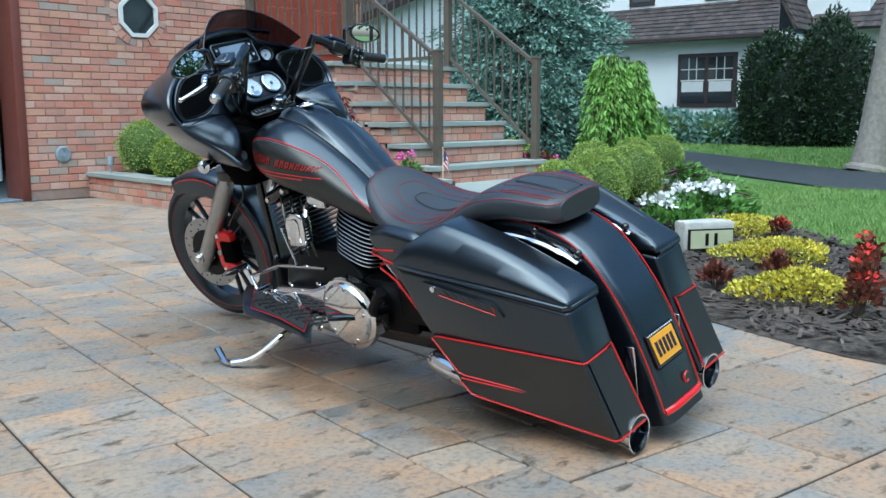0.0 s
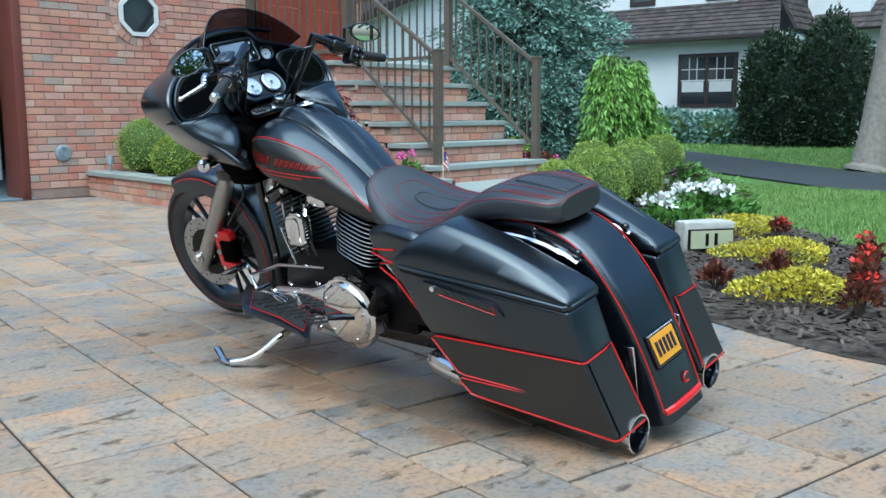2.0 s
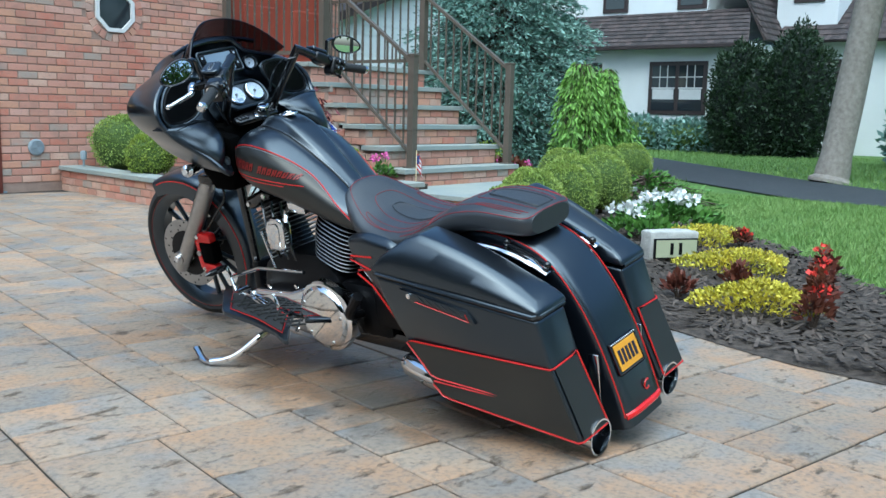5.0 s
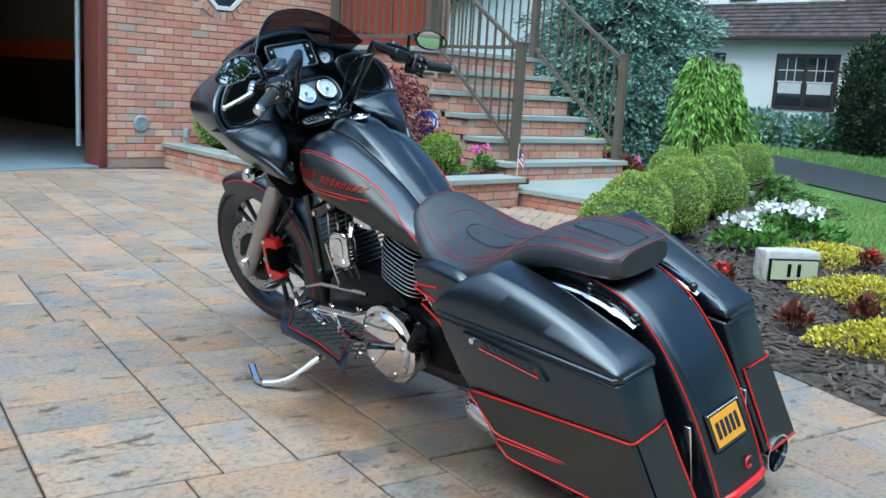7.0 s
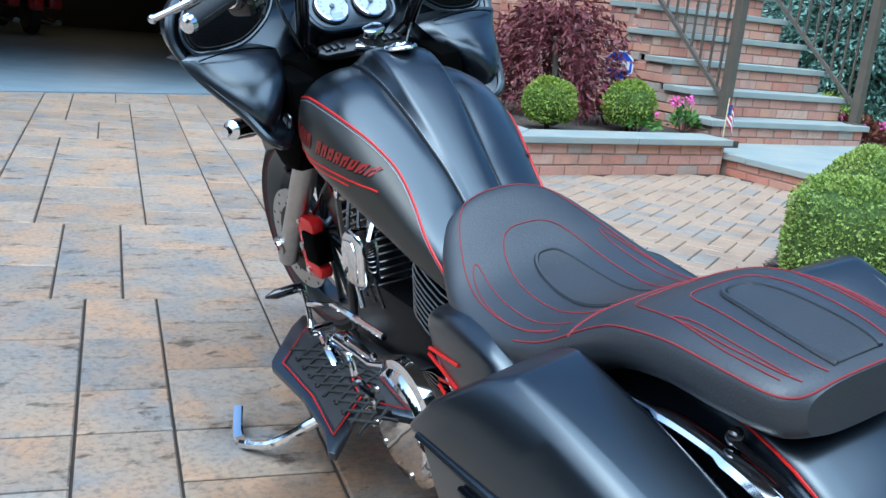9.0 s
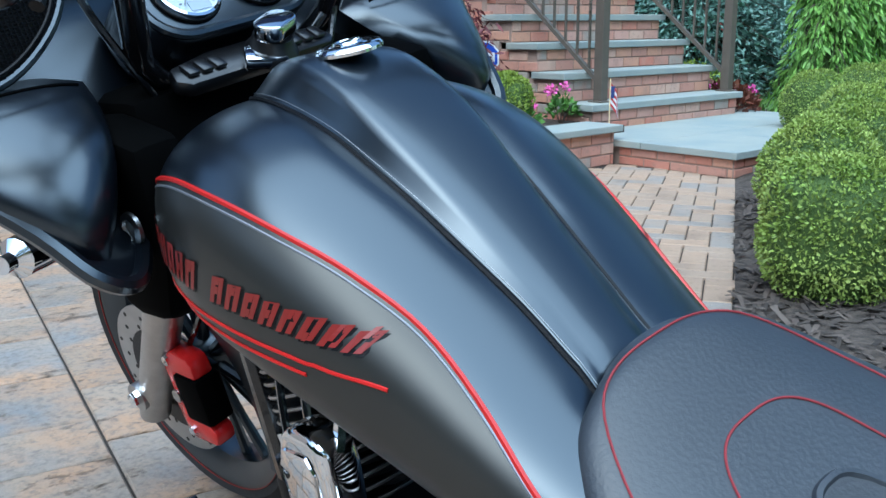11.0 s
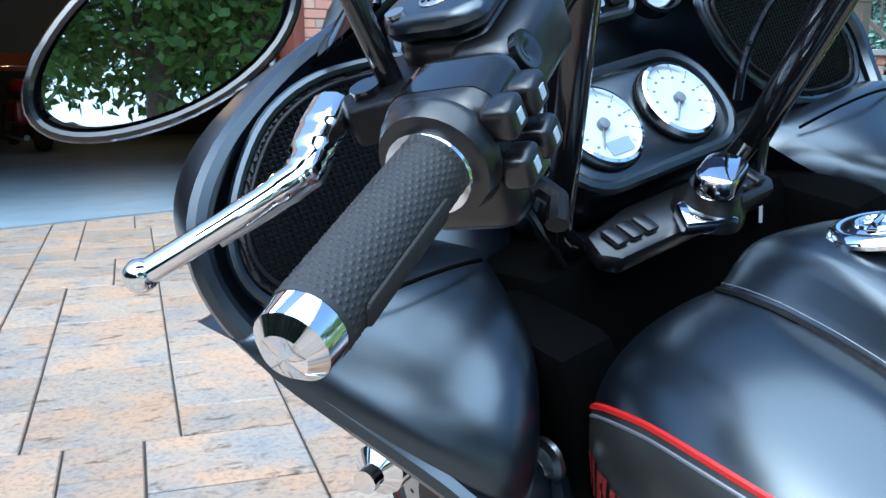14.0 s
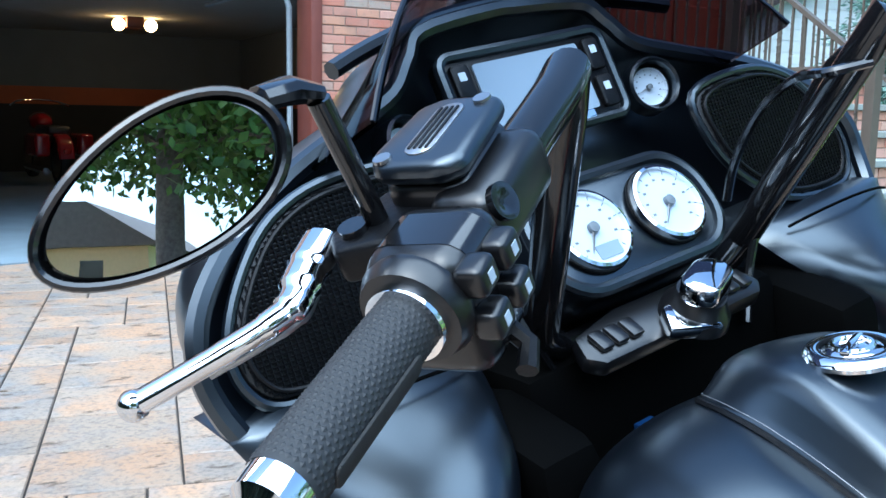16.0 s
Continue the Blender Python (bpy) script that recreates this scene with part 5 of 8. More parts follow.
# centre console with filler cap
b = bmesh.new()
rows = []
N_CON = 60
for i in range(N_CON + 1):
    y = 0.092 + (-0.345 - 0.092) * i / N_CON
    w_s, z_s, w_c, z_c = console_row(y)
    prof = [(w_s, z_s - 0.012), (w_s, z_s - 0.001), (w_s - 0.002, z_s + 0.001), (w_s * 0.72 + w_c * 0.28, z_s * 0.76 + z_c * 0.24), (w_s * 0.38 + w_c * 0.62, z_s * 0.38 + z_c * 0.62), (w_c + 0.003, z_c - 0.0022), (w_c - 0.003, z_c + 0.0006), (w_c * 0.72, z_c + 0.0030), (w_c * 0.4, z_c + 0.0042), (0.0, z_c + 0.0046)]
    prof = [(-px, pz) for px, pz in prof] + [(px, pz) for px, pz in prof[-2::-1]]
    rows.append([b.verts.new((px, y, pz)) for px, pz in prof])
for A, C in zip(rows, rows[1:]):
    for j in range(len(A) - 1):
        b.faces.new((A[j], A[j + 1], C[j + 1], C[j]))
front = [b.verts.new((v.co.x * 0.92, v.co.y + 0.010, v.co.z - 0.030)) for v in rows[0]]
for j in range(len(front) - 1):
    b.faces.new((front[j], front[j + 1], rows[0][j + 1], rows[0][j]))
bmesh.ops.recalc_face_normals(b, faces=b.faces[:])
b.transform(ROLL)
con = part("console", b, K["satin"], bike, "raised satin black tank console", smooth=50)
for sgn in (1, -1):
    seam_pts = []
    for i in range(60):
        y = 0.085 + (-0.345 - 0.085) * i / 59
        w_s, z_s, w_c, z_c = console_row(y)
        seam_pts.append(ROLL @ Vector((sgn * (w_s + 0.0012), y, z_s - 0.0022)))
    part("console_seam", tube(seam_pts, 0.0026, 6), K["black"], con, "dark rubber seam")
    part("seam_edge", tube([(x - sgn * 0.004, y, z + 0.0040) for x, y, z in seam_pts], 0.0003, 4), K["hairline"], con, "fine bright edge of the console")
M_CAP = pose(0, -0.003, 0.9115, -1, -1, 0) @ Matrix.Scale(0.76, 4)
b = lathe([(0.0, 0), (0.043, 0), (0.043, 0.004), (0.040, 0.008), (0.034, 0.010), (0.030, 0.009), (0.028, 0.003), (0.0, 0.003)], (0, 0, 0), (0, 0, 1), 40)
b.transform(M_CAP)
cap = part("filler_cap", b, K["chrome"], bike, "chrome filler cap")
b = lathe([(0.0285, 0), (0.0300, 0), (0.0300, 0.0066), (0.0285, 0.0066)], (0, 0, 0.003), (0, 0, 1), 40, closed=True)
b.transform(M_CAP)
part("cap_groove", b, K["black"], cap, "dark groove")
b = lathe([(0.0, 0), (0.0265, 0), (0.0265, 0.004), (0.023, 0.0065), (0.0, 0.0075)], (0, 0, 0.003), (0, 0, 1), 36)
b.transform(M_CAP)
part("cap_insert", b, K["chrome"], cap, "domed chrome cap centre")
b = tube([(0.017 * math.cos(a), 0.017 * math.sin(a), 0.0105) for a in [2 * math.pi * i / 28 for i in range(28)]], 0.0026, 6, closed=True)
b.transform(M_CAP)
part("cap_ring", b, K["chrome"], cap)
b = box(-0.024, 0.024, -0.0045, 0.0045, 0.008, 0.0135, 0.002)
b.transform(M_CAP @ pose(0, 0, 0, 0, 0, 25))
part("cap_bar", b, K["chrome"], cap, "raised bar across the cap")

# seat
SEAT = Loft([(-0.325, 0.060, 0.705, 0.645, 2.2), (-0.35, 0.120, 0.700, 0.590, 2.5), (-0.42, 0.162, 0.656, 0.555, 2.8), (-0.50, 0.187, 0.614, 0.535, 3.0), (-0.60, 0.187, 0.598, 0.530, 3.0), (-0.68, 0.172, 0.616, 0.535, 2.9), (-0.75, 0.156, 0.655, 0.560, 2.8), (-0.82, 0.146, 0.686, 0.590, 2.9), (-0.90, 0.140, 0.697, 0.604, 3.1), (-0.98, 0.134, 0.691, 0.602, 3.3), (-1.045, 0.120, 0.680, 0.600, 3.4), (-1.070, 0.092, 0.668, 0.606, 3.0)], 56)
seat = part("seat", SEAT.mesh(84), K["leather"], bike, "two-up black leather seat with red stitching")
for inner, r, mt, lf in ((0, 0.0026, "thread", 0.001),):
    # driver's pad: nested horseshoe stitches
    for hw0, hw1, s0, s1 in ((48, 46, 0.05, 0.47), (17, 15, 0.17, 0.48)):
        pts = [(s1, 90 - hw1), ((s0 + s1) / 2, 90 - hw0), (s0 + 0.03, 90 - hw0 * 0.75), (s0, 90), (s0 + 0.03, 90 + hw0 * 0.75), ((s0 + s1) / 2, 90 + hw0), (s1, 90 + hw1)]
        part("stitching", SEAT.ribbon(pts, 0.0010, 70, 0.0006), K["thread"], seat, "red stitching")
    for hw0, s0, s1 in ((40, 0.60, 0.93), (17, 0.665, 0.94)):
        pts = [(s1, 90 - hw0 * 0.9), ((s0 + s1) / 2, 90 - hw0), (s0 + 0.02, 90 - hw0 * 0.8), (s0, 90), (s0 + 0.02, 90 + hw0 * 0.8), ((s0 + s1) / 2, 90 + hw0), (s1, 90 + hw0 * 0.9)]
        part("stitching", SEAT.ribbon(pts, 0.0010, 70, 0.0006), K["thread"], seat, "red stitching")
part("insert", SEAT.patch(0.24, 0.46, lambda u: 90 - 6 * math.sin(min(1, u * 3 + 0.12) * math.pi / 2), lambda u: 90 + 6 * math.sin(min(1, u * 3 + 0.12) * math.pi / 2), 20, 8, 0.002), K["insert"], seat, "padded grey centre insert")
part("insert", SEAT.patch(0.70, 0.93, lambda u: 90 - 7 * math.sin(min(1, u * 3 + 0.12) * math.pi / 2), lambda u: 90 + 7 * math.sin(min(1, u * 3 + 0.12) * math.pi / 2), 20, 8, 0.002), K["insert"], seat, "padded grey centre insert")
part("insert_piping", SEAT.ribbon([(0.46, 83.5), (0.34, 83.5), (0.26, 86), (0.237, 90), (0.26, 94), (0.34, 96.5), (0.46, 96.5)], 0.004, 50, 0.001), K["leather"], seat)
part("insert_piping", SEAT.ribbon([(0.93, 82.5), (0.82, 82.5), (0.72, 85), (0.695, 90), (0.72, 95), (0.82, 97.5), (0.93, 97.5)], 0.004, 50, 0.001), K["leather"], seat)
for d0 in (25, 155):
    w2 = (90 - d0) * 0.16
    part("stitching", SEAT.ribbon([(0.46, d0 + w2 * 1.6), (0.34, d0 + w2 * 1.7), (0.24, d0 + w2 * 2.3), (0.22, d0 + w2 * 2.9), (0.26, d0 + w2 * 3.1), (0.36, d0 + w2 * 3.0), (0.47, d0 + w2 * 3.0)], 0.0009, 50, 0.0006), K["thread"], seat, "red leaf-shaped stitching")
    part("stitching", SEAT.ribbon([(0.90, d0 + w2 * 1.9), (0.80, d0 + w2 * 1.9), (0.72, d0 + w2 * 2.4), (0.71, d0 + w2 * 2.8), (0.76, d0 + w2 * 3.0), (0.90, d0 + w2 * 2.9)], 0.0009, 50, 0.0006), K["thread"], seat, "red leaf-shaped stitching")
part("cross_seam", SEAT.ribbon([(0.53, 20), (0.525, 50), (0.52, 90), (0.525, 130), (0.53, 160)], 0.0015, 40, 0.0006), K["thread"], seat, "red cross stitching")
for d in (24, 156):
    part("piping", SEAT.ribbon([(0.40, d), (0.50, d), (0.58, d + (90 - d) * 0.06), (0.68, d), (0.80, d), (0.92, d), (0.975, d + (90 - d) * 0.3), (0.985, 90)], 0.0013, 60, 0.0006), K["thread"], seat, "red edge stitching")

# rear fender
def sweep(path, section, steps=44):
    """A skin along (y, z) path points; section gives (across, drop) pairs, the drop inward."""
    b = bmesh.new()
    pts = spline([(0, y, z) for y, z in path], steps)
    rows = []
    for i, p in enumerate(pts):
        t = (pts[min(i + 1, steps - 1)] - pts[max(i - 1, 0)]).normalized()
        nrm = Vector((0, t.z, -t.y))
        if nrm.dot(p - Vector((0, path[0][0] * 0 + CENTRE[0], CENTRE[1]))) < 0:
            nrm = -nrm
        rows.append([b.verts.new(p + Vector((x, 0, 0)) - nrm * d) for x, d in section(i / (steps - 1))])
    for A, B in zip(rows, rows[1:]):
        for j in range(len(A) - 1):
            b.faces.new((A[j], A[j + 1], B[j + 1], B[j]))
    bmesh.ops.recalc_face_normals(b, faces=b.faces[:])
    bmesh.ops.solidify(b, geom=b.faces[:], thickness=0.004)
    return b


def hoop(w, depth, n=20, corner=0.3):
    out = []
    for k in range(n + 1):
        a = math.pi * k / n
        c, s = math.cos(a), math.sin(a)
        out.append((-w * math.copysign(abs(c) ** corner, c), depth * (1 - abs(s) ** corner)))
    return out


CENTRE = (-0.80, 0.28)
REAR = [(-0.50, 0.47), (-0.62, 0.555), (-0.76, 0.605), (-0.90, 0.617), (-1.03, 0.596), (-1.13, 0.540), (-1.21, 0.440), (-1.268, 0.330), (-1.315, 0.200), (-1.348, 0.085)]
rear_fender = part("rear_fender", sweep(REAR, lambda u: hoop(0.101 - 0.002 * u, 0.12 - 0.04 * u)), K["satin"], bike, "stretched satin black rear fender")


def along(path, u, x, lift):
    pts = spline([(0, y, z) for y, z in path], 101)
    i = int(min(max(u, 0), 1) * 100)
    p = pts[i]
    t = (pts[min(i + 1, 100)] - pts[max(i - 1, 0)]).normalized()
    nrm = Vector((0, t.z, -t.y))
    if nrm.dot(p - Vector((0, CENTRE[0], CENTRE[1]))) < 0:
        nrm = -nrm
    return p + nrm * lift + Vector((x, 0, 0))


for sgn in (1, -1):
    part("pinstripe", tube([along(REAR, 0.12 + 0.84 * i / 30, sgn * 0.096, -0.010) for i in range(31)], 0.0022, 6), K["red"], rear_fender, "red pinstripe")
part("tail_lamp", tube([along(REAR, 0.965, -0.090 + 0.180 * i / 12, 0.002 - 0.014 * abs(i / 6 - 1) ** 4) for i in range(13)], 0.010, 8), K["caliper"], rear_fender, "red strip lamp across the tail")
# number plate
pc = along(REAR, 0.835, -0.012, 0.006)
plate_m = Matrix.Translation(pc) @ pose(0, 0, 0, 69, 0, 0)
b = box(-0.066, 0.066, -0.048, 0.048, -0.006, 0.0, 0.006)
b.transform(plate_m)
holder = part("plate_frame", b, K["gloss"], bike, "gloss black plate surround", smooth=0)
b = box(-0.056, 0.056, -0.037, 0.037, 0.0, 0.003, 0.001)
b.transform(plate_m)
plate = part("number_plate", b, K["plate"], holder, "yellow number plate with dark bars", smooth=0)
for k in range(5):
    b = box(-0.046 + k * 0.019, -0.034 + k * 0.019, -0.020, 0.020, 0.003, 0.0042)
    b.transform(plate_m)
    part("plate_bar", b, K["ink"], holder, "dark bar", smooth=0)
for k in range(14):
    b = ball((-0.060 + 0.120 * k / 13, 0.0425, 0.002), 0.0028, 6)
    b.transform(plate_m)
    part("stud", b, K["chrome"], holder)
tail_emblem = along(REAR, 0.925, 0.03, 0.003)
part("emblem", tube([tail_emblem + Vector((0.014 * math.cos(a), 0, 0.014 * math.sin(a))) for a in [1 + i * 0.4 for i in range(12)]], 0.003, 5), K["red"], rear_fender, "small red emblem")
for sgn in (1, -1):
    part("lamp_strip", box(sgn * 0.118 - 0.004, sgn * 0.118 + 0.004, -1.27, -1.24, 0.14, 0.30, 0.003), K["chrome"], rear_fender, "slim chrome side lamp")


# saddlebags
def saddlebag(sgn, label):
    def X(a):
        return sgn * a

    # body: the outer side bows, the rear end draws in
    prof = [(-0.615, 0.490), (-1.190, 0.438), (-1.226, 0.309), (-1.305, 0.112), (-1.285, 0.098), (-0.830, 0.148), (-0.800, 0.175), (-0.735, 0.275), (-0.680, 0.345), (-0.640, 0.420)]
    bag = part("saddlebag", slab(prof, "x", X(0.142), X(0.279), 0.012, 3), K["satin"], bike, label)
    b = bmesh.new()
    rings = []
    for y0, z0, y1, z1, a, c in ((-0.606, 0.494, -1.196, 0.442, 0.138, 0.284), (-0.607, 0.508, -1.196, 0.456, 0.138, 0.284), (-0.652, 0.552, -1.188, 0.466, 0.142, 0.278), (-0.735, 0.604, -1.170, 0.480, 0.150, 0.258), (-0.780, 0.620, -1.155, 0.488, 0.160, 0.242)):
        rg = []
        for i in range(11):
            u = i / 10
            rg.append((X(c - 0.010 * u * u), y0 + (y1 - y0) * u, z0 + (z1 - z0) * (0.55 * u + 0.45 * u * u)))
        for i in range(11):
            u = 1 - i / 10
            rg.append((X(a), y0 + (y1 - y0) * u, z0 + (z1 - z0) * (0.55 * u + 0.45 * u * u) + 0.004))
        rings.append([b.verts.new(p) for p in rg])
    for A, B in zip(rings, rings[1:]):
        for j in range(len(A)):
            b.faces.new((A[j], A[(j + 1) % len(A)], B[(j + 1) % len(A)], B[j]))
    b.faces.new(rings[-1])
    b.faces.new(rings[0][::-1])
    bmesh.ops.recalc_face_normals(b, faces=b.faces[:])
    es = [e for e in b.edges if len(e.link_faces) == 2 and e.calc_face_angle(0) > 0.30]
    bmesh.ops.bevel(b, geom=es, offset=0.008, segments=3, affect="EDGES", profile=0.5)
    part("lid", b, K["satin"], bag, "satin black domed lid", smooth=50)
    part("lid_rim", tube([(X(0.150), -0.612, 0.5), (X(0.262), -0.612, 0.499), (X(0.281), -0.63, 0.4975), (X(0.282), -0.9, 0.473), (X(0.280), -1.180, 0.447), (X(0.262), -1.193, 0.447), (X(0.150), -1.193, 0.447)], 0.0065, 8), K["satin"], bag, "rolled rim of the lid")
    part("lid_seam", tube([(X(0.281), -0.62, 0.4915), (X(0.281), -0.9, 0.466), (X(0.279), -1.185, 0.440), (X(0.26), -1.192, 0.440), (X(0.145), -1.192, 0.440)], 0.003, 6), K["black"], bag, "dark lid seam")
    w = 0.2795
    b = slab([(-0.715, 0.309), (-1.2235, 0.309), (-1.298, 0.118), (-0.835, 0.160), (-0.800, 0.190)], "x", X(w - 0.001), X(w + 0.0032))
    part("lower_panel", b, K["graphite"], bag, "graphite painted lower panel", smooth=0)
    b = bmesh.new()
    for y, z in ((-1.2275, 0.309), (-1.3035, 0.122)):
        for x in (0.158, 0.268):
            b.verts.new((X(x), y - 0.003, z))
    b.verts.ensure_lookup_table()
    b.faces.new([b.verts[i] for i in (0, 1, 3, 2)])
    part("rear_panel", b, K["graphite"], bag, "graphite painted rear panel", smooth=0)
    w = X(0.2832)
    part("pinstripe", tube([(w, y, z) for y, z in [(-1.222, 0.309), (-0.735, 0.309), (-0.716, 0.302), (-0.795, 0.214), (-0.82, 0.207), (-1.11, 0.196)]], 0.0027, 6), K["red"], bag, "red pinstripe")
    part("pinstripe", tube([(w, y, z) for y, z in [(-1.11, 0.192), (-0.84, 0.196), (-0.805, 0.197), (-0.800, 0.186), (-0.832, 0.156), (-0.86, 0.150), (-1.296, 0.114)]], 0.0027, 6), K["red"], bag, "red pinstripe")
    part("pinstripe", tube([(w, -1.222, 0.309), (X(0.272), -1.2295, 0.309), (X(0.185), -1.2295, 0.312), (X(0.16), -1.228, 0.318), (X(0.152), -1.306, 0.122)], 0.0027, 6), K["red"], bag, "red pinstripe")
    part("pinstripe", tube([(w, -1.296, 0.114), (X(0.272), -1.307, 0.116), (X(0.155), -1.307, 0.116)], 0.0027, 6), K["red"], bag, "red pinstripe")
    # opening handle with lock
    hb = slab([(-0.715, 0.466), (-0.955, 0.436), (-0.990, 0.400), (-0.975, 0.396), (-0.760, 0.430)], "x", X(0.277), X(0.288), 0.004)
    part("latch_handle", hb, K["satin"], bag, "black latch handle with red edging")
    part("lock", lathe([(0, 0), (0.008, 0), (0.008, 0.004), (0, 0.005)], (X(0.287), -0.752, 0.449), (sgn, 0, 0), 16), K["chrome"], bag, "chrome lock")
    part("edging", tube([(X(0.289), y, z) for y, z in [(-0.775, 0.435), (-0.965, 0.404), (-0.955, 0.425)]], 0.0015, 5), K["red"], bag, "red edging")
    for k in range(6):
        part("tread_bar", tube([(X(0.2885), -0.785 - 0.028 * k, 0.452 - 0.0036 * k), (X(0.2885), -0.805 - 0.028 * k, 0.436 - 0.0036 * k)], 0.0022, 5), K["black"], bag)
    # chrome lid support on the inner edge
    part("latch_arm", tube([(X(0.136), -0.84, 0.575), (X(0.128), -0.94, 0.570), (X(0.120), -1.04, 0.548), (X(0.122), -1.13, 0.508)], [0.006, 0.014, 0.020, 0.013], 8, smooth=20, flat=0.5), K["chrome"], bag, "chrome lid hinge arm")
    part("strut", tube([(X(0.116), -0.99, 0.580), (X(0.110), -1.05, 0.560), (X(0.106), -1.12, 0.528)], 0.005, 6), K["gloss"], bag, "black strut")
    for y, z in ((-0.99, 0.580), (-1.12, 0.528)):
        part("knuckle", ball((X(0.110), y, z), 0.012, 10), K["gloss"], bag)
    # the bags stand further out towards the front
    for ob in [bag] + list(bag.children):
        for v in ob.data.vertices:
            f = min(max((v.co.y + 1.20) / 0.595, 0), 1)
            g = min(max((abs(v.co.x) - 0.14) / 0.14, 0), 1.1)
            d = 0.006 + 0.078 * f * g
            v.co.x += sgn * d
            v.co.y -= 1.0 * d
            v.co.z += 0.008 + 0.46 * d
    return bag


saddlebag(-1, "hard satin black saddlebag with graphite panel and red pinstripes")
saddlebag(1, "hard satin black saddlebag with graphite panel and red pinstripes")

# side cover between seat and bag
for sgn in (1, -1):
    SC = [(-0.415, 0.570), (-0.50, 0.592), (-0.62, 0.575), (-0.69, 0.52), (-0.70, 0.42), (-0.76, 0.26), (-0.70, 0.225), (-0.60, 0.325), (-0.53, 0.405), (-0.44, 0.500)]
    cov = part("side_cover", slab(SC, "x", sgn * 0.10, sgn * 0.212, 0.03, 3), K["satin"], bike, "satin black side cover")
    part("pinstripe", tube([(sgn * 0.213, y, z) for y, z in [(-0.54, 0.520), (-0.45, 0.515), (-0.445, 0.503), (-0.53, 0.478), (-0.475, 0.472), (-0.47, 0.460), (-0.53, 0.425), (-0.60, 0.345), (-0.69, 0.245)]], 0.0032, 6), K["red"], cov, "red scallop stripe")
part("frame_tube", box(-0.075, 0.075, -0.80, 0.26, 0.13, 0.20, 0.02), K["gloss"], bike, "black lower frame")
part("battery_box", box(-0.11, 0.11, -0.74, -0.40, 0.22, 0.53, 0.03), K["black"], bike, "black inner body")
for x in (-0.05, 0.05):
    part("frame_tube", tube([(x, 0.28, 0.80), (x, 0.27, 0.5), (x, 0.22, 0.2), (x, 0.0, 0.15)], 0.018, 10, smooth=20), K["gloss"], bike, "black down tube")
    part("frame_tube", tube([(x, 0.28, 0.78), (x, 0.0, 0.68), (x, -0.45, 0.53), (x, -0.7, 0.42)], 0.018, 10, smooth=20), K["gloss"], bike, "black backbone tube")


# wheels
def wheel(name, c, r, width, spokes, m, label, rim_r):
    b = lathe([(0.0, -0.07), (0.03, -0.07), (0.042, -0.05), (0.042, 0.05), (0.03, 0.07), (0.0, 0.07)], (0, 0, 0), (1, 0, 0), 24)
    b.transform(m)
    w = part(name, b, K["satin"], bike, label)
    hw = width / 2
    prof = [(rim_r, -hw * 0.85), (rim_r + 0.02, -hw), (r - 0.04, -hw * 0.98), (r - 0.015, -hw * 0.72), (r - 0.003, -hw * 0.36), (r, 0), (r - 0.003, hw * 0.36), (r - 0.015, hw * 0.72), (r - 0.04, hw * 0.98), (rim_r + 0.02, hw), (rim_r, hw * 0.85)]
    b = lathe(prof, (0, 0, 0), (1, 0, 0), 72, closed=True)
    b.transform(m)
    part("tyre", b, K["rubber"], w, "black rubber tyre")
    rp = [(rim_r - 0.004, -hw * 0.88), (rim_r + 0.006, -hw * 0.92), (rim_r + 0.004, -hw * 0.7), (rim_r - 0.02, -hw * 0.45), (rim_r - 0.024, 0), (rim_r - 0.02, hw * 0.45), (rim_r + 0.004, hw * 0.7), (rim_r + 0.006, hw * 0.92), (rim_r - 0.004, hw * 0.88), (rim_r - 0.035, hw * 0.4), (rim_r - 0.035, -hw * 0.4)]
    b = lathe(rp, (0, 0, 0), (1, 0, 0), 72, closed=True)
    b.transform(m)
    rim = part("rim", b, K["satin"], w, "satin black rim")
    for sx in (-1, 1):
        b = tube([(sx * hw * 0.93, (rim_r + 0.004) * math.cos(a), (rim_r + 0.004) * math.sin(a)) for a in [2 * math.pi * i / 64 for i in range(64)]], 0.0012, 5, closed=True)
        b.transform(m)
        part("pinstripe", b, K["red_dull"], w, "red rim stripe")
    for k in range(spokes):
        a = 2 * math.pi * k / spokes
        b = bmesh.new()
        for da in (-0.16, 0.16):
            p0 = Vector((0, 0.036 * math.cos(a), 0.036 * math.sin(a)))
            p1 = Vector((0, (rim_r - 0.028) * math.cos(a + da), (rim_r - 0.028) * math.sin(a + da)))
            tube([p0, p0.lerp(p1, 0.5), p1], [0.012, 0.009, 0.011], 8, bm=b)
        b.transform(m)
        part("spoke", b, K["satin"], w)
    return w


# everything that turns with the handlebar
HEAD_PT, TURNED = Vector((0, 0.30, 0.86)), 8.0
axis = (Vector((0, 0.30, 0.86)) - Vector((0, 0.60, 0.35))).normalized()
STEER = Matrix.Translation((0.100, 0.055, -0.012)) @ Matrix.Translation(HEAD_PT) @ Matrix.Rotation(radians(TURNED), 4, axis) @ Matrix.Translation(-HEAD_PT)
AX = Vector((0, 0.740, 0.328))
wheel("front_wheel", AX, 0.314, 0.115, 7, STEER @ Matrix.Translation(AX), "tall black front wheel with split spokes", 0.255)
wheel("rear_wheel", (0, -0.80, 0.312), 0.312, 0.16, 7, Matrix.Translation((0, -0.80, 0.312)), "black rear wheel", 0.225)


def steered(name, b, mat, parent=None, label="", smooth=35):
    b.transform(STEER)
    return part(name, b, mat, parent or bike, label, smooth)


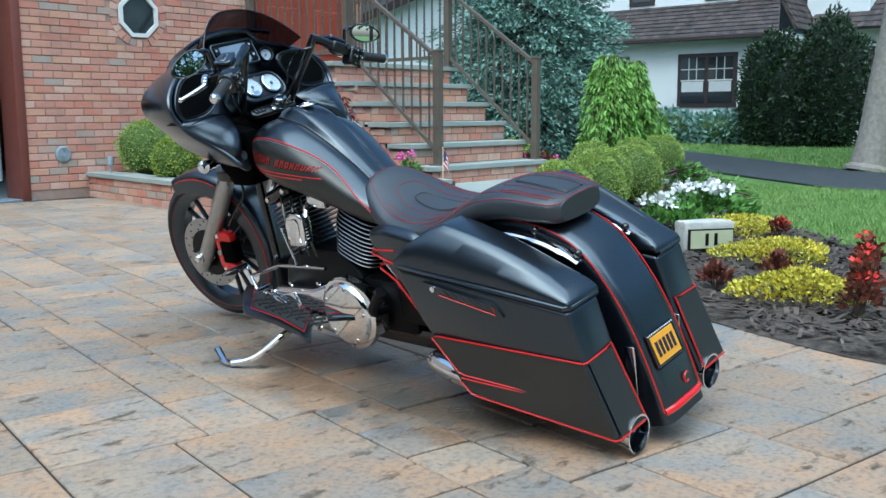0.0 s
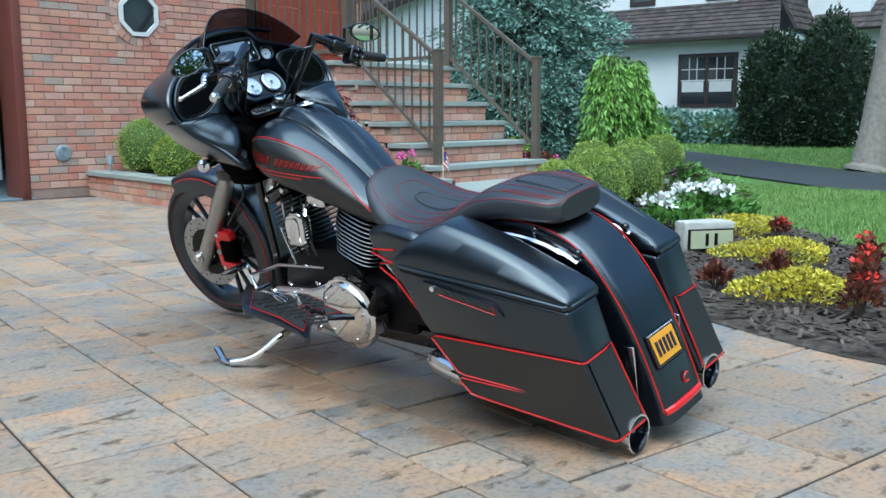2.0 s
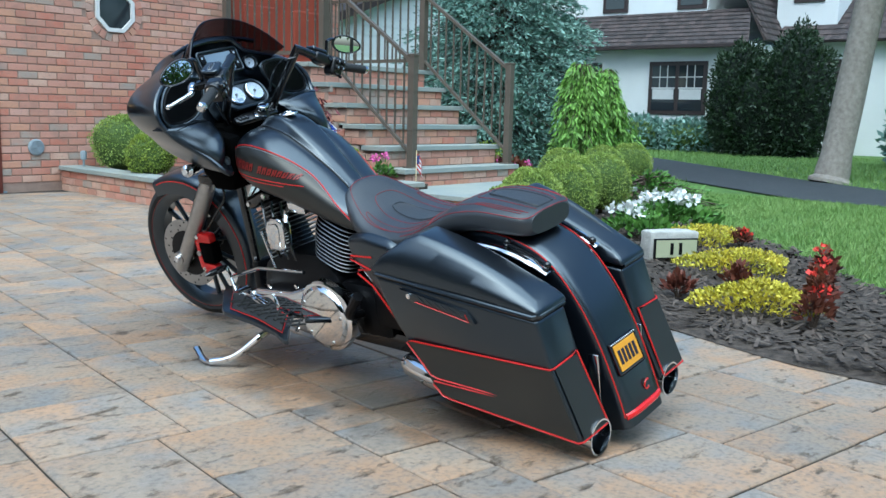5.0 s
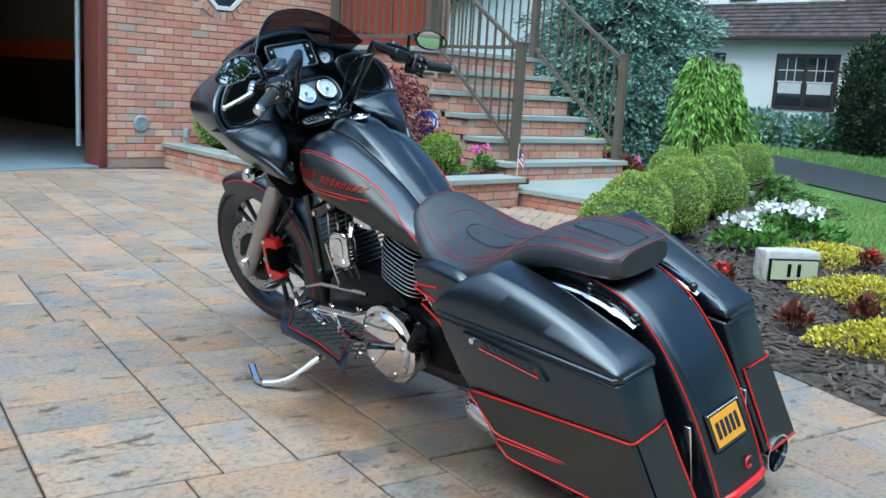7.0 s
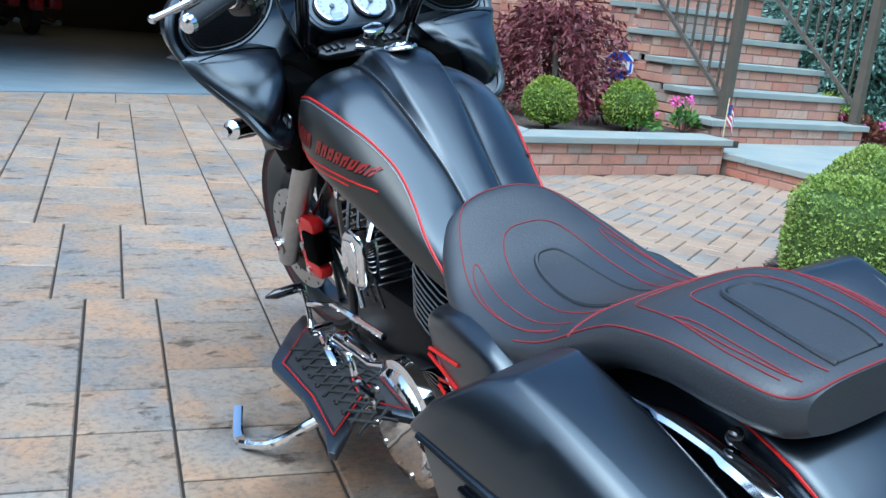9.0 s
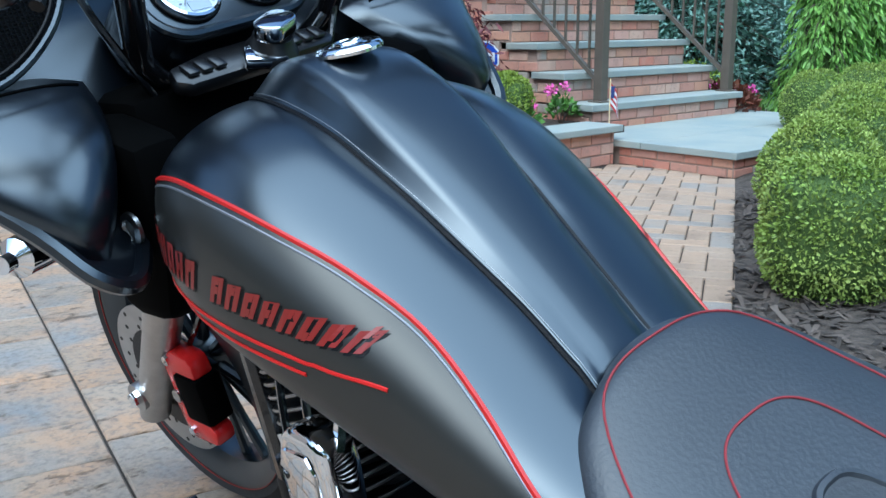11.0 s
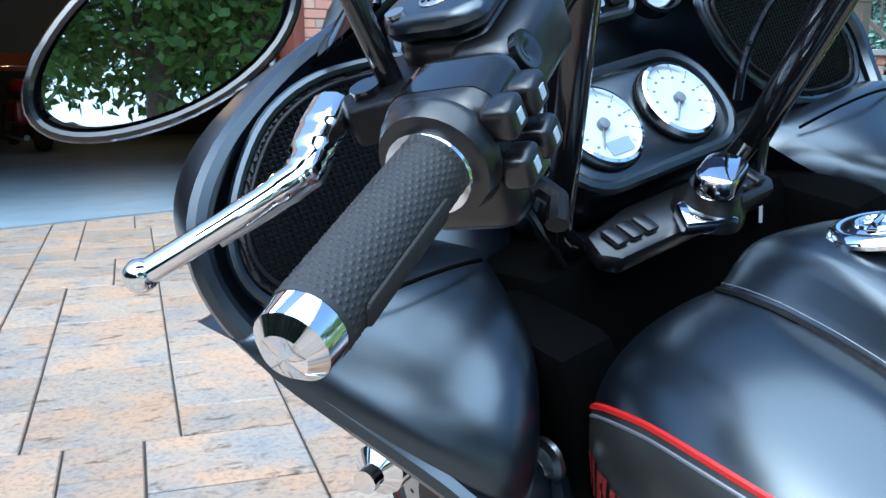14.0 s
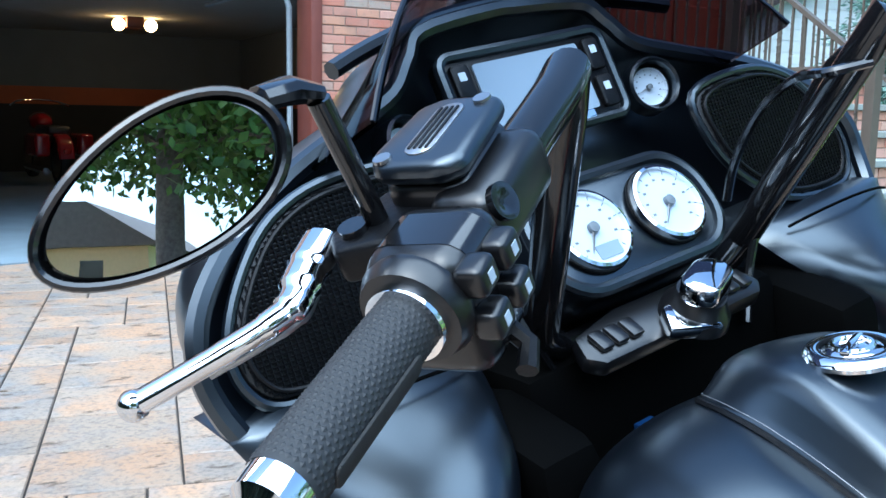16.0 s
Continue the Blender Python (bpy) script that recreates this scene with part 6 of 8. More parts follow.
# front brake
for sgn in (-1, 1):
    x = sgn * 0.085
    rotor = steered("brake_rotor", lathe([(0.095, -0.0025), (0.148, -0.0025), (0.148, 0.0025), (0.095, 0.0025)], AX + Vector((x, 0, 0)), (1, 0, 0), 64, closed=True), K["steel"], None, "drilled steel brake rotor")
    for k in range(30):
        a = 2 * math.pi * k / 30
        rr3 = 0.122 + 0.016 * ((k % 3) - 1)
        steered("rotor_hole", lathe([(0, 0), (0.0045, 0), (0.0045, 0.0006), (0, 0.0006)], AX + Vector((x + sgn * 0.0026, rr3 * math.cos(a), rr3 * math.sin(a))), (sgn, 0, 0), 8), K["black"], rotor)
    steered("rotor_carrier", lathe([(0.03, -0.004), (0.10, -0.004), (0.10, 0.004), (0.03, 0.004)], AX + Vector((x, 0, 0)), (1, 0, 0), 40, closed=True), K["black"], rotor, "black rotor carrier")
    # caliper
    cal = steered("caliper_bracket", slab([(0.56, 0.40), (0.66, 0.42), (0.70, 0.36), (0.67, 0.31), (0.57, 0.31)], "x", x - 0.012, x + 0.012, 0.004), K["black"], None, "black caliper bracket")
    cb = slab([(v - 0.028, w) for v, w in [(0.655, 0.445), (0.585, 0.437), (0.574, 0.424), (0.574, 0.396), (0.632, 0.398), (0.638, 0.312), (0.584, 0.306), (0.572, 0.292), (0.580, 0.266), (0.650, 0.262), (0.668, 0.290), (0.672, 0.335), (0.664, 0.350), (0.668, 0.425)]], "x", x - 0.006, x + sgn * 0.045, 0.008, 2)
    steered("caliper", cb, K["caliper"], cal, "red enamel brake caliper")
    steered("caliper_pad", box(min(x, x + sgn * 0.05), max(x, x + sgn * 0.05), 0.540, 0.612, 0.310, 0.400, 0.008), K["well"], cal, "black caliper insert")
    for z in (0.285, 0.425):
        steered("bolt", lathe([(0, 0), (0.009, 0), (0.009, 0.006), (0, 0.006)], (x + sgn * 0.045, 0.612, z), (sgn, 0, 0), 8), K["chrome"], cal)
    steered("bolt", lathe([(0, 0), (0.012, 0), (0.012, 0.004), (0.007, 0.005), (0, 0.002)], (x + sgn * 0.045, 0.624, 0.352), (sgn, 0, 0), 12), K["steel"], cal)
# fork legs
for sgn in (-1, 1):
    x = sgn * 0.118
    leg = steered("fork_leg", tube([(x, 0.475, 0.665), (x, 0.52, 0.60), (x, 0.70, 0.365), (x, 0.760, 0.285), (x, 0.772, 0.262)], [0.030, 0.033, 0.031, 0.028, 0.018], 18, smooth=24), K["alu"], None, "brushed aluminium lower fork leg")
    steered("axle_lug", rod((x - 0.034, AX.y, AX.z), (x + 0.034, AX.y, AX.z), 0.026, None, 20), K["alu"], leg)
    steered("axle_nut", rod((x + sgn * 0.03, AX.y, AX.z), (x + sgn * 0.044, AX.y, AX.z), 0.014, None, 6), K["chrome"], leg, "chrome axle nut")
    steered("upper_tube", rod((x, 0.30, 0.89), (x, 0.50, 0.63), 0.027, None, 16), K["gloss"], leg, "gloss black upper fork tube")
    steered("brake_hose", tube([(x * 0.95, 0.44, 0.70), (x * 0.8, 0.43, 0.60), (x * 0.85, 0.50, 0.52), (x * 0.8, 0.60, 0.43)], 0.005, 6, smooth=18), K["gloss"], leg, "black brake hose")
steered("triple_clamp", box(-0.15, 0.15, 0.42, 0.50, 0.655, 0.70, 0.012), K["gloss"], None, "gloss black fork clamp")

# front fender, wrapped low round the wheel
CENTRE = (AX.y, AX.z)
FF = [(AX.y + 0.338 * math.cos(radians(a)), AX.z + 0.338 * math.sin(radians(a))) for a in (66, 80, 96, 112, 130, 150, 170, 190, 206)]
b = sweep(FF, lambda u: hoop(0.080, 0.07 + 0.02 * math.sin(math.pi * u), corner=0.4))
front_fender = steered("front_fender", b, K["satin"], None, "deep satin black front fender")
for sgn in (1, -1):
    steered("pinstripe", tube([along(FF, 0.05 + 0.93 * i / 30, sgn * 0.073, -0.026) + Vector((sgn * 0.006, 0, 0)) for i in range(31)], 0.0026, 6), K["red"], front_fender, "red pinstripe")

# ---- engine ----
engine = part("engine", slab([(-0.22, 0.16), (0.16, 0.16), (0.20, 0.24), (0.16, 0.38), (0.05, 0.44), (-0.16, 0.44), (-0.24, 0.36)], "x", -0.095, 0.11, 0.025), K["black"], bike, "black V-twin crankcase")
def fin_outline(hx, hy, n=28):
    """A soft-cornered oblong, as the fins are cast."""
    out = []
    for i in range(n):
        c, q = math.cos(2 * math.pi * i / n), math.sin(2 * math.pi * i / n)
        out.append((hx * math.copysign(abs(c) ** 0.62, c), hy * math.copysign(abs(q) ** 0.62, q)))
    return out


for tilt, yb, hy in ((22, 0.060, 0.080), (-20, -0.190, 0.108)):
    m = pose(0, yb, 0.40, -tilt, 0, 0)
    for k in range(12):
        rim = fin_outline(0.104 - 0.0012 * abs(k - 6), hy - 0.0015 * abs(k - 7))
        b = slab(rim, "z", 0.016 + k * 0.0155, 0.0215 + k * 0.0155)
        b.transform(m)
        fin = part("cylinder_fin", b, K["black"], engine, "black cooling fin with bright edge", smooth=60)
        b = tube([(u * 1.004, v * 1.004, 0.0188 + k * 0.0155) for u, v in rim], 0.0019, 5, closed=True)
        b.transform(m)
        part("fin_edge", b, K["alu"], fin, "polished fin edge")
    b = rod((0, 0, 0), (0, 0, 0.22), 0.068, None, 28)
    b.transform(m)
    part("cylinder", b, K["black"], engine)
    b = box(-0.092, 0.092, -hy * 0.9, hy * 0.9, 0.208, 0.258, 0.02, seg=3)
    b.transform(m)
    part("rocker_cover", b, K["gloss"], engine, "gloss black rocker cover")
    if hy < 0.1:
        b = rod((-0.112, 0.02, -0.02), (-0.108, 0.02, 0.12), 0.006, None, 12)
        b.transform(m)
        part("pushrod_tube", b, K["chrome"], engine, "chrome pushrod tube")
    for y in (-0.05, 0.05):
        b = lathe([(0, 0), (0.009, 0), (0.009, 0.006), (0, 0.008)], (-0.09, y, 0.23), (-1, 0, 0), 8)
        b.transform(m)
        part("bolt", b, K["chrome"], engine)
horn = part("horn_cover", slab([(-0.052, 0.466), (-0.030, 0.458), (0.036, 0.458), (0.040, 0.535), (0.026, 0.566), (0.004, 0.580), (-0.036, 0.583), (-0.052, 0.574), (-0.058, 0.545)], "x", -0.158, -0.112, 0.013, 4), K["chrome"], bike, "chrome horn cover")
part("horn_face", slab([(-0.038, 0.476), (0.024, 0.470), (0.027, 0.532), (0.014, 0.556), (-0.030, 0.562), (-0.042, 0.545)], "x", -0.162, -0.156, 0.003, 2), K["chrome"], horn, "raised chrome face")
part("horn_bracket", tube([(-0.13, -0.05, 0.56), (-0.10, -0.04, 0.61), (-0.05, -0.05, 0.64)], 0.010, 8, smooth=10), K["chrome"], horn)
# primary drive
PRI = [(0.15, 0.30), (0.19, 0.27), (0.19, 0.225), (0.14, 0.195), (-0.12, 0.165), (-0.25, 0.150), (-0.34, 0.19), (-0.36, 0.26), (-0.33, 0.33), (-0.25, 0.365), (-0.16, 0.355), (-0.05, 0.315)]
primary = part("primary_cover", slab(PRI, "x", -0.10, -0.168, 0.016, 3), K["chrome"], bike, "chrome primary drive cover")
part("derby_cover", lathe([(0, 0), (0.112, 0), (0.114, 0.010), (0.106, 0.028), (0.098, 0.034), (0.0, 0.036)], (-0.160, -0.238, 0.262), (-1, 0, 0), 48), K["chrome"], primary, "round chrome derby cover")
part("derby_collar", lathe([(0.09, 0), (0.128, 0), (0.124, 0.02), (0.112, 0.026), (0.09, 0.026)], (-0.155, -0.238, 0.262), (-1, 0, 0), 48, closed=True), K["chrome"], primary)
for k in range(5):
    a = 2 * math.pi * k / 5 + 0.5
    part("bolt", lathe([(0, 0), (0.006, 0), (0.006, 0.005), (0, 0.006)], (-0.192, -0.238 + 0.092 * math.cos(a), 0.262 + 0.092 * math.sin(a)), (-1, 0, 0), 10), K["steel"], primary)
for y, z in ((0.16, 0.285), (0.05, 0.325), (-0.10, 0.345), (-0.20, 0.36), (0.10, 0.195), (-0.06, 0.175)):
    part("bolt", lathe([(0, 0), (0.008, 0), (0.008, 0.008), (0, 0.01)], (-0.166, y, z), (-1, 0, 0), 10), K["chrome"], primary)
part("stator_window", slab([(0.02, 0.235), (0.12, 0.245), (0.13, 0.275), (0.04, 0.30)], "x", -0.165, -0.176, 0.006), K["chrome"], primary, "raised chrome boss")
part("gearbox", box(-0.09, 0.10, -0.46, -0.22, 0.17, 0.36, 0.03), K["black"], bike, "black gearbox")
part("voltage_regulator", box(-0.07, 0.07, 0.235, 0.275, 0.18, 0.36, 0.01), K["black"], bike, "finned black regulator")
part("oil_filter", rod((0.05, 0.23, 0.22), (0.05, 0.31, 0.22), 0.038, None, 24), K["gloss"], bike)
spark = part("coil_cover", box(-0.115, -0.085, -0.14, -0.05, 0.59, 0.635, 0.01), K["chrome"], engine, "chrome coil cover")
for k in range(3):
    part("cable", tube([(-0.10, 0.10 - 0.05 * k, 0.62), (-0.13, 0.06 - 0.05 * k, 0.52), (-0.12, 0.02 - 0.04 * k, 0.42)], 0.0045, 6, smooth=14), K["gloss"], engine, "black cable")
part("shift_rod", tube([(-0.165, 0.27, 0.33), (-0.165, 0.10, 0.385), (-0.16, -0.14, 0.40)], 0.007, 8), K["chrome"], bike, "chrome shift rod")
# exhaust
for sgn in (-1, 1):
    muff = part("muffler", tube([(sgn * 0.17, -0.60, 0.165), (sgn * 0.188, -0.66, 0.160), (sgn * 0.198, -0.76, 0.150), (sgn * 0.198, -1.00, 0.125), (sgn * 0.197, -1.20, 0.107)], [0.030, 0.038, 0.039, 0.039, 0.040], 24, smooth=24), K["chrome"], bike, "chrome muffler under the saddlebag")
    part("muffler_tip", lathe([(0.041, 0), (0.044, 0.09), (0.052, 0.118), (0.047, 0.118), (0.038, 0.02)], (sgn * 0.197, -1.195, 0.105), (0, -1, -0.03), 32, closed=True), K["chrome"], muff, "flared chrome tip")
    part("muffler_bore", lathe([(0, 0), (0.040, 0), (0.040, 0.004), (0, 0.004)], (sgn * 0.197, -1.24, 0.104), (0, -1, 0), 24), K["alu"], muff, "dark bore")
# footboards
def footboard(sgn):
    z0 = 0.232
    B = [(0.150, 0.305), (0.168, 0.320), (0.210, 0.285), (0.298, 0.178), (0.304, 0.160), (0.286, 0.03), (0.288, -0.09), (0.308, -0.158), (0.298, -0.170), (0.180, -0.05), (0.155, 0.06)]
    bm2 = bmesh.new()
    slab([(sgn * u, v) for u, v in B], "z", z0 - 0.014, z0 + 0.004, 0.004, bm=bm2)
    fb = part("footboard", bm2, K["satin"], bike, "curved satin black footboard with red edging")
    part("pad", slab([(sgn * u, v) for u, v in [(0.174, 0.262), (0.272, 0.150), (0.262, 0.01), (0.272, -0.11), (0.190, -0.035), (0.170, 0.08)]], "z", z0 + 0.003, z0 + 0.008, 0.002), K["grip"], fb, "rubber pad")
    rim = [(0.170, 0.272), (0.280, 0.152), (0.269, 0.01), (0.281, -0.122), (0.186, -0.042), (0.164, 0.08)]
    part("edging", tube([(sgn * u, v, z0 + 0.008) for u, v in rim], 0.0018, 6, closed=True), K["red"], fb, "red edging")
    for k in range(9):
        y = 0.20 - 0.036 * k
        part("pad_rib", tube([(sgn * 0.175, y - 0.01, z0 + 0.010), (sgn * (0.252 - 0.012 * (k > 4)), y - 0.06, z0 + 0.010)], 0.004, 5), K["rubber"], fb)
        part("pad_rib", tube([(sgn * 0.175, y - 0.06, z0 + 0.010), (sgn * (0.250 - 0.012 * (k > 4)), y - 0.01, z0 + 0.010)], 0.004, 5), K["rubber"], fb)
    for y in (0.18, 0.0):
        part("bracket", tube([(sgn * 0.09, y, 0.19), (sgn * 0.165, y, z0 - 0.012)], 0.012, 8), K["chrome"], fb, "chrome bracket")
    for ob in [fb] + list(fb.children):
        for v in ob.data.vertices:
            v.co.z += 0.16 * v.co.y
    return fb


footboard(-1)
footboard(1)
lever = part("shift_lever", tube([(-0.165, 0.235, 0.27), (-0.172, 0.248, 0.266), (-0.168, 0.272, 0.312), (-0.165, 0.298, 0.366)], [0.012, 0.010, 0.007, 0.008], 10, smooth=20), K["chrome"], bike, "chrome heel-toe shift lever")
part("toe_peg", tube([(-0.165, 0.298, 0.366), (-0.180, 0.300, 0.364), (-0.228, 0.310, 0.358), (-0.252, 0.314, 0.355)], [0.009, 0.012, 0.012, 0.003], 12), K["gloss"], lever, "black toe peg")
part("pivot", rod((-0.13, 0.235, 0.27), (-0.19, 0.235, 0.27), 0.020, None, 18), K["chrome"], lever)
part("heel_arm", tube([(-0.165, 0.22, 0.27), (-0.185, 0.12, 0.265), (-0.185, 0.06, 0.235)], 0.009, 8, smooth=12), K["chrome"], lever)
# side stand
stand = part("side_stand", tube([(-0.10, -0.02, 0.185), (-0.22, 0.025, 0.180), (-0.34, 0.095, 0.115), (-0.395, 0.165, 0.101)], [0.015, 0.013, 0.011, 0.012], 10, smooth=18), K["chrome"], bike, "chrome side stand resting on the pavers")
part("stand_foot", tube([(-0.385, 0.158, 0.098), (-0.392, 0.205, 0.098), (-0.362, 0.290, 0.120)], [0.014, 0.012, 0.012], 8, smooth=8, flat=0.5), K["chrome"], stand, "bright stand foot")
part("passenger_peg", tube([(-0.12, -0.36, 0.27), (-0.20, -0.385, 0.30), (-0.215, -0.455, 0.38)], [0.014, 0.016, 0.018], 10, smooth=12), K["black"], bike, "folded black passenger peg")

# ---- fairing ----
before = set(bpy.data.objects)
RIMC = [(0, 0.362, 1.174), (0.094, 0.356, 1.166), (0.121, 0.346, 1.144), (0.148, 0.338, 1.118), (0.205, 0.326, 1.098), (0.277, 0.304, 1.074), (0.346, 0.280, 1.036), (0.382, 0.262, 0.992), (0.382, 0.245, 0.942), (0.355, 0.208, 0.886), (0.312, 0.136, 0.818), (0.288, 0.100, 0.772), (0.252, 0.104, 0.752), (0.212, 0.150, 0.772), (0.178, 0.190, 0.82), (0.14, 0.235, 0.86), (0.0, 0.25, 0.87)]
half = spline(RIMC, 76)
loop = [Vector(p) for p in half] + [Vector((-p.x, p.y, p.z)) for p in half[-2:0:-1]]
n_loop = len(loop)


def rings_mesh(rows, closed=True):
    b = bmesh.new()
    R = [[b.verts.new(p) for p in r] for r in rows]
    for A, B in zip(R, R[1:]):
        for j in range(len(A) if closed else len(A) - 1):
            k = (j + 1) % len(A)
            b.faces.new((A[j], A[k], B[k], B[j]))
    bmesh.ops.remove_doubles(b, verts=b.verts[:], dist=0.0004)
    bmesh.ops.recalc_face_normals(b, faces=b.faces[:])
    return b


NOSE_PT = Vector((0, 0.50, 0.955))
shell = []
for i in range(15):
    ph = radians(90 * i / 14)
    row = []
    for p in loop:
        q = NOSE_PT + (p - Vector((0, p.y, 0)) - Vector((0, 0, NOSE_PT.z))) * math.cos(ph) ** 0.75
        row.append(Vector((q.x, p.y * math.cos(ph) ** 2 + (1 - math.cos(ph) ** 2) * 0.50 + 0.18 * math.sin(ph), NOSE_PT.z + (p.z - NOSE_PT.z) * math.cos(ph) ** 0.75)))
    shell.append(row)
fairing = part("fairing", rings_mesh(shell), K["satin"], bike, "satin black shark-nose fairing")
part("rim_lip", tube(loop, 0.009, 8, closed=True), K["satin"], fairing, "rolled fairing edge")
DASHC = Vector((0, 0.40, 1.0))
dish = []
for i in range(12):
    u = i / 11
    row = []
    for p in loop:
        q = p.lerp(Vector((p.x * 0.15, 0.310, 1.0 + (p.z - 1.0) * 0.15)), u)
        deep = 0.05 * math.sin(min(1, u * 2.2) * math.pi / 2)
        row.append(Vector((q.x, q.y + deep, q.z)))
    dish.append(row)
inner = part("dash_shell", rings_mesh(dish), K["satin"], fairing, "satin black inner fairing")


def plate_on(centre, normal, upv, outline, depth, mat, name, parent, label="", bevel=0.004, ring=0):
    """A shaped plate: outline pairs in its own plane, drawn out along the normal."""
    nrm = Vector(normal).normalized()
    right = Vector(upv).cross(nrm).normalized()
    upp = nrm.cross(right)
    m = Matrix((right.to_4d(), upp.to_4d(), nrm.to_4d(), Vector((0, 0, 0, 1)))).transposed()
    m[3][0] = m[3][1] = m[3][2] = 0
    for i in range(3):
        m[i][3] = centre[i]
    m[3][3] = 1
    b = slab(outline, "z", 0, depth, bevel)
    b.transform(m)
    return part(name, b, mat, parent, label), m


def rounded(w, h, r, n=5, cx=0, cy=0):
    out = []
    for k, (sx, sy) in enumerate(((1, 1), (-1, 1), (-1, -1), (1, -1))):
        for i in range(n):
            a = math.pi / 2 * (k + i / (n - 1))
            out.append((cx + sx * (w - r) + r * math.cos(a), cy + sy * (h - r) + r * math.sin(a)))
    return out


# screen block
TOWARD = Vector((0, -0.93, 0.36))
scr, sm = plate_on((0.0, 0.338, 1.092), TOWARD, (0, 0, 1), rounded(0.099, 0.046, 0.012), 0.018, K["black"], "infotainment_unit", bike, "black infotainment unit with a pale screen")


def sub(outline, z0, z1, mat, name, parent, label="", m=None, bevel=0.0):
    b = slab(outline, "z", z0, z1, bevel)
    b.transform(m)
    return part(name, b, mat, parent, label, smooth=30)


def bezel(pts, r, mat, name, parent, label, m, z=0.0):
    b = tube([(u, v, z) for u, v in pts], r, 8, closed=True)
    b.transform(m)
    return part(name, b, mat, parent, label)


bezel(rounded(0.097, 0.044, 0.012), 0.0055, K["satin"], "bezel", scr, "raised bezel", sm, 0.018)
sub(rounded(0.063, 0.033, 0.003), 0.0175, 0.0205, K["screen"], "screen", scr, "pale screen with the sky's reflection in its colour", sm)
for sx in (-1, 1):
    for sy in (-1, 1):
        sub(rounded(0.010, 0.016, 0.004, cx=sx * 0.079, cy=sy * 0.019), 0.0175, 0.023, K["black"], "button", scr, "black side button", sm, 0.002)
        sub(rounded(0.004, 0.004, 0.001, cx=sx * 0.079, cy=sy * 0.019 + 0.004), 0.023, 0.0234, K["face"], "button_mark", scr, "pale symbol", sm)
sub(rounded(0.045, 0.0048, 0.002, cx=0.008, cy=-0.038), 0.0175, 0.0225, K["chrome"], "badge", scr, "chrome badge strip", sm, 0.001)

# gauges
def gauge(c, r, nrm, parent, needle_deg, label, ring=True):
    g, m = plate_on(c, nrm, (0, 0, 1), [(r * 1.12 * math.cos(2 * math.pi * i / 40), r * 1.12 * math.sin(2 * math.pi * i / 40)) for i in range(40)], 0.006, K["black"], "gauge", parent, label)
    b = lathe([(r * 0.94, 0), (r * 1.06, 0), (r * 1.04, 0.006), (r * 0.96, 0.007)], (0, 0, 0.005), (0, 0, 1), 48, closed=True)
    b.transform(m)
    part("bezel_ring", b, K["chrome"], g, "chrome ring")
    sub([(r * 0.95 * math.cos(2 * math.pi * i / 40), r * 0.95 * math.sin(2 * math.pi * i / 40)) for i in range(40)], 0.006, 0.0075, K["face"], "dial", g, "white dial", m)
    for k in range(11):
        a = radians(225 - 27 * k)
        b = bmesh.new()
        tube([(r * 0.80 * math.cos(a), r * 0.80 * math.sin(a), 0.0078), (r * 0.90 * math.cos(a), r * 0.90 * math.sin(a), 0.0078)], r * 0.012, 4, bm=b)
        b.transform(m)
        part("dial_mark", b, K["mark"], g)
        sub(rounded(r * 0.045, r * 0.03, r * 0.005, cx=r * 0.66 * math.cos(a), cy=r * 0.66 * math.sin(a)), 0.0075, 0.0078, K["mark"], "dial_bar", g, "", m)
    a = radians(needle_deg)
    b = bmesh.new()
    tube([(0, 0, 0.010), (r * 0.72 * math.cos(a), r * 0.72 * math.sin(a), 0.010)], [r * 0.04, r * 0.012], 5, bm=b)
    b.transform(m)
    part("needle", b, K["steel"], g, "silver needle")
    b = lathe([(0, 0), (r * 0.15, 0), (r * 0.14, 0.004), (0, 0.005)], (0, 0, 0.0085), (0, 0, 1), 24)
    b.transform(m)
    part("needle_hub", b, K["mark"], g, "grey hub")
    return g, m


LOOK = Vector((0, -0.80, 0.60))
pod_b = slab(rounded(0.108, 0.054, 0.045, 8), "z", -0.08, 0.012, 0.008)
mm = Matrix(((1, 0, 0, 0.0), (0, 0.60, -0.80, 0.238), (0, 0.80, 0.60, 0.972), (0, 0, 0, 1)))
pod_b.transform(mm)
pod = part("gauge_pod", pod_b, K["satin"], bike, "satin black gauge pod")
bezel(rounded(0.104, 0.050, 0.043, 8), 0.006, K["satin"], "pod_rim", pod, "raised pod rim", mm, 0.012)
cl = Vector((-0.047, 0.238, 0.972)) + Vector((0, -0.8, 0.6)) * 0.012
gl, gm = gauge(cl, 0.036, LOOK, bike, 235, "white-faced speedometer")
sub(rounded(0.013, 0.0065, 0.002, cx=0.004, cy=-0.022), 0.0076, 0.0085, K["screen"], "odometer", gl, "small display", gm)
gauge(cl + Vector((0.094, 0, 0)), 0.036, LOOK, bike, 228, "white-faced rev counter")
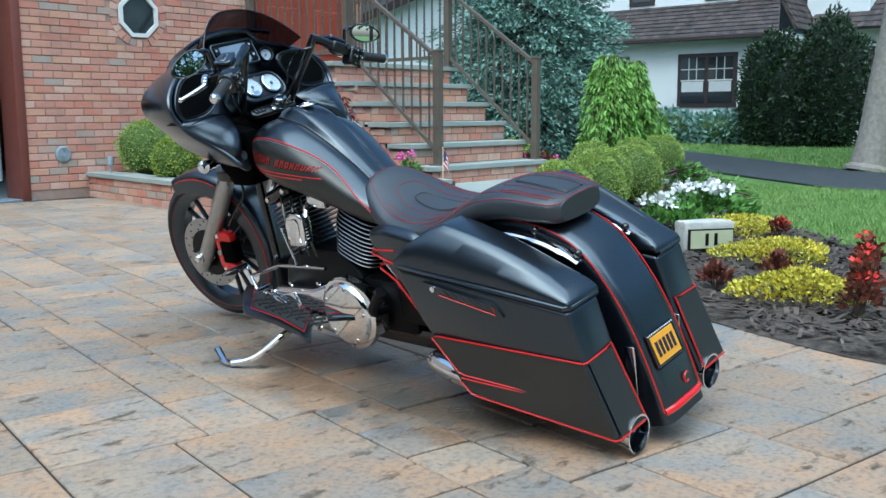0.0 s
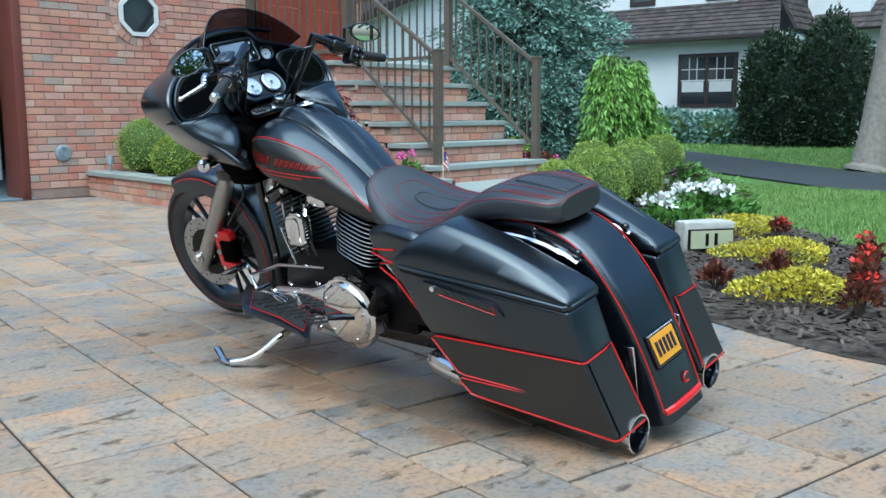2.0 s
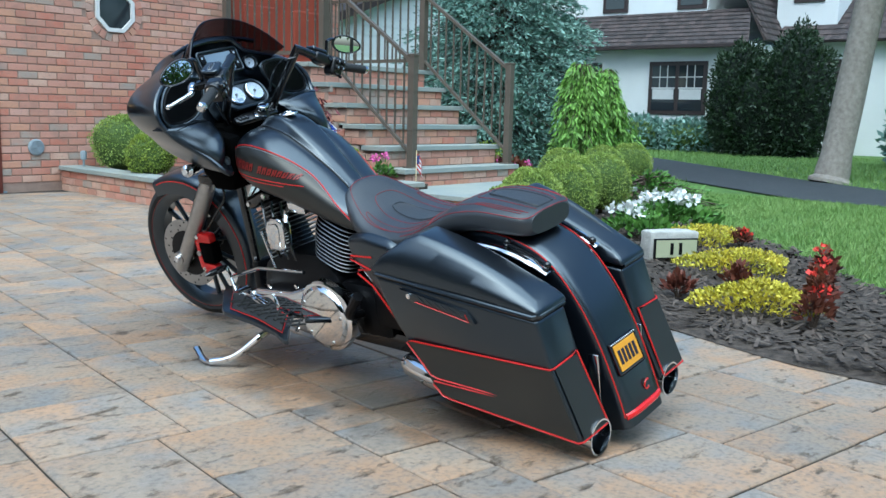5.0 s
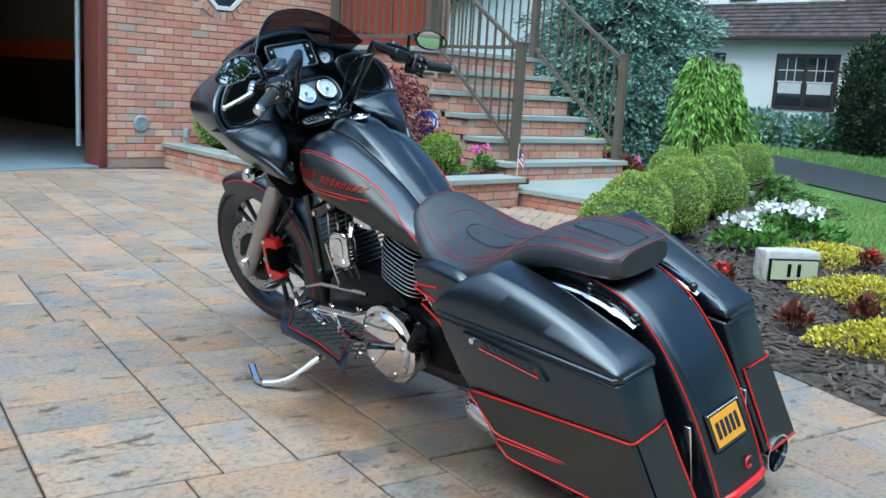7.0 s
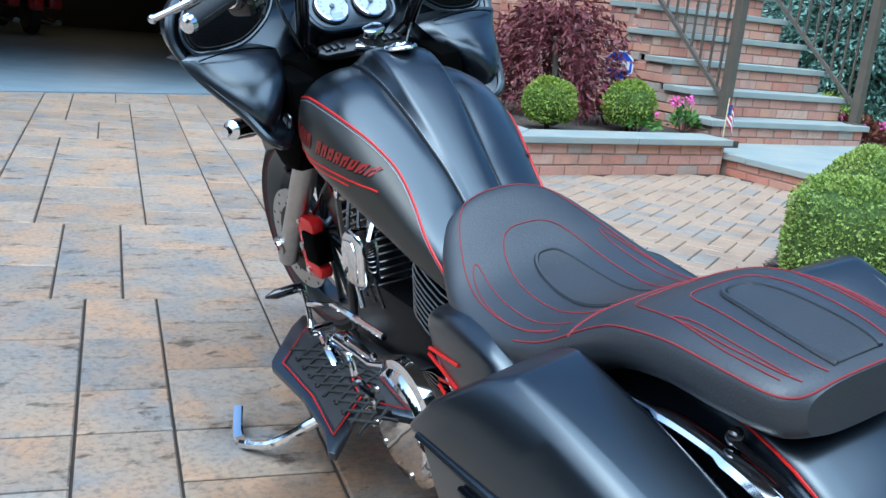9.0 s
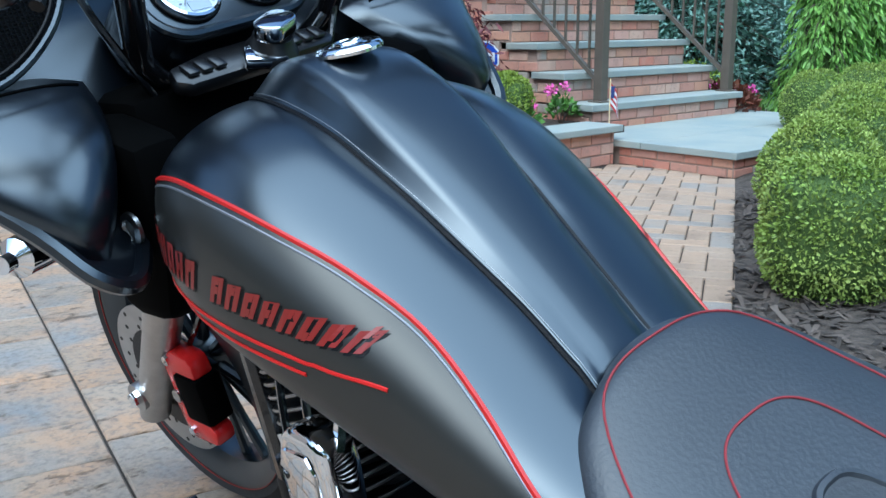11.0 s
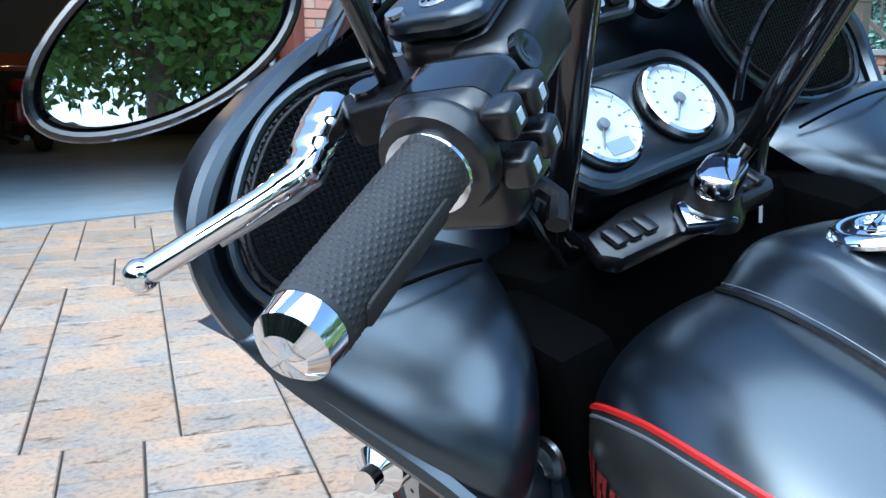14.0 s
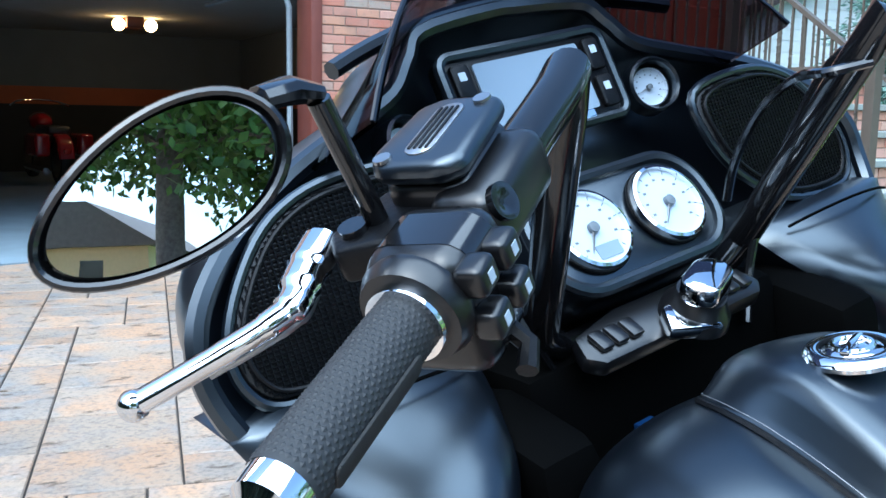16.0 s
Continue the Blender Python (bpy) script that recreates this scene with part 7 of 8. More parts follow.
for sx in (-1, 1):
    small, small_m = gauge((sx * 0.154, 0.335, 1.069), 0.0205, Vector((-sx * 0.25, -0.93, 0.3)), bike, 200, "small round white gauge")
    b = lathe([(0.0235, 0), (0.0290, 0), (0.0285, 0.020), (0.0262, 0.0225), (0.0240, 0.020)], (0, 0, 0.002), (0, 0, 1), 36, closed=True)
    b.transform(small_m)
    part("gauge_cup", b, K["satin"], small, "black recess round the gauge")
    # speaker
    spn = Vector((sx * 0.02, -0.95, 0.28))
    so = [(sx * q.x, q.y) for q in spline([(p, q, 0) for p, q in [(-0.100, 0.062), (-0.02, 0.072), (0.035, 0.058), (0.072, 0.025), (0.096, -0.018), (0.092, -0.052), (0.065, -0.068), (-0.01, -0.062), (-0.068, -0.028), (-0.098, 0.015)]], 48, True)]
    sp, spm = plate_on((sx * 0.262, 0.268, 0.997), spn, (0, 0, 1), so, 0.010, K["mesh"], "speaker", bike, "speaker with a black mesh grille")
    bezel([(u * 1.05, v * 1.06) for u, v in so], 0.0045, K["satin"], "speaker_rim", sp, "rounded speaker surround", spm, 0.008)
    bezel([(u * 0.93, v * 0.93) for u, v in so], 0.0022, K["black"], "grille_edge", sp, "grille edge", spm, 0.012)
    b = bmesh.new()
    for k in range(-20, 21):
        for axis_k, r_k, z_k in ((1, 0.0012, 0.0118), (0, 0.0010, 0.0120)):
            at_k = k * (0.0036 if axis_k else 0.0048)
            cut = []
            for (u0, v0), (u1, v1) in zip(so, so[1:] + so[:1]):
                a0, a1, c0, c1 = (v0, v1, u0, u1) if axis_k else (u0, u1, v0, v1)
                if (a0 - at_k) * (a1 - at_k) < 0:
                    cut.append(c0 + (c1 - c0) * (at_k - a0) / (a1 - a0))
            if len(cut) == 2:
                e0, e1 = sorted(c * 0.96 for c in cut)
                tube([(e0, at_k, z_k), (e1, at_k, z_k)] if axis_k else [(at_k, e0, z_k), (at_k, e1, z_k)], r_k, 3, bm=b)
    b.transform(spm)
    part("grille", b, K["black"], sp, "fine wire grille")
    # glove box
    edge_out = spline([(0.386, 0.228, 0.925), (0.366, 0.208, 0.885), (0.325, 0.150, 0.828), (0.292, 0.120, 0.792), (0.262, 0.122, 0.774)], 17)
    edge_in = spline([(0.176, 0.245, 0.918), (0.184, 0.208, 0.892), (0.204, 0.166, 0.858), (0.228, 0.146, 0.816), (0.246, 0.140, 0.785)], 17)
    gb = bmesh.new()
    rows = []
    for i in range(17):
        u = i / 16
        swell = math.sin(math.pi * min(1.0, 0.10 + u * 0.95)) ** 0.6
        row = []
        for j in range(17):
            v = j / 16
            p = edge_out[i].lerp(edge_in[i], v) + Vector((0, -0.030, 0.020)) * swell * math.sin(math.pi * v) ** 0.5
            row.append(gb.verts.new((sx * p.x, p.y, p.z)))
        rows.append(row)
    back_row = [gb.verts.new((v.co.x, v.co.y + 0.07, v.co.z + 0.002)) for v in rows[0]]
    rows = [back_row] + rows
    for A, B in zip(rows, rows[1:]):
        for j in range(16):
            gb.faces.new((A[j], A[j + 1], B[j + 1], B[j]))
    side_row = [gb.verts.new((v[-1].co.x - sx * 0.004, v[-1].co.y + 0.09, v[-1].co.z)) for v in rows]
    for i in range(17):
        gb.faces.new((rows[i][-1], side_row[i], side_row[i + 1], rows[i + 1][-1]))
    bmesh.ops.recalc_face_normals(gb, faces=gb.faces[:])
    part("glove_box", gb, K["satin"], fairing, "rounded satin black glove box", smooth=45)
    part("glove_seam", tube([(sx * p.x, p.y - 0.003, p.z + 0.003) for p in [rows_p for rows_p in [edge_out[2].lerp(edge_in[2], k / 10) + Vector((0, -0.030, 0.022)) * math.sin(math.pi * k / 10) ** 0.6 for k in range(1, 10)]]], 0.0016, 5), K["well"], fairing, "dark seam of the glove box lid")
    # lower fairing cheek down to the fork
    # takes the recess black, so shade is part of its colour
    part("lower_cheek", slab([(0.125, 0.865), (0.22, 0.885), (0.30, 0.87), (0.29, 0.735), (0.22, 0.675), (0.15, 0.675), (0.12, 0.755)], "x", sx * 0.15, sx * 0.212, 0.018, 2), K["well"], fairing, "black lower fairing bracket, deepened for shade")
    part("cheek_bolt", lathe([(0, 0), (0.017, 0), (0.017, 0.004), (0.011, 0.006), (0.010, 0.002), (0, 0.002)], (sx * 0.218, 0.148, 0.787), (sx, 0, 0), 24), K["steel"], fairing, "round steel boss")
    # indicator
    blk = part("indicator", tube([(sx * 0.16, 0.335, 0.745), (sx * 0.205, 0.322, 0.752), (sx * 0.236, 0.306, 0.757), (sx * 0.272, 0.288, 0.762), (sx * 0.302, 0.274, 0.764)], [0.009, 0.011, 0.021, 0.022, 0.010], 14, smooth=18), K["chrome"], bike, "chrome bullet indicator")
# box in the gap behind the tank front, its black standing for deep shade
part("inner_well", box(-0.160, 0.160, 0.195, 0.31, 0.66, 0.895, 0.02), K["well"], fairing, "inner panel coloured black for deep shade")
part("harness_label", box(-0.055, -0.035, 0.190, 0.196, 0.803, 0.816), K["label_blue"], fairing, "blue sticker", smooth=0)
part("wire_loom", tube([(-0.14, 0.20, 0.745), (-0.12, 0.195, 0.785), (-0.10, 0.20, 0.765), (-0.09, 0.205, 0.73)], 0.004, 6, smooth=14), K["alu"], fairing, "pale wire loop")
# switch panel
b = slab([(-0.108, -0.010), (-0.095, -0.022), (0.095, -0.022), (0.108, -0.010), (0.100, 0.014), (0.045, 0.026), (-0.045, 0.026), (-0.100, 0.014)], "z", -0.018, 0.0, 0.005)
pm = Matrix.Translation((-0.010, 0.180, 0.908)) @ pose(0, 0, 0, 28, 0, 0)
b.transform(pm)
swp = part("switch_panel", b, K["control"], bike, "black panel with ignition switch and rocker switches")
for sx in (-1, 1):
    for k in range(3):
        b = box(sx * (0.052 + 0.017 * k) - 0.007, sx * (0.052 + 0.017 * k) + 0.007, -0.013, 0.008, 0.0, 0.006, 0.003)
        b.transform(pm)
        part("rocker_switch", b, K["control"], swp, "rounded black rocker switch")
b = lathe([(0, 0), (0.030, 0), (0.029, 0.010), (0.024, 0.016), (0.021, 0.026), (0, 0.026)], (0, 0.0, 0.0), (0, 0, 1), 28)
b.transform(pm @ pose(0.010, -0.016, 0))
ign = part("ignition_base", b, K["control"], bike, "black ignition base with a chrome knob")
b = slab(rounded(0.027, 0.017, 0.016, 8), "z", 0.026, 0.044, 0.003)
b.transform(pm @ pose(0.014, -0.020, 0, -8, 0, 20))
part("ignition_knob", b, K["chrome"], ign, "oval chrome ignition knob")
b = slab([(-0.045, -0.012), (0.0, -0.03), (0.0, 0.012), (-0.03, 0.012)], "z", 0.0, 0.014, 0.003)
b.transform(pm @ pose(0.010, -0.016, 0))
part("ignition_wing", b, K["chrome"], ign, "chrome wing")

# windshield
rows = []
for i in range(11):
    v = i / 10
    r1 = []
    for j in range(33):
        u = -1 + 2 * j / 32
        zb = 1.165 - 0.085 * abs(u) ** 1.8
        zt = 1.248 - 0.135 * abs(u) ** 2.4
        r1.append(Vector((0.238 * u * (1 + 0.05 * (1 - v)), 0.405 - 0.100 * abs(u) ** 1.6 - 0.085 * v, zb + (zt - zb) * v)))
    rows.append(r1)
wb = rings_mesh(rows, closed=False)
bmesh.ops.solidify(wb, geom=wb.faces[:], thickness=0.004)
part("windshield", wb, K["tint"], bike, "low smoked windshield")
part("windshield_edge", tube(rows[-1], 0.0022, 6), K["gloss"], bike, "dark windshield edge")
for z, w in ((1.178, 0.2),):
    part("vent_lip", tube([(w * (-1 + i / 8), 0.365 - 0.03 * abs(-1 + i / 8) ** 2, z - 0.03 * abs(-1 + i / 8) ** 2) for i in range(17)], 0.008, 8), K["satin"], fairing, "vent lip")

# the fairing and dash sit a little askew of the wheel line
ASKEW = Matrix.Translation((0.0, 0.25, 0)) @ Matrix.Rotation(radians(8.0), 4, "Z") @ Matrix.Translation((0.0, -0.25, 0))
for ob in set(bpy.data.objects) - before:
    ob.data.transform(ASKEW)

part("control_cable", tube([(0.124, 0.235, 0.967), (0.125, 0.22, 1.006), (0.131, 0.19, 1.051), (0.134, 0.15, 1.077), (0.124, 0.11, 1.082), (0.150, 0.090, 1.085)], 0.0042, 8, smooth=30), K["gloss"], bike, "thin black control cable")

# ---- handlebar, turned a little to the left ----
EL = {-1: (Vector((-0.152, 0.061, 1.126)), Vector((-0.330, -0.053, 1.048)), Vector((-0.414, -0.108, 1.020))), 1: (Vector((0.155, 0.082, 1.115)), Vector((0.352, 0.078, 1.020)), Vector((0.458, 0.068, 0.990)))}
BASE = {-1: [(-0.03, 0.235, 0.885), (-0.09, 0.215, 0.888), (-0.125, 0.185, 0.925)], 1: [(0.03, 0.250, 0.885), (0.10, 0.255, 0.888), (0.140, 0.238, 0.925)]}
path = []
for sx in (-1, 1):
    E0, C0, G0_ = EL[sx]
    up_to = [Vector(p) for p in BASE[sx]]
    near = up_to[-1].lerp(E0, 0.90)
    side_pts = up_to + [near, E0 + Vector((0, 0, 0.004)), E0.lerp(C0, 0.10), C0.lerp(E0, 0.02)]
    path = [p for p in side_pts[::-1]] if sx < 0 else path + side_pts
bars = part("handlebar", tube(path, 0.0148, 16), K["gloss"], bike, "gloss black tall handlebar")
for sx in (-1, 1):
    E0, C0, G1 = EL[sx]
    d = (G1 - C0).normalized()
    fwd = Vector((0, 0, 1)).cross(d)
    fwd = (fwd if fwd.y > 0 else -fwd).normalized()
    upv = d.cross(fwd)
    upv = upv if upv.z > 0 else -upv
    hm = Matrix.Translation(C0) @ Matrix((d, fwd, upv)).transposed().to_4x4()
    d2 = (C0 - E0).normalized()
    fw2 = Vector((0, 0, 1)).cross(d2)
    fw2 = (fw2 if fw2.y > 0 else -fw2).normalized()
    up2 = d2.cross(fw2)
    up2 = up2 if up2.z > 0 else -up2
    km = Matrix.Translation(C0) @ Matrix((d2, fw2, up2)).transposed().to_4x4()

    def on_bar(name, b, mat, parent=None, label="", smooth=35, m=None):
        b.transform(m or km)
        bmesh.ops.recalc_face_normals(b, faces=b.faces[:])
        return part(name, b, mat, parent or bike, label, smooth)

    L = (G1 - C0).length
    grip = part("grip", rod(C0, G1, 0.0158, None, 32), K["grip"], bike, "black textured rubber grip")
    b = bmesh.new()
    q = d.to_track_quat("Z", "Y").to_matrix()
    nodes = 32
    for i in range(int(L / 0.0034)):
        for j in range(nodes):
            a = 2 * math.pi * (j + 0.5 * (i % 2)) / nodes
            c = C0 + d * (0.002 + i * 0.0034) + q @ Vector((math.cos(a), math.sin(a), 0)) * 0.0158
            rx = q @ Vector((-math.sin(a), math.cos(a), 0)) * 0.00155
            top = c + q @ Vector((math.cos(a), math.sin(a), 0)) * 0.0005
            vs = [b.verts.new(p) for p in (c + rx, c + d * 0.0016, c - rx, c - d * 0.0016, top)]
            for k in range(4):
                b.faces.new((vs[k], vs[(k + 1) % 4], vs[4]))
    tagged(part("grip_texture", b, K["grip"], grip, smooth=0), kind="stuff")
    b = slab(rounded(L * 0.34, 0.006, 0.004, 5, cx=L * 0.55), "z", 0.0152, 0.0170, 0.001)
    b.transform(hm @ pose(0, 0, 0, 112 if sx < 0 else 112, 0, 0))
    part("grip_badge", b, K["rubber"], grip, "smooth raised strip on the grip")
    part("grip_end", lathe([(0, 0), (0.0150, 0), (0.0156, 0.005), (0.0146, 0.017), (0.009, 0.022), (0, 0.023)], G1 - d * 0.006, d, 32), K["chrome"], grip, "chrome grip end")
    part("grip_collar", lathe([(0.014, 0), (0.0195, 0), (0.0208, 0.005), (0.0192, 0.012), (0.014, 0.012)], C0 - d * 0.006, d, 32, closed=True), K["chrome"], grip, "chrome grip collar")
    # switch housing
    b = box(-0.062, -0.008, -0.026, 0.028, -0.046, 0.023, 0.013, seg=4)
    sw = on_bar("switch_housing", b, K["control"], None, "satin black switch housing")
    b = box(-0.0370, -0.0356, -0.0263, 0.0283, -0.0463, 0.0233, 0.013, seg=4)
    on_bar("housing_seam", b, K["gloss"], sw)
    b = lathe([(0.018, 0), (0.027, 0), (0.028, 0.005), (0.025, 0.012), (0.018, 0.012)], (-0.012, 0, 0), (1, 0, 0), 28, closed=True)
    on_bar("housing_ring", b, K["control"], sw)
    for u, v in ((-0.043, 0.006), (-0.018, 0.010), (-0.043, -0.016), (-0.018, -0.014)):
        b = box(u - 0.009, u + 0.009, -0.037, -0.022, v - 0.008, v + 0.008, 0.004, seg=3)
        on_bar("switch_button", b, K["control"], sw, "black thumb switch")
        b = box(u - 0.0025, u + 0.0025, -0.0374, -0.0366, v - 0.003, v + 0.003)
        on_bar("switch_mark", b, K["face"], sw, "white symbol", 0)
    b = tube([(-0.040, -0.018, -0.036), (-0.034, -0.032, -0.044), (-0.020, -0.035, -0.048)], 0.0055, 8)
    on_bar("switch_toggle", b, K["black"], sw)
    # clamp and reservoir
    b = box(-0.140, -0.064, -0.019, 0.020, -0.020, 0.018, 0.010, seg=3)
    clamp = on_bar("lever_clamp", b, K["control"], None, "satin black clamp with a chrome-ringed bolt")
    b = lathe([(0, 0), (0.010, 0), (0.010, 0.004), (0.005, 0.004), (0, 0.001)], (-0.076, -0.017, 0.009), (0, -1, 0.4), 18)
    on_bar("clamp_bolt", b, K["gloss"], clamp)
    b = slab([(-0.142, 0.002), (-0.082, -0.001), (-0.075, 0.010), (-0.078, 0.046), (-0.090, 0.054), (-0.137, 0.049), (-0.146, 0.036)], "z", -0.006, 0.021, 0.007, 3)
    res = on_bar("fluid_reservoir", b, K["control"], None, "black hydraulic fluid reservoir with a ribbed cap")
    b = slab([(-0.145, 0.000), (-0.080, -0.004), (-0.072, 0.009), (-0.075, 0.048), (-0.089, 0.057), (-0.139, 0.052), (-0.149, 0.037)], "z", 0.021, 0.035, 0.007, 4)
    on_bar("reservoir_cap", b, K["satin"], res, "black reservoir cap")
    b = slab(rounded(0.026, 0.0085, 0.008, 6, cx=-0.110, cy=0.026), "z", 0.0348, 0.0358, 0.0004)
    on_bar("cap_recess", b, K["alu"], res, "bright ribbed cap inlay")
    for k in range(4):
        b = box(-0.131, -0.089, 0.0205 + 0.0034 * k, 0.0219 + 0.0034 * k, 0.0356, 0.0366)
        on_bar("cap_rib", b, K["black"], res, "", 0)
    for u, v in ((-0.138, 0.010), (-0.082, 0.044)):
        b = lathe([(0, 0), (0.005, 0), (0.005, 0.002), (0, 0.002)], (u, v, 0.0345), (0, 0, 1), 12)
        on_bar("cap_screw", b, K["steel"], res)
    # lever with its bracket
    b = slab([(-0.105, 0.012), (-0.066, 0.014), (-0.048, 0.034), (-0.038, 0.062), (-0.054, 0.076), (-0.096, 0.060)], "z", -0.012, 0.009, 0.004, 3)
    on_bar("lever_bracket", b, K["black"], clamp)
    b = rod((-0.057, 0.059, 0.007), (-0.057, 0.059, 0.013), 0.008, None, 18)
    on_bar("pivot_bolt", b, K["gloss"], clamp)
    if sx < 0:
        lever_way = [km.inverted() @ Vector(p) for p in ((-0.331, 0.044, 1.070), (-0.340, 0.036, 1.065), (-0.350, 0.027, 1.059), (-0.361, 0.015, 1.051), (-0.372, 0.011, 1.047), (-0.388, 0.013, 1.041), (-0.418, 0.022, 1.030), (-0.441, 0.030, 1.0215))]
    else:
        lever_way = [Vector(p) for p in ((-0.054, 0.066, 0.0), (-0.040, 0.074, 0.0), (-0.020, 0.078, -0.001), (0.002, 0.074, -0.002), (0.014, 0.078, -0.002), (0.032, 0.092, 0.0), (0.050, 0.108, 0.001), (0.060, 0.117, 0.002))]
    lv = tube(lever_way, [0.0125, 0.0125, 0.0115, 0.0098, 0.0082, 0.0074, 0.0070, 0.0070], 12, smooth=44, flat=0.85)
    lever2 = on_bar("hand_lever", lv, K["chrome"], None, "chrome hand lever", m=km)
    on_bar("lever_ball", ball(lever_way[-1] + (lever_way[-1] - lever_way[-2]).normalized() * 0.003, 0.0082, 16), K["chrome"], lever2, m=km)
    under = [p.lerp(lever_way[0], 0.10) + Vector((0.003, -0.004, -0.007)) for p in lever_way[2:-1]]
    on_bar("lever_web", tube(under, [0.004, 0.0035, 0.003, 0.0025, 0.002], 8, smooth=24), K["steel"], lever2, "lower flange of the lever", m=km)
    # mirror
    p0, p1 = (Vector((-0.303, 0.024, 1.068)), Vector((-0.331, 0.006, 1.146))) if sx < 0 else (Vector((0.330, 0.130, 1.055)), Vector((0.345, 0.130, 1.112)))
    st = part("mirror_stalk", tube([p0, p0.lerp(p1, 0.5), p1], 0.0062, 12), K["gloss"], bike, "gloss black mirror stalk")
    mc = Vector((-0.413, -0.004, 1.121)) if sx < 0 else Vector((0.430, 0.115, 1.090))
    look_way = Vector((-0.20, -1, 0.176)).normalized() if sx < 0 else Vector((-0.28, -1, 0.02)).normalized()
    slope = Vector((1, 0, 0.36 if sx < 0 else -0.30)).normalized()
    right = (slope - look_way * slope.dot(look_way)).normalized()
    mtx = Matrix((right.to_4d(), look_way.cross(right).to_4d(), look_way.to_4d(), (0, 0, 0, 1))).transposed()
    for i in range(3):
        mtx[3][i] = 0
        mtx[i][3] = mc[i]
    mtx[3][3] = 1
    mo = [(0.060 * math.cos(a), 0.0315 * math.sin(a) * (1 + 0.16 * math.cos(a) * (-sx))) for a in [2 * math.pi * i / 48 for i in range(48)]]
    b = slab(mo, "z", -0.014, -0.001, 0.005)
    b.transform(mtx)
    mir = part("mirror", b, K["gloss"], bike, "oval mirror in a gloss black housing")
    b = bmesh.new()
    rows = [[b.verts.new(mtx @ Vector((u * k / 10, v * k / 10, 0.0035 - (u * u + v * v) * k * k / 100 / 2.4))) for u, v in mo] for k in range(1, 10)]
    mid = b.verts.new(mtx @ Vector((0, 0, 0.0035)))
    for j in range(48):
        b.faces.new((mid, rows[0][j], rows[0][(j + 1) % 48]))
        for A, C in zip(rows, rows[1:]):
            b.faces.new((A[j], C[j], C[(j + 1) % 48], A[(j + 1) % 48]))
    bmesh.ops.recalc_face_normals(b, faces=b.faces[:])
    part("mirror_glass", b, K["mirror"], mir, "convex mirror glass", smooth=80)
    b = tube([(u, v, 0) for u, v in mo], 0.0026, 8, closed=True)
    b.transform(mtx)
    part("mirror_rim", b, K["gloss"], mir)
    e0 = mtx @ Vector((-sx * 0.058, 0.012, -0.006))
    part("mirror_neck", tube([e0, e0.lerp(p1, 0.5) + Vector((0, 0, 0.004)), p1 + Vector((0, 0, 0.003))], [0.010, 0.012, 0.008], 10, flat=0.6), K["gloss"], mir)
    cable = [(x * sx, y, z) for x, y, z in ((0.225, 0.05 + 0.03 * sx, 1.07), (0.205, 0.13 + 0.03 * sx, 1.09), (0.17, 0.19 + 0.02 * sx, 1.0), (0.135, 0.20 + 0.02 * sx, 0.92), (0.10, 0.20, 0.86))]
    part("cable", tube(cable, 0.0042, 8, smooth=24), K["gloss"], bars, "black control cable")


# ---- small things ----
def clump(name, x, y, z, r, h, mat, label, n, leaf, category, seed, flat=1.0, width=0.55, group="", flowers=None):
    """A low plant: leaves that spring from its foot, and flowers on top where it has them."""
    e = thing(name, label, category, group)
    rg = np.random.default_rng(seed + 500)
    a, u = rg.uniform(0, 2 * math.pi, n), np.sqrt(rg.random(n))
    top = h * (1 - 0.6 * u ** 2) * rg.uniform(0.55, 1.05, n)
    wob = 1 + 0.25 * np.sin(3 * a + seed)
    p = np.stack([x + r * u * np.cos(a) * wob, y + r * u * np.sin(a) * flat * wob, z + top], 1)
    d = np.stack([np.cos(a) * u, np.sin(a) * u, np.full(n, 0.8)], 1)
    v, f = scatter_leaves(p, d, leaf, rg, width=width, stand=1.0)
    leaf_object("foliage", v, f, mat, e)
    st = bmesh.new()
    for k in range(8):
        b_a = 2 * math.pi * k / 8
        tube([(x, y, z - 0.03), (x + 0.6 * r * math.cos(b_a), y + 0.6 * r * math.sin(b_a) * flat, z + h * 0.6)], [0.006, 0.003], 4, bm=st)
    tagged(part("stem_work", st, M["twig"], e), kind="stuff")
    if flowers:
        fm, fn, fs, fh = flowers
        for k in range(fn):
            qa, qu = rg.uniform(0, 6.28), rg.uniform(0, 0.9)
            c = (x + r * qu * math.cos(qa), y + r * qu * math.sin(qa) * flat, z + fh * rg.uniform(0.85, 1.1))
            m = 26
            dd = rg.normal(size=(m, 3))
            dd /= np.linalg.norm(dd, axis=1, keepdims=True)
            v, f = scatter_leaves(np.array(c) + dd * fs * np.array((1, 1, 0.55)), dd, fs * 0.9, rg, width=0.9)
            leaf_object("flower", v, f, fm, e)
    return e


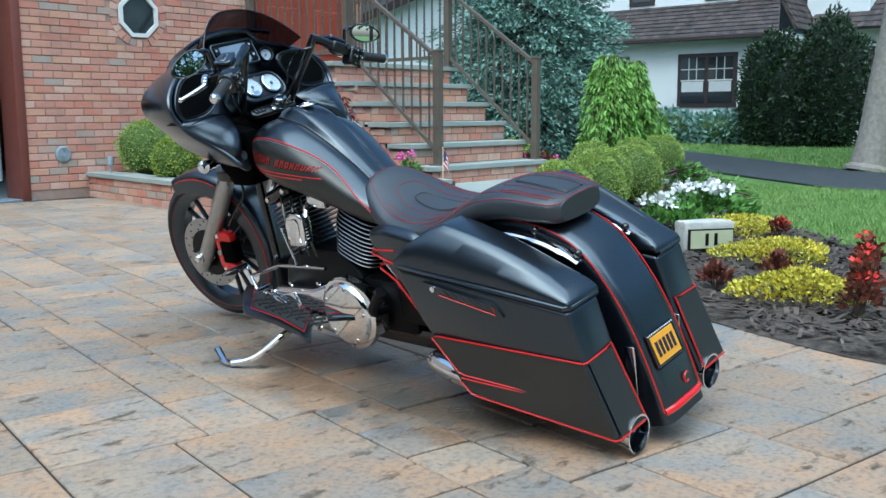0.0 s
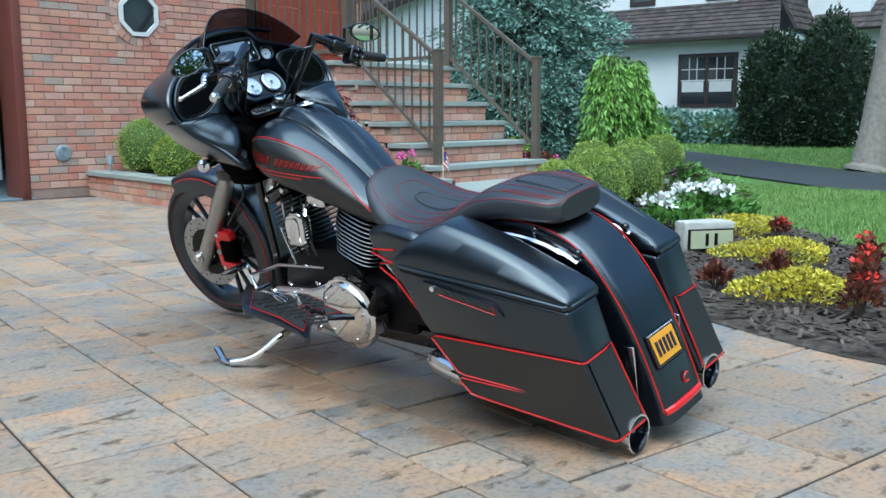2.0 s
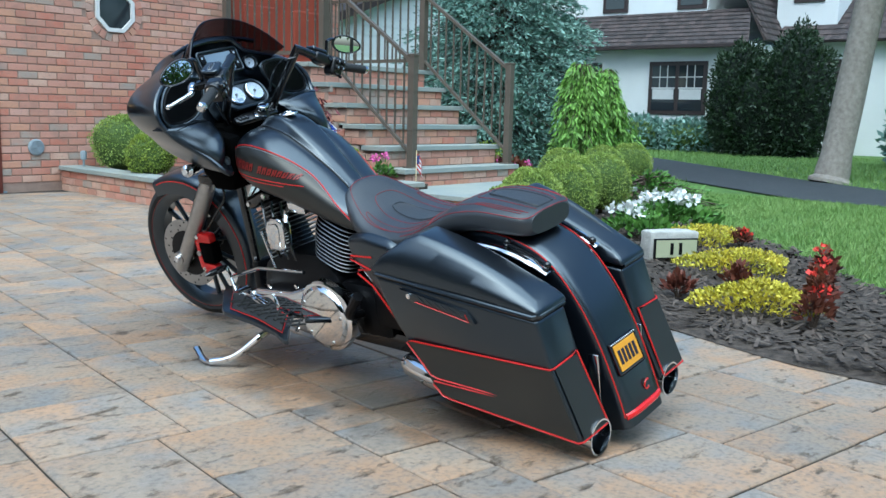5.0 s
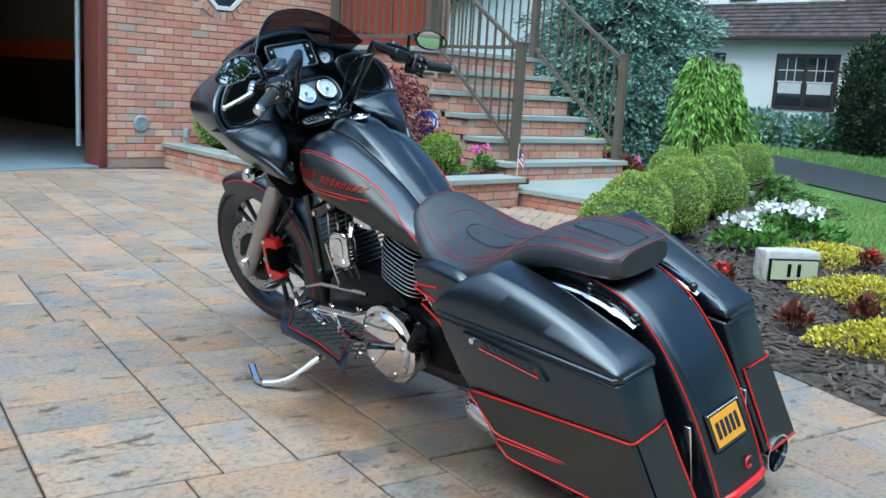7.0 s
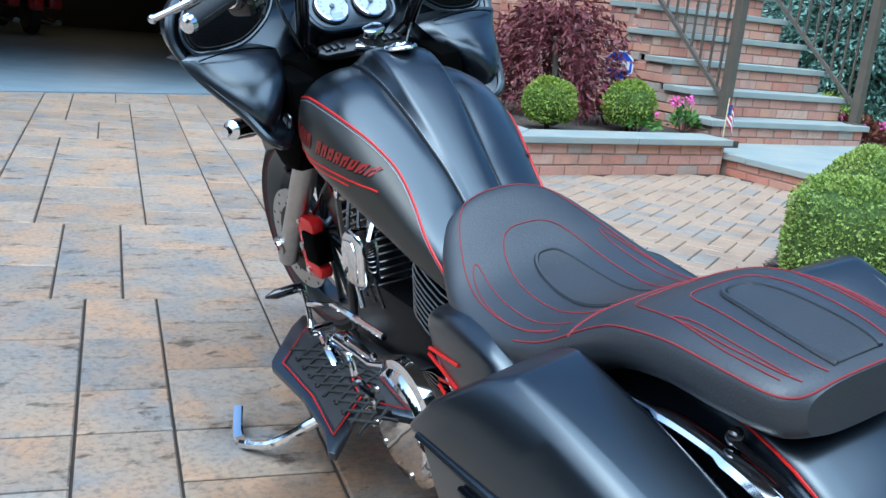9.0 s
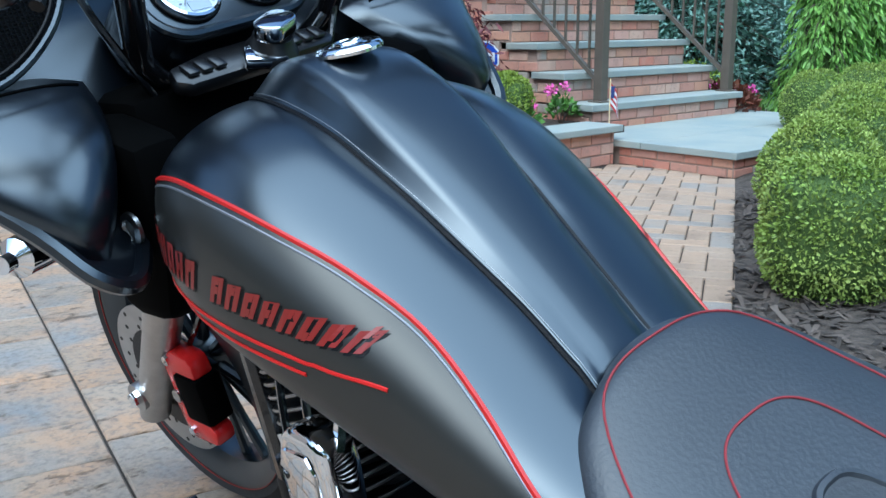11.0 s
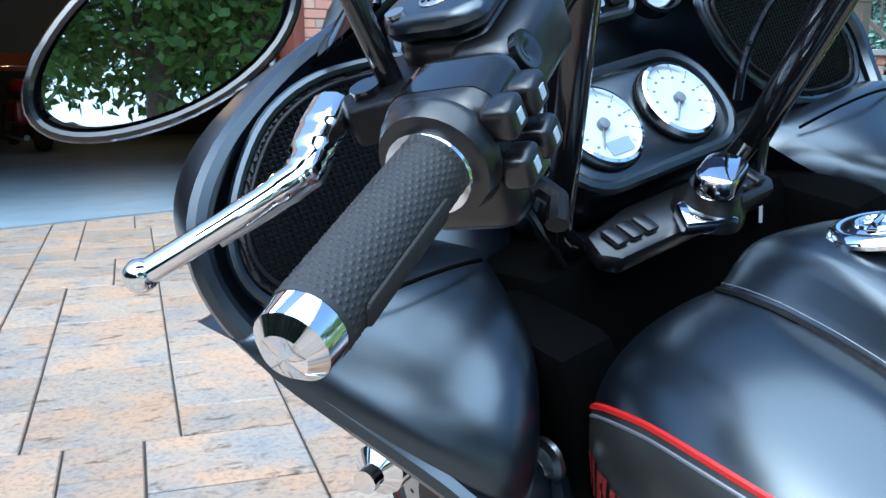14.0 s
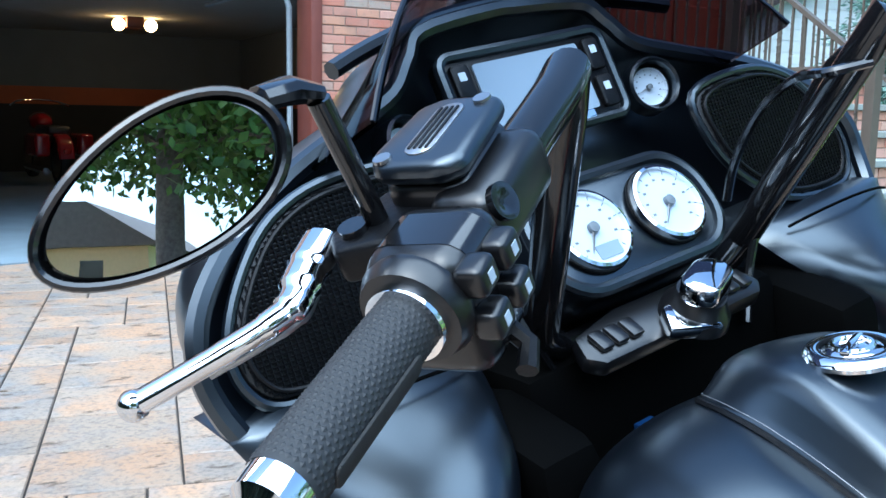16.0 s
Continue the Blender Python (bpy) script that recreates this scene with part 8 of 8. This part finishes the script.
clump("yellow_sedum", 2.06, -0.92, 0.03, 0.30, 0.13, M["yellow"], "spreading mat of bright yellow sedum in the mulch", 2600, 0.022, "plant", 1, 0.85, group="yellow sedum in the bed")
clump("yellow_sedum", 3.05, -0.42, 0.03, 0.36, 0.13, M["yellow"], "spreading mat of bright yellow sedum in the mulch", 2400, 0.022, "plant", 2, 0.8, group="yellow sedum in the bed")
clump("yellow_sedum", 3.95, 0.22, 0.03, 0.42, 0.14, M["yellow"], "spreading mat of bright yellow sedum behind the sign", 2200, 0.022, "plant", 3, 0.6, group="yellow sedum in the bed")
for k, (x, y, h, fl) in enumerate([(2.10, -0.50, 0.15, 0), (1.85, -1.24, 0.24, 1), (2.35, -1.10, 0.24, 1), (3.19, -0.86, 0.22, 1), (2.75, -0.98, 0.22, 1), (2.55, -0.62, 0.16, 0), (4.1, 0.0, 0.16, 1), (2.6, 0.15, 0.18, 1)]):
    clump("red_leaved_plant", x, y, 0.03, 0.055, h * 0.72, M["darkred"], "dark red leaved bedding plant" + (" with a scarlet flower" if fl else " in the mulch"), 130, 0.05, "plant", 10 + k, group="red leaved plants in the bed", width=0.45, flowers=(M["red_petal"], 1, 0.03, h * 0.78) if fl else None)
clump("green_bush", 1.95, -1.95, 0.02, 0.38, 0.32, M["green"], "loose bright green bush with scarlet flowers beside the pavers", 2600, 0.05, "shrub", 30, flowers=(M["red_petal"], 4, 0.035, 0.33))
clump("white_flower", 4.55, 0.75, 0.03, 0.34, 0.24, M["green"], "clump of white flowers with green leaves", 900, 0.06, "plant", 31, 0.9, flowers=(M["white_petal"], 13, 0.045, 0.27))
clump("white_flower", 4.0, 0.72, 0.03, 0.22, 0.20, M["green"], "clump of white flowers beside the boxwood", 500, 0.06, "plant", 32, flowers=(M["white_petal"], 6, 0.045, 0.22))
clump("red_flower", 6.95, 4.0, 0.05, 0.30, 0.34, M["darkred"], "dark leaved shrub with pink flowers beside the stairs", 900, 0.06, "plant", 33, flowers=(M["pink_petal"], 4, 0.04, 0.30))
clump("light_shrub", 7.15, 4.5, 0.05, 0.32, 0.5, M["boxlight"], "light green round shrub beside the stairs", 1600, 0.04, "shrub", 34)
clump("pink_flower", 3.98, 3.72, CAP - 0.05, 0.13, 0.17, M["green"], "bedding plant with pink flowers in the planter", 260, 0.05, "plant", 35, flowers=(M["pink_petal"], 5, 0.03, 0.20))
clump("pink_flower", 4.58, 3.85, CAP - 0.05, 0.10, 0.20, M["green"], "bedding plant with pink flowers in the planter", 160, 0.05, "plant", 36, flowers=(M["pink_petal"], 3, 0.03, 0.24))
clump("pink_flower", 4.05, 4.15, CAP - 0.05, 0.14, 0.24, M["darkred"], "dark leaved plant with pink flowers in the planter", 260, 0.05, "plant", 37, flowers=(M["pink_petal"], 3, 0.03, 0.27))

# weeping red maple in the planter
maple = thing("japanese_maple", "weeping dark red Japanese maple in the brick planter", "tree")
rg = np.random.default_rng(77)
mx, my = 3.75, 4.55
part("trunk", tube([(mx, my, 0.2), (mx + 0.05, my, 0.5), (mx, my, 0.85)], [0.03, 0.025, 0.02], 8), M["bark"], maple)
pts, nor = [], []
for k in range(70):
    a = rg.uniform(0, 6.28)
    l, top = rg.uniform(0.2, 0.52), rg.uniform(0.8, 1.12)
    sp = spline([(mx, my, 0.85), (mx + 0.5 * l * math.cos(a), my + 0.5 * l * math.sin(a), top), (mx + l * math.cos(a), my + l * math.sin(a), top - 0.22), (mx + 1.1 * l * math.cos(a), my + 1.1 * l * math.sin(a), top - 0.5)], 12)
    for i in range(3, 12):
        for _ in range(11):
            pts.append(np.array(sp[i]) + rg.normal(size=3) * 0.045)
            nor.append((math.cos(a), math.sin(a), -0.9))
v, f = scatter_leaves(pts, nor, 0.075, rg, width=0.25)
leaf_object("foliage", v, f, M["maple"], maple)

# stone sign: its figures are shown as bars
M["stone"] = material("pale rough stone", (0.55, 0.54, 0.50), 0.9, second=(0.35, 0.34, 0.31), scale=14, bump=1.0, bump_scale=30)
M["sign_face"] = material("pale green sign", (0.45, 0.47, 0.30), 0.7, vary=0.12, scale=9)
sign_m = Matrix.Translation((3.26, 0.10, 0.02)) @ pose(0, 0, 0, 0, 0, -34) @ Matrix.Scale(0.86, 4)
sign = thing("stone_sign", "pale rough stone block with a framed green plaque in the bed", "sign", at=sign_m)
b = box(-0.20, 0.20, -0.03, 0.13, -0.03, 0.215, 0.02, seg=2)
bmesh.ops.subdivide_edges(b, edges=b.edges[:], cuts=3, use_grid_fill=True)
for vv in b.verts:
    vv.co += Vector((noise.noise(vv.co * 14), noise.noise(vv.co * 14 + Vector((5, 0, 0))), noise.noise(vv.co * 14 + Vector((0, 5, 0))))) * 0.012
part("stone", b, M["stone"], sign)
part("plaque_frame", box(-0.175, 0.175, -0.055, -0.03, 0.02, 0.165, 0.003), K["black"], sign, "black plaque frame", smooth=0)
part("plaque", box(-0.165, 0.165, -0.060, -0.054, 0.03, 0.155), M["sign_face"], sign, "pale green plaque", smooth=0)
for x in (-0.04, 0.03):
    part("plaque_bar", box(x - 0.012, x + 0.012, -0.064, -0.059, 0.05, 0.135), K["black"], sign, "dark bar", smooth=0)

# little flag
flag = thing("small_flag", "small striped flag on a stick in the planter corner", "flag")
part("stick", rod((4.52, 3.36, 0.2), (4.52, 3.36, 0.55), 0.004, None, 6), M["siding"], flag)
M["flag_red"] = material("flag red", (0.45, 0.05, 0.05), 0.8)
M["flag_white"] = material("flag white", (0.7, 0.7, 0.7), 0.8)
M["flag_blue"] = material("flag blue", (0.04, 0.06, 0.2), 0.8)
for k in range(7):
    b = bmesh.new()
    z = 0.53 - 0.022 * k
    q = [b.verts.new((4.52 + 0.11 * u, 3.36 - 0.02 * math.sin(u * 5), zz - 0.12 * u)) for u, zz in ((0, z), (0.5, z), (1, z), (1, z - 0.022), (0.5, z - 0.022), (0, z - 0.022))]
    b.faces.new((q[0], q[1], q[4], q[5]))
    b.faces.new((q[1], q[2], q[3], q[4]))
    part("stripe", b, M["flag_red"] if k % 2 == 0 else M["flag_white"], flag, smooth=0)
part("canton", box(4.522, 4.562, 3.352, 3.354, 0.42, 0.50), M["flag_blue"], flag, "blue corner", smooth=0)

# security sign, its emblem left plain
M["sign_blue"] = material("blue sign enamel", (0.02, 0.06, 0.42), 0.4, vary=0.05)
sec = thing("yard_sign", "blue octagonal yard sign with a white bar on a stake", "sign", at=Matrix.Translation((4.18, 4.25, 0.2)) @ pose(0, 0, 0, 0, 0, -38))
part("stake", rod((0, 0.01, 0), (0, 0.01, 0.5), 0.008, None, 8), K["alu"], sec)
og = [(0.125 * math.cos(math.pi / 8 + i * math.pi / 4), 0.48 + 0.125 * math.sin(math.pi / 8 + i * math.pi / 4)) for i in range(8)]
part("board", slab(og, "y", -0.012, -0.004), M["flag_white"], sec, "white edged board", smooth=0)
part("board_face", slab([(u * 0.9, 0.48 + (v2 - 0.48) * 0.9) for u, v2 in og], "y", -0.015, -0.011), M["sign_blue"], sec, "blue face", smooth=0)
part("emblem_bar", box(-0.085, 0.085, -0.018, -0.014, 0.45, 0.515), M["flag_white"], sec, "white bar", smooth=0)

# path light at the wall
pl = thing("garden_light", "small grey garden light beside the wall", "lamp")
part("stem", rod((2.98, 6.6, 0.2), (2.98, 6.6, 0.36), 0.012, None, 10), M["vent"], pl)
part("head", lathe([(0, 0), (0.03, 0), (0.034, 0.07), (0.026, 0.09), (0, 0.095)], (2.98, 6.6, 0.34), (0, 0, 1), 16), M["vent"], pl, "grey lamp head")

# parked car behind the spruce
car = thing("parked_car", "dark blue car with a red tail lamp parked behind the shrubs", "car")
M["car_blue"] = material("dark blue car paint", (0.02, 0.035, 0.07), 0.25, coat=0.6)
part("body", slab([(-0.9, 0.3), (-0.92, 0.75), (-0.85, 1.0), (0.85, 1.0), (0.92, 0.75), (0.9, 0.3)], "y", 9.0, 13.2, 0.08, 3), M["car_blue"], car, "dark blue body")
part("cabin", slab([(-0.75, 1.0), (-0.6, 1.5), (0.6, 1.5), (0.75, 1.0)], "y", 9.9, 12.4, 0.06, 3), M["window"], car, "dark glass cabin")
for x in (-0.8, 0.8):
    part("tail_lamp", box(x - 0.1, x + 0.1, 8.97, 9.03, 0.72, 0.95, 0.02), K["caliper"], car, "red tail lamp")
    for y in (9.8, 12.4):
        part("wheel", lathe([(0.0, -0.1), (0.2, -0.1), (0.31, -0.08), (0.31, 0.08), (0.2, 0.1), (0, 0.1)], (x, y, 0.31), (1, 0, 0), 24), K["rubber"], car, "car wheel")
car.matrix_basis = pose(15.8, 2.6, -0.05, 0, 0, -20)

# red motorcycle deep in the garage
gm = thing("parked_motorcycle", "red and chrome motorcycle parked deep in the dark garage", "motorcycle", at=pose(0.95, 13.2, 0.024, 0, 0, 8))
M["deep_red"] = material("deep red paint", (0.32, 0.01, 0.015), 0.2, coat=0.6)
part("tyre", lathe([(0.24, -0.07), (0.31, -0.065), (0.325, 0), (0.31, 0.065), (0.24, 0.07)], (0, 0, 0.325), (1, 0, 0), 36, closed=True), K["rubber"], gm, "rear tyre")
CENTRE = (0, 0.325)
part("fender", sweep([(0.34 * math.cos(radians(a)) , 0.325 + 0.36 * math.sin(radians(a))) for a in (20, 60, 100, 140, 175)], lambda u: hoop(0.10, 0.09)), M["deep_red"], gm, "red rear fender")
part("tail_lamp", box(-0.04, 0.04, -0.36, -0.31, 0.42, 0.49, 0.01), K["caliper"], gm, "tail lamp")
for x in (-0.28, 0.28):
    part("pannier", box(x - 0.09, x + 0.09, -0.25, 0.35, 0.38, 0.68, 0.04, seg=3), M["deep_red"], gm, "red pannier")
    part("muffler", rod((x, -0.35, 0.2), (x, 0.7, 0.22), 0.045, None, 16), K["chrome"], gm, "chrome muffler")
part("seat", box(-0.15, 0.15, 0.0, 0.8, 0.66, 0.78, 0.05, seg=3), K["leather"], gm, "black seat")
part("tank", ball((0, 1.05, 0.82), 0.2, 20, sc=(0.8, 1.4, 0.7)), M["deep_red"], gm, "red tank")
part("handlebar", tube([(-0.4, 1.0, 1.05), (-0.2, 1.25, 1.12), (0.2, 1.25, 1.12), (0.4, 1.0, 1.05)], 0.013, 8, smooth=16), K["chrome"], gm, "chrome handlebar")
part("front_wheel", lathe([(0.24, -0.06), (0.31, -0.055), (0.325, 0), (0.31, 0.055), (0.24, 0.06)], (0, 1.62, 0.325), (1, 0, 0), 36, closed=True), K["rubber"], gm, "front tyre")

# ---- masonry, piece by piece ----
for pieces, parent, name, mat_a, mat_b, ch, near in LATER:
    lay(pieces, parent, name, M[mat_a], M[mat_b], ch, near)
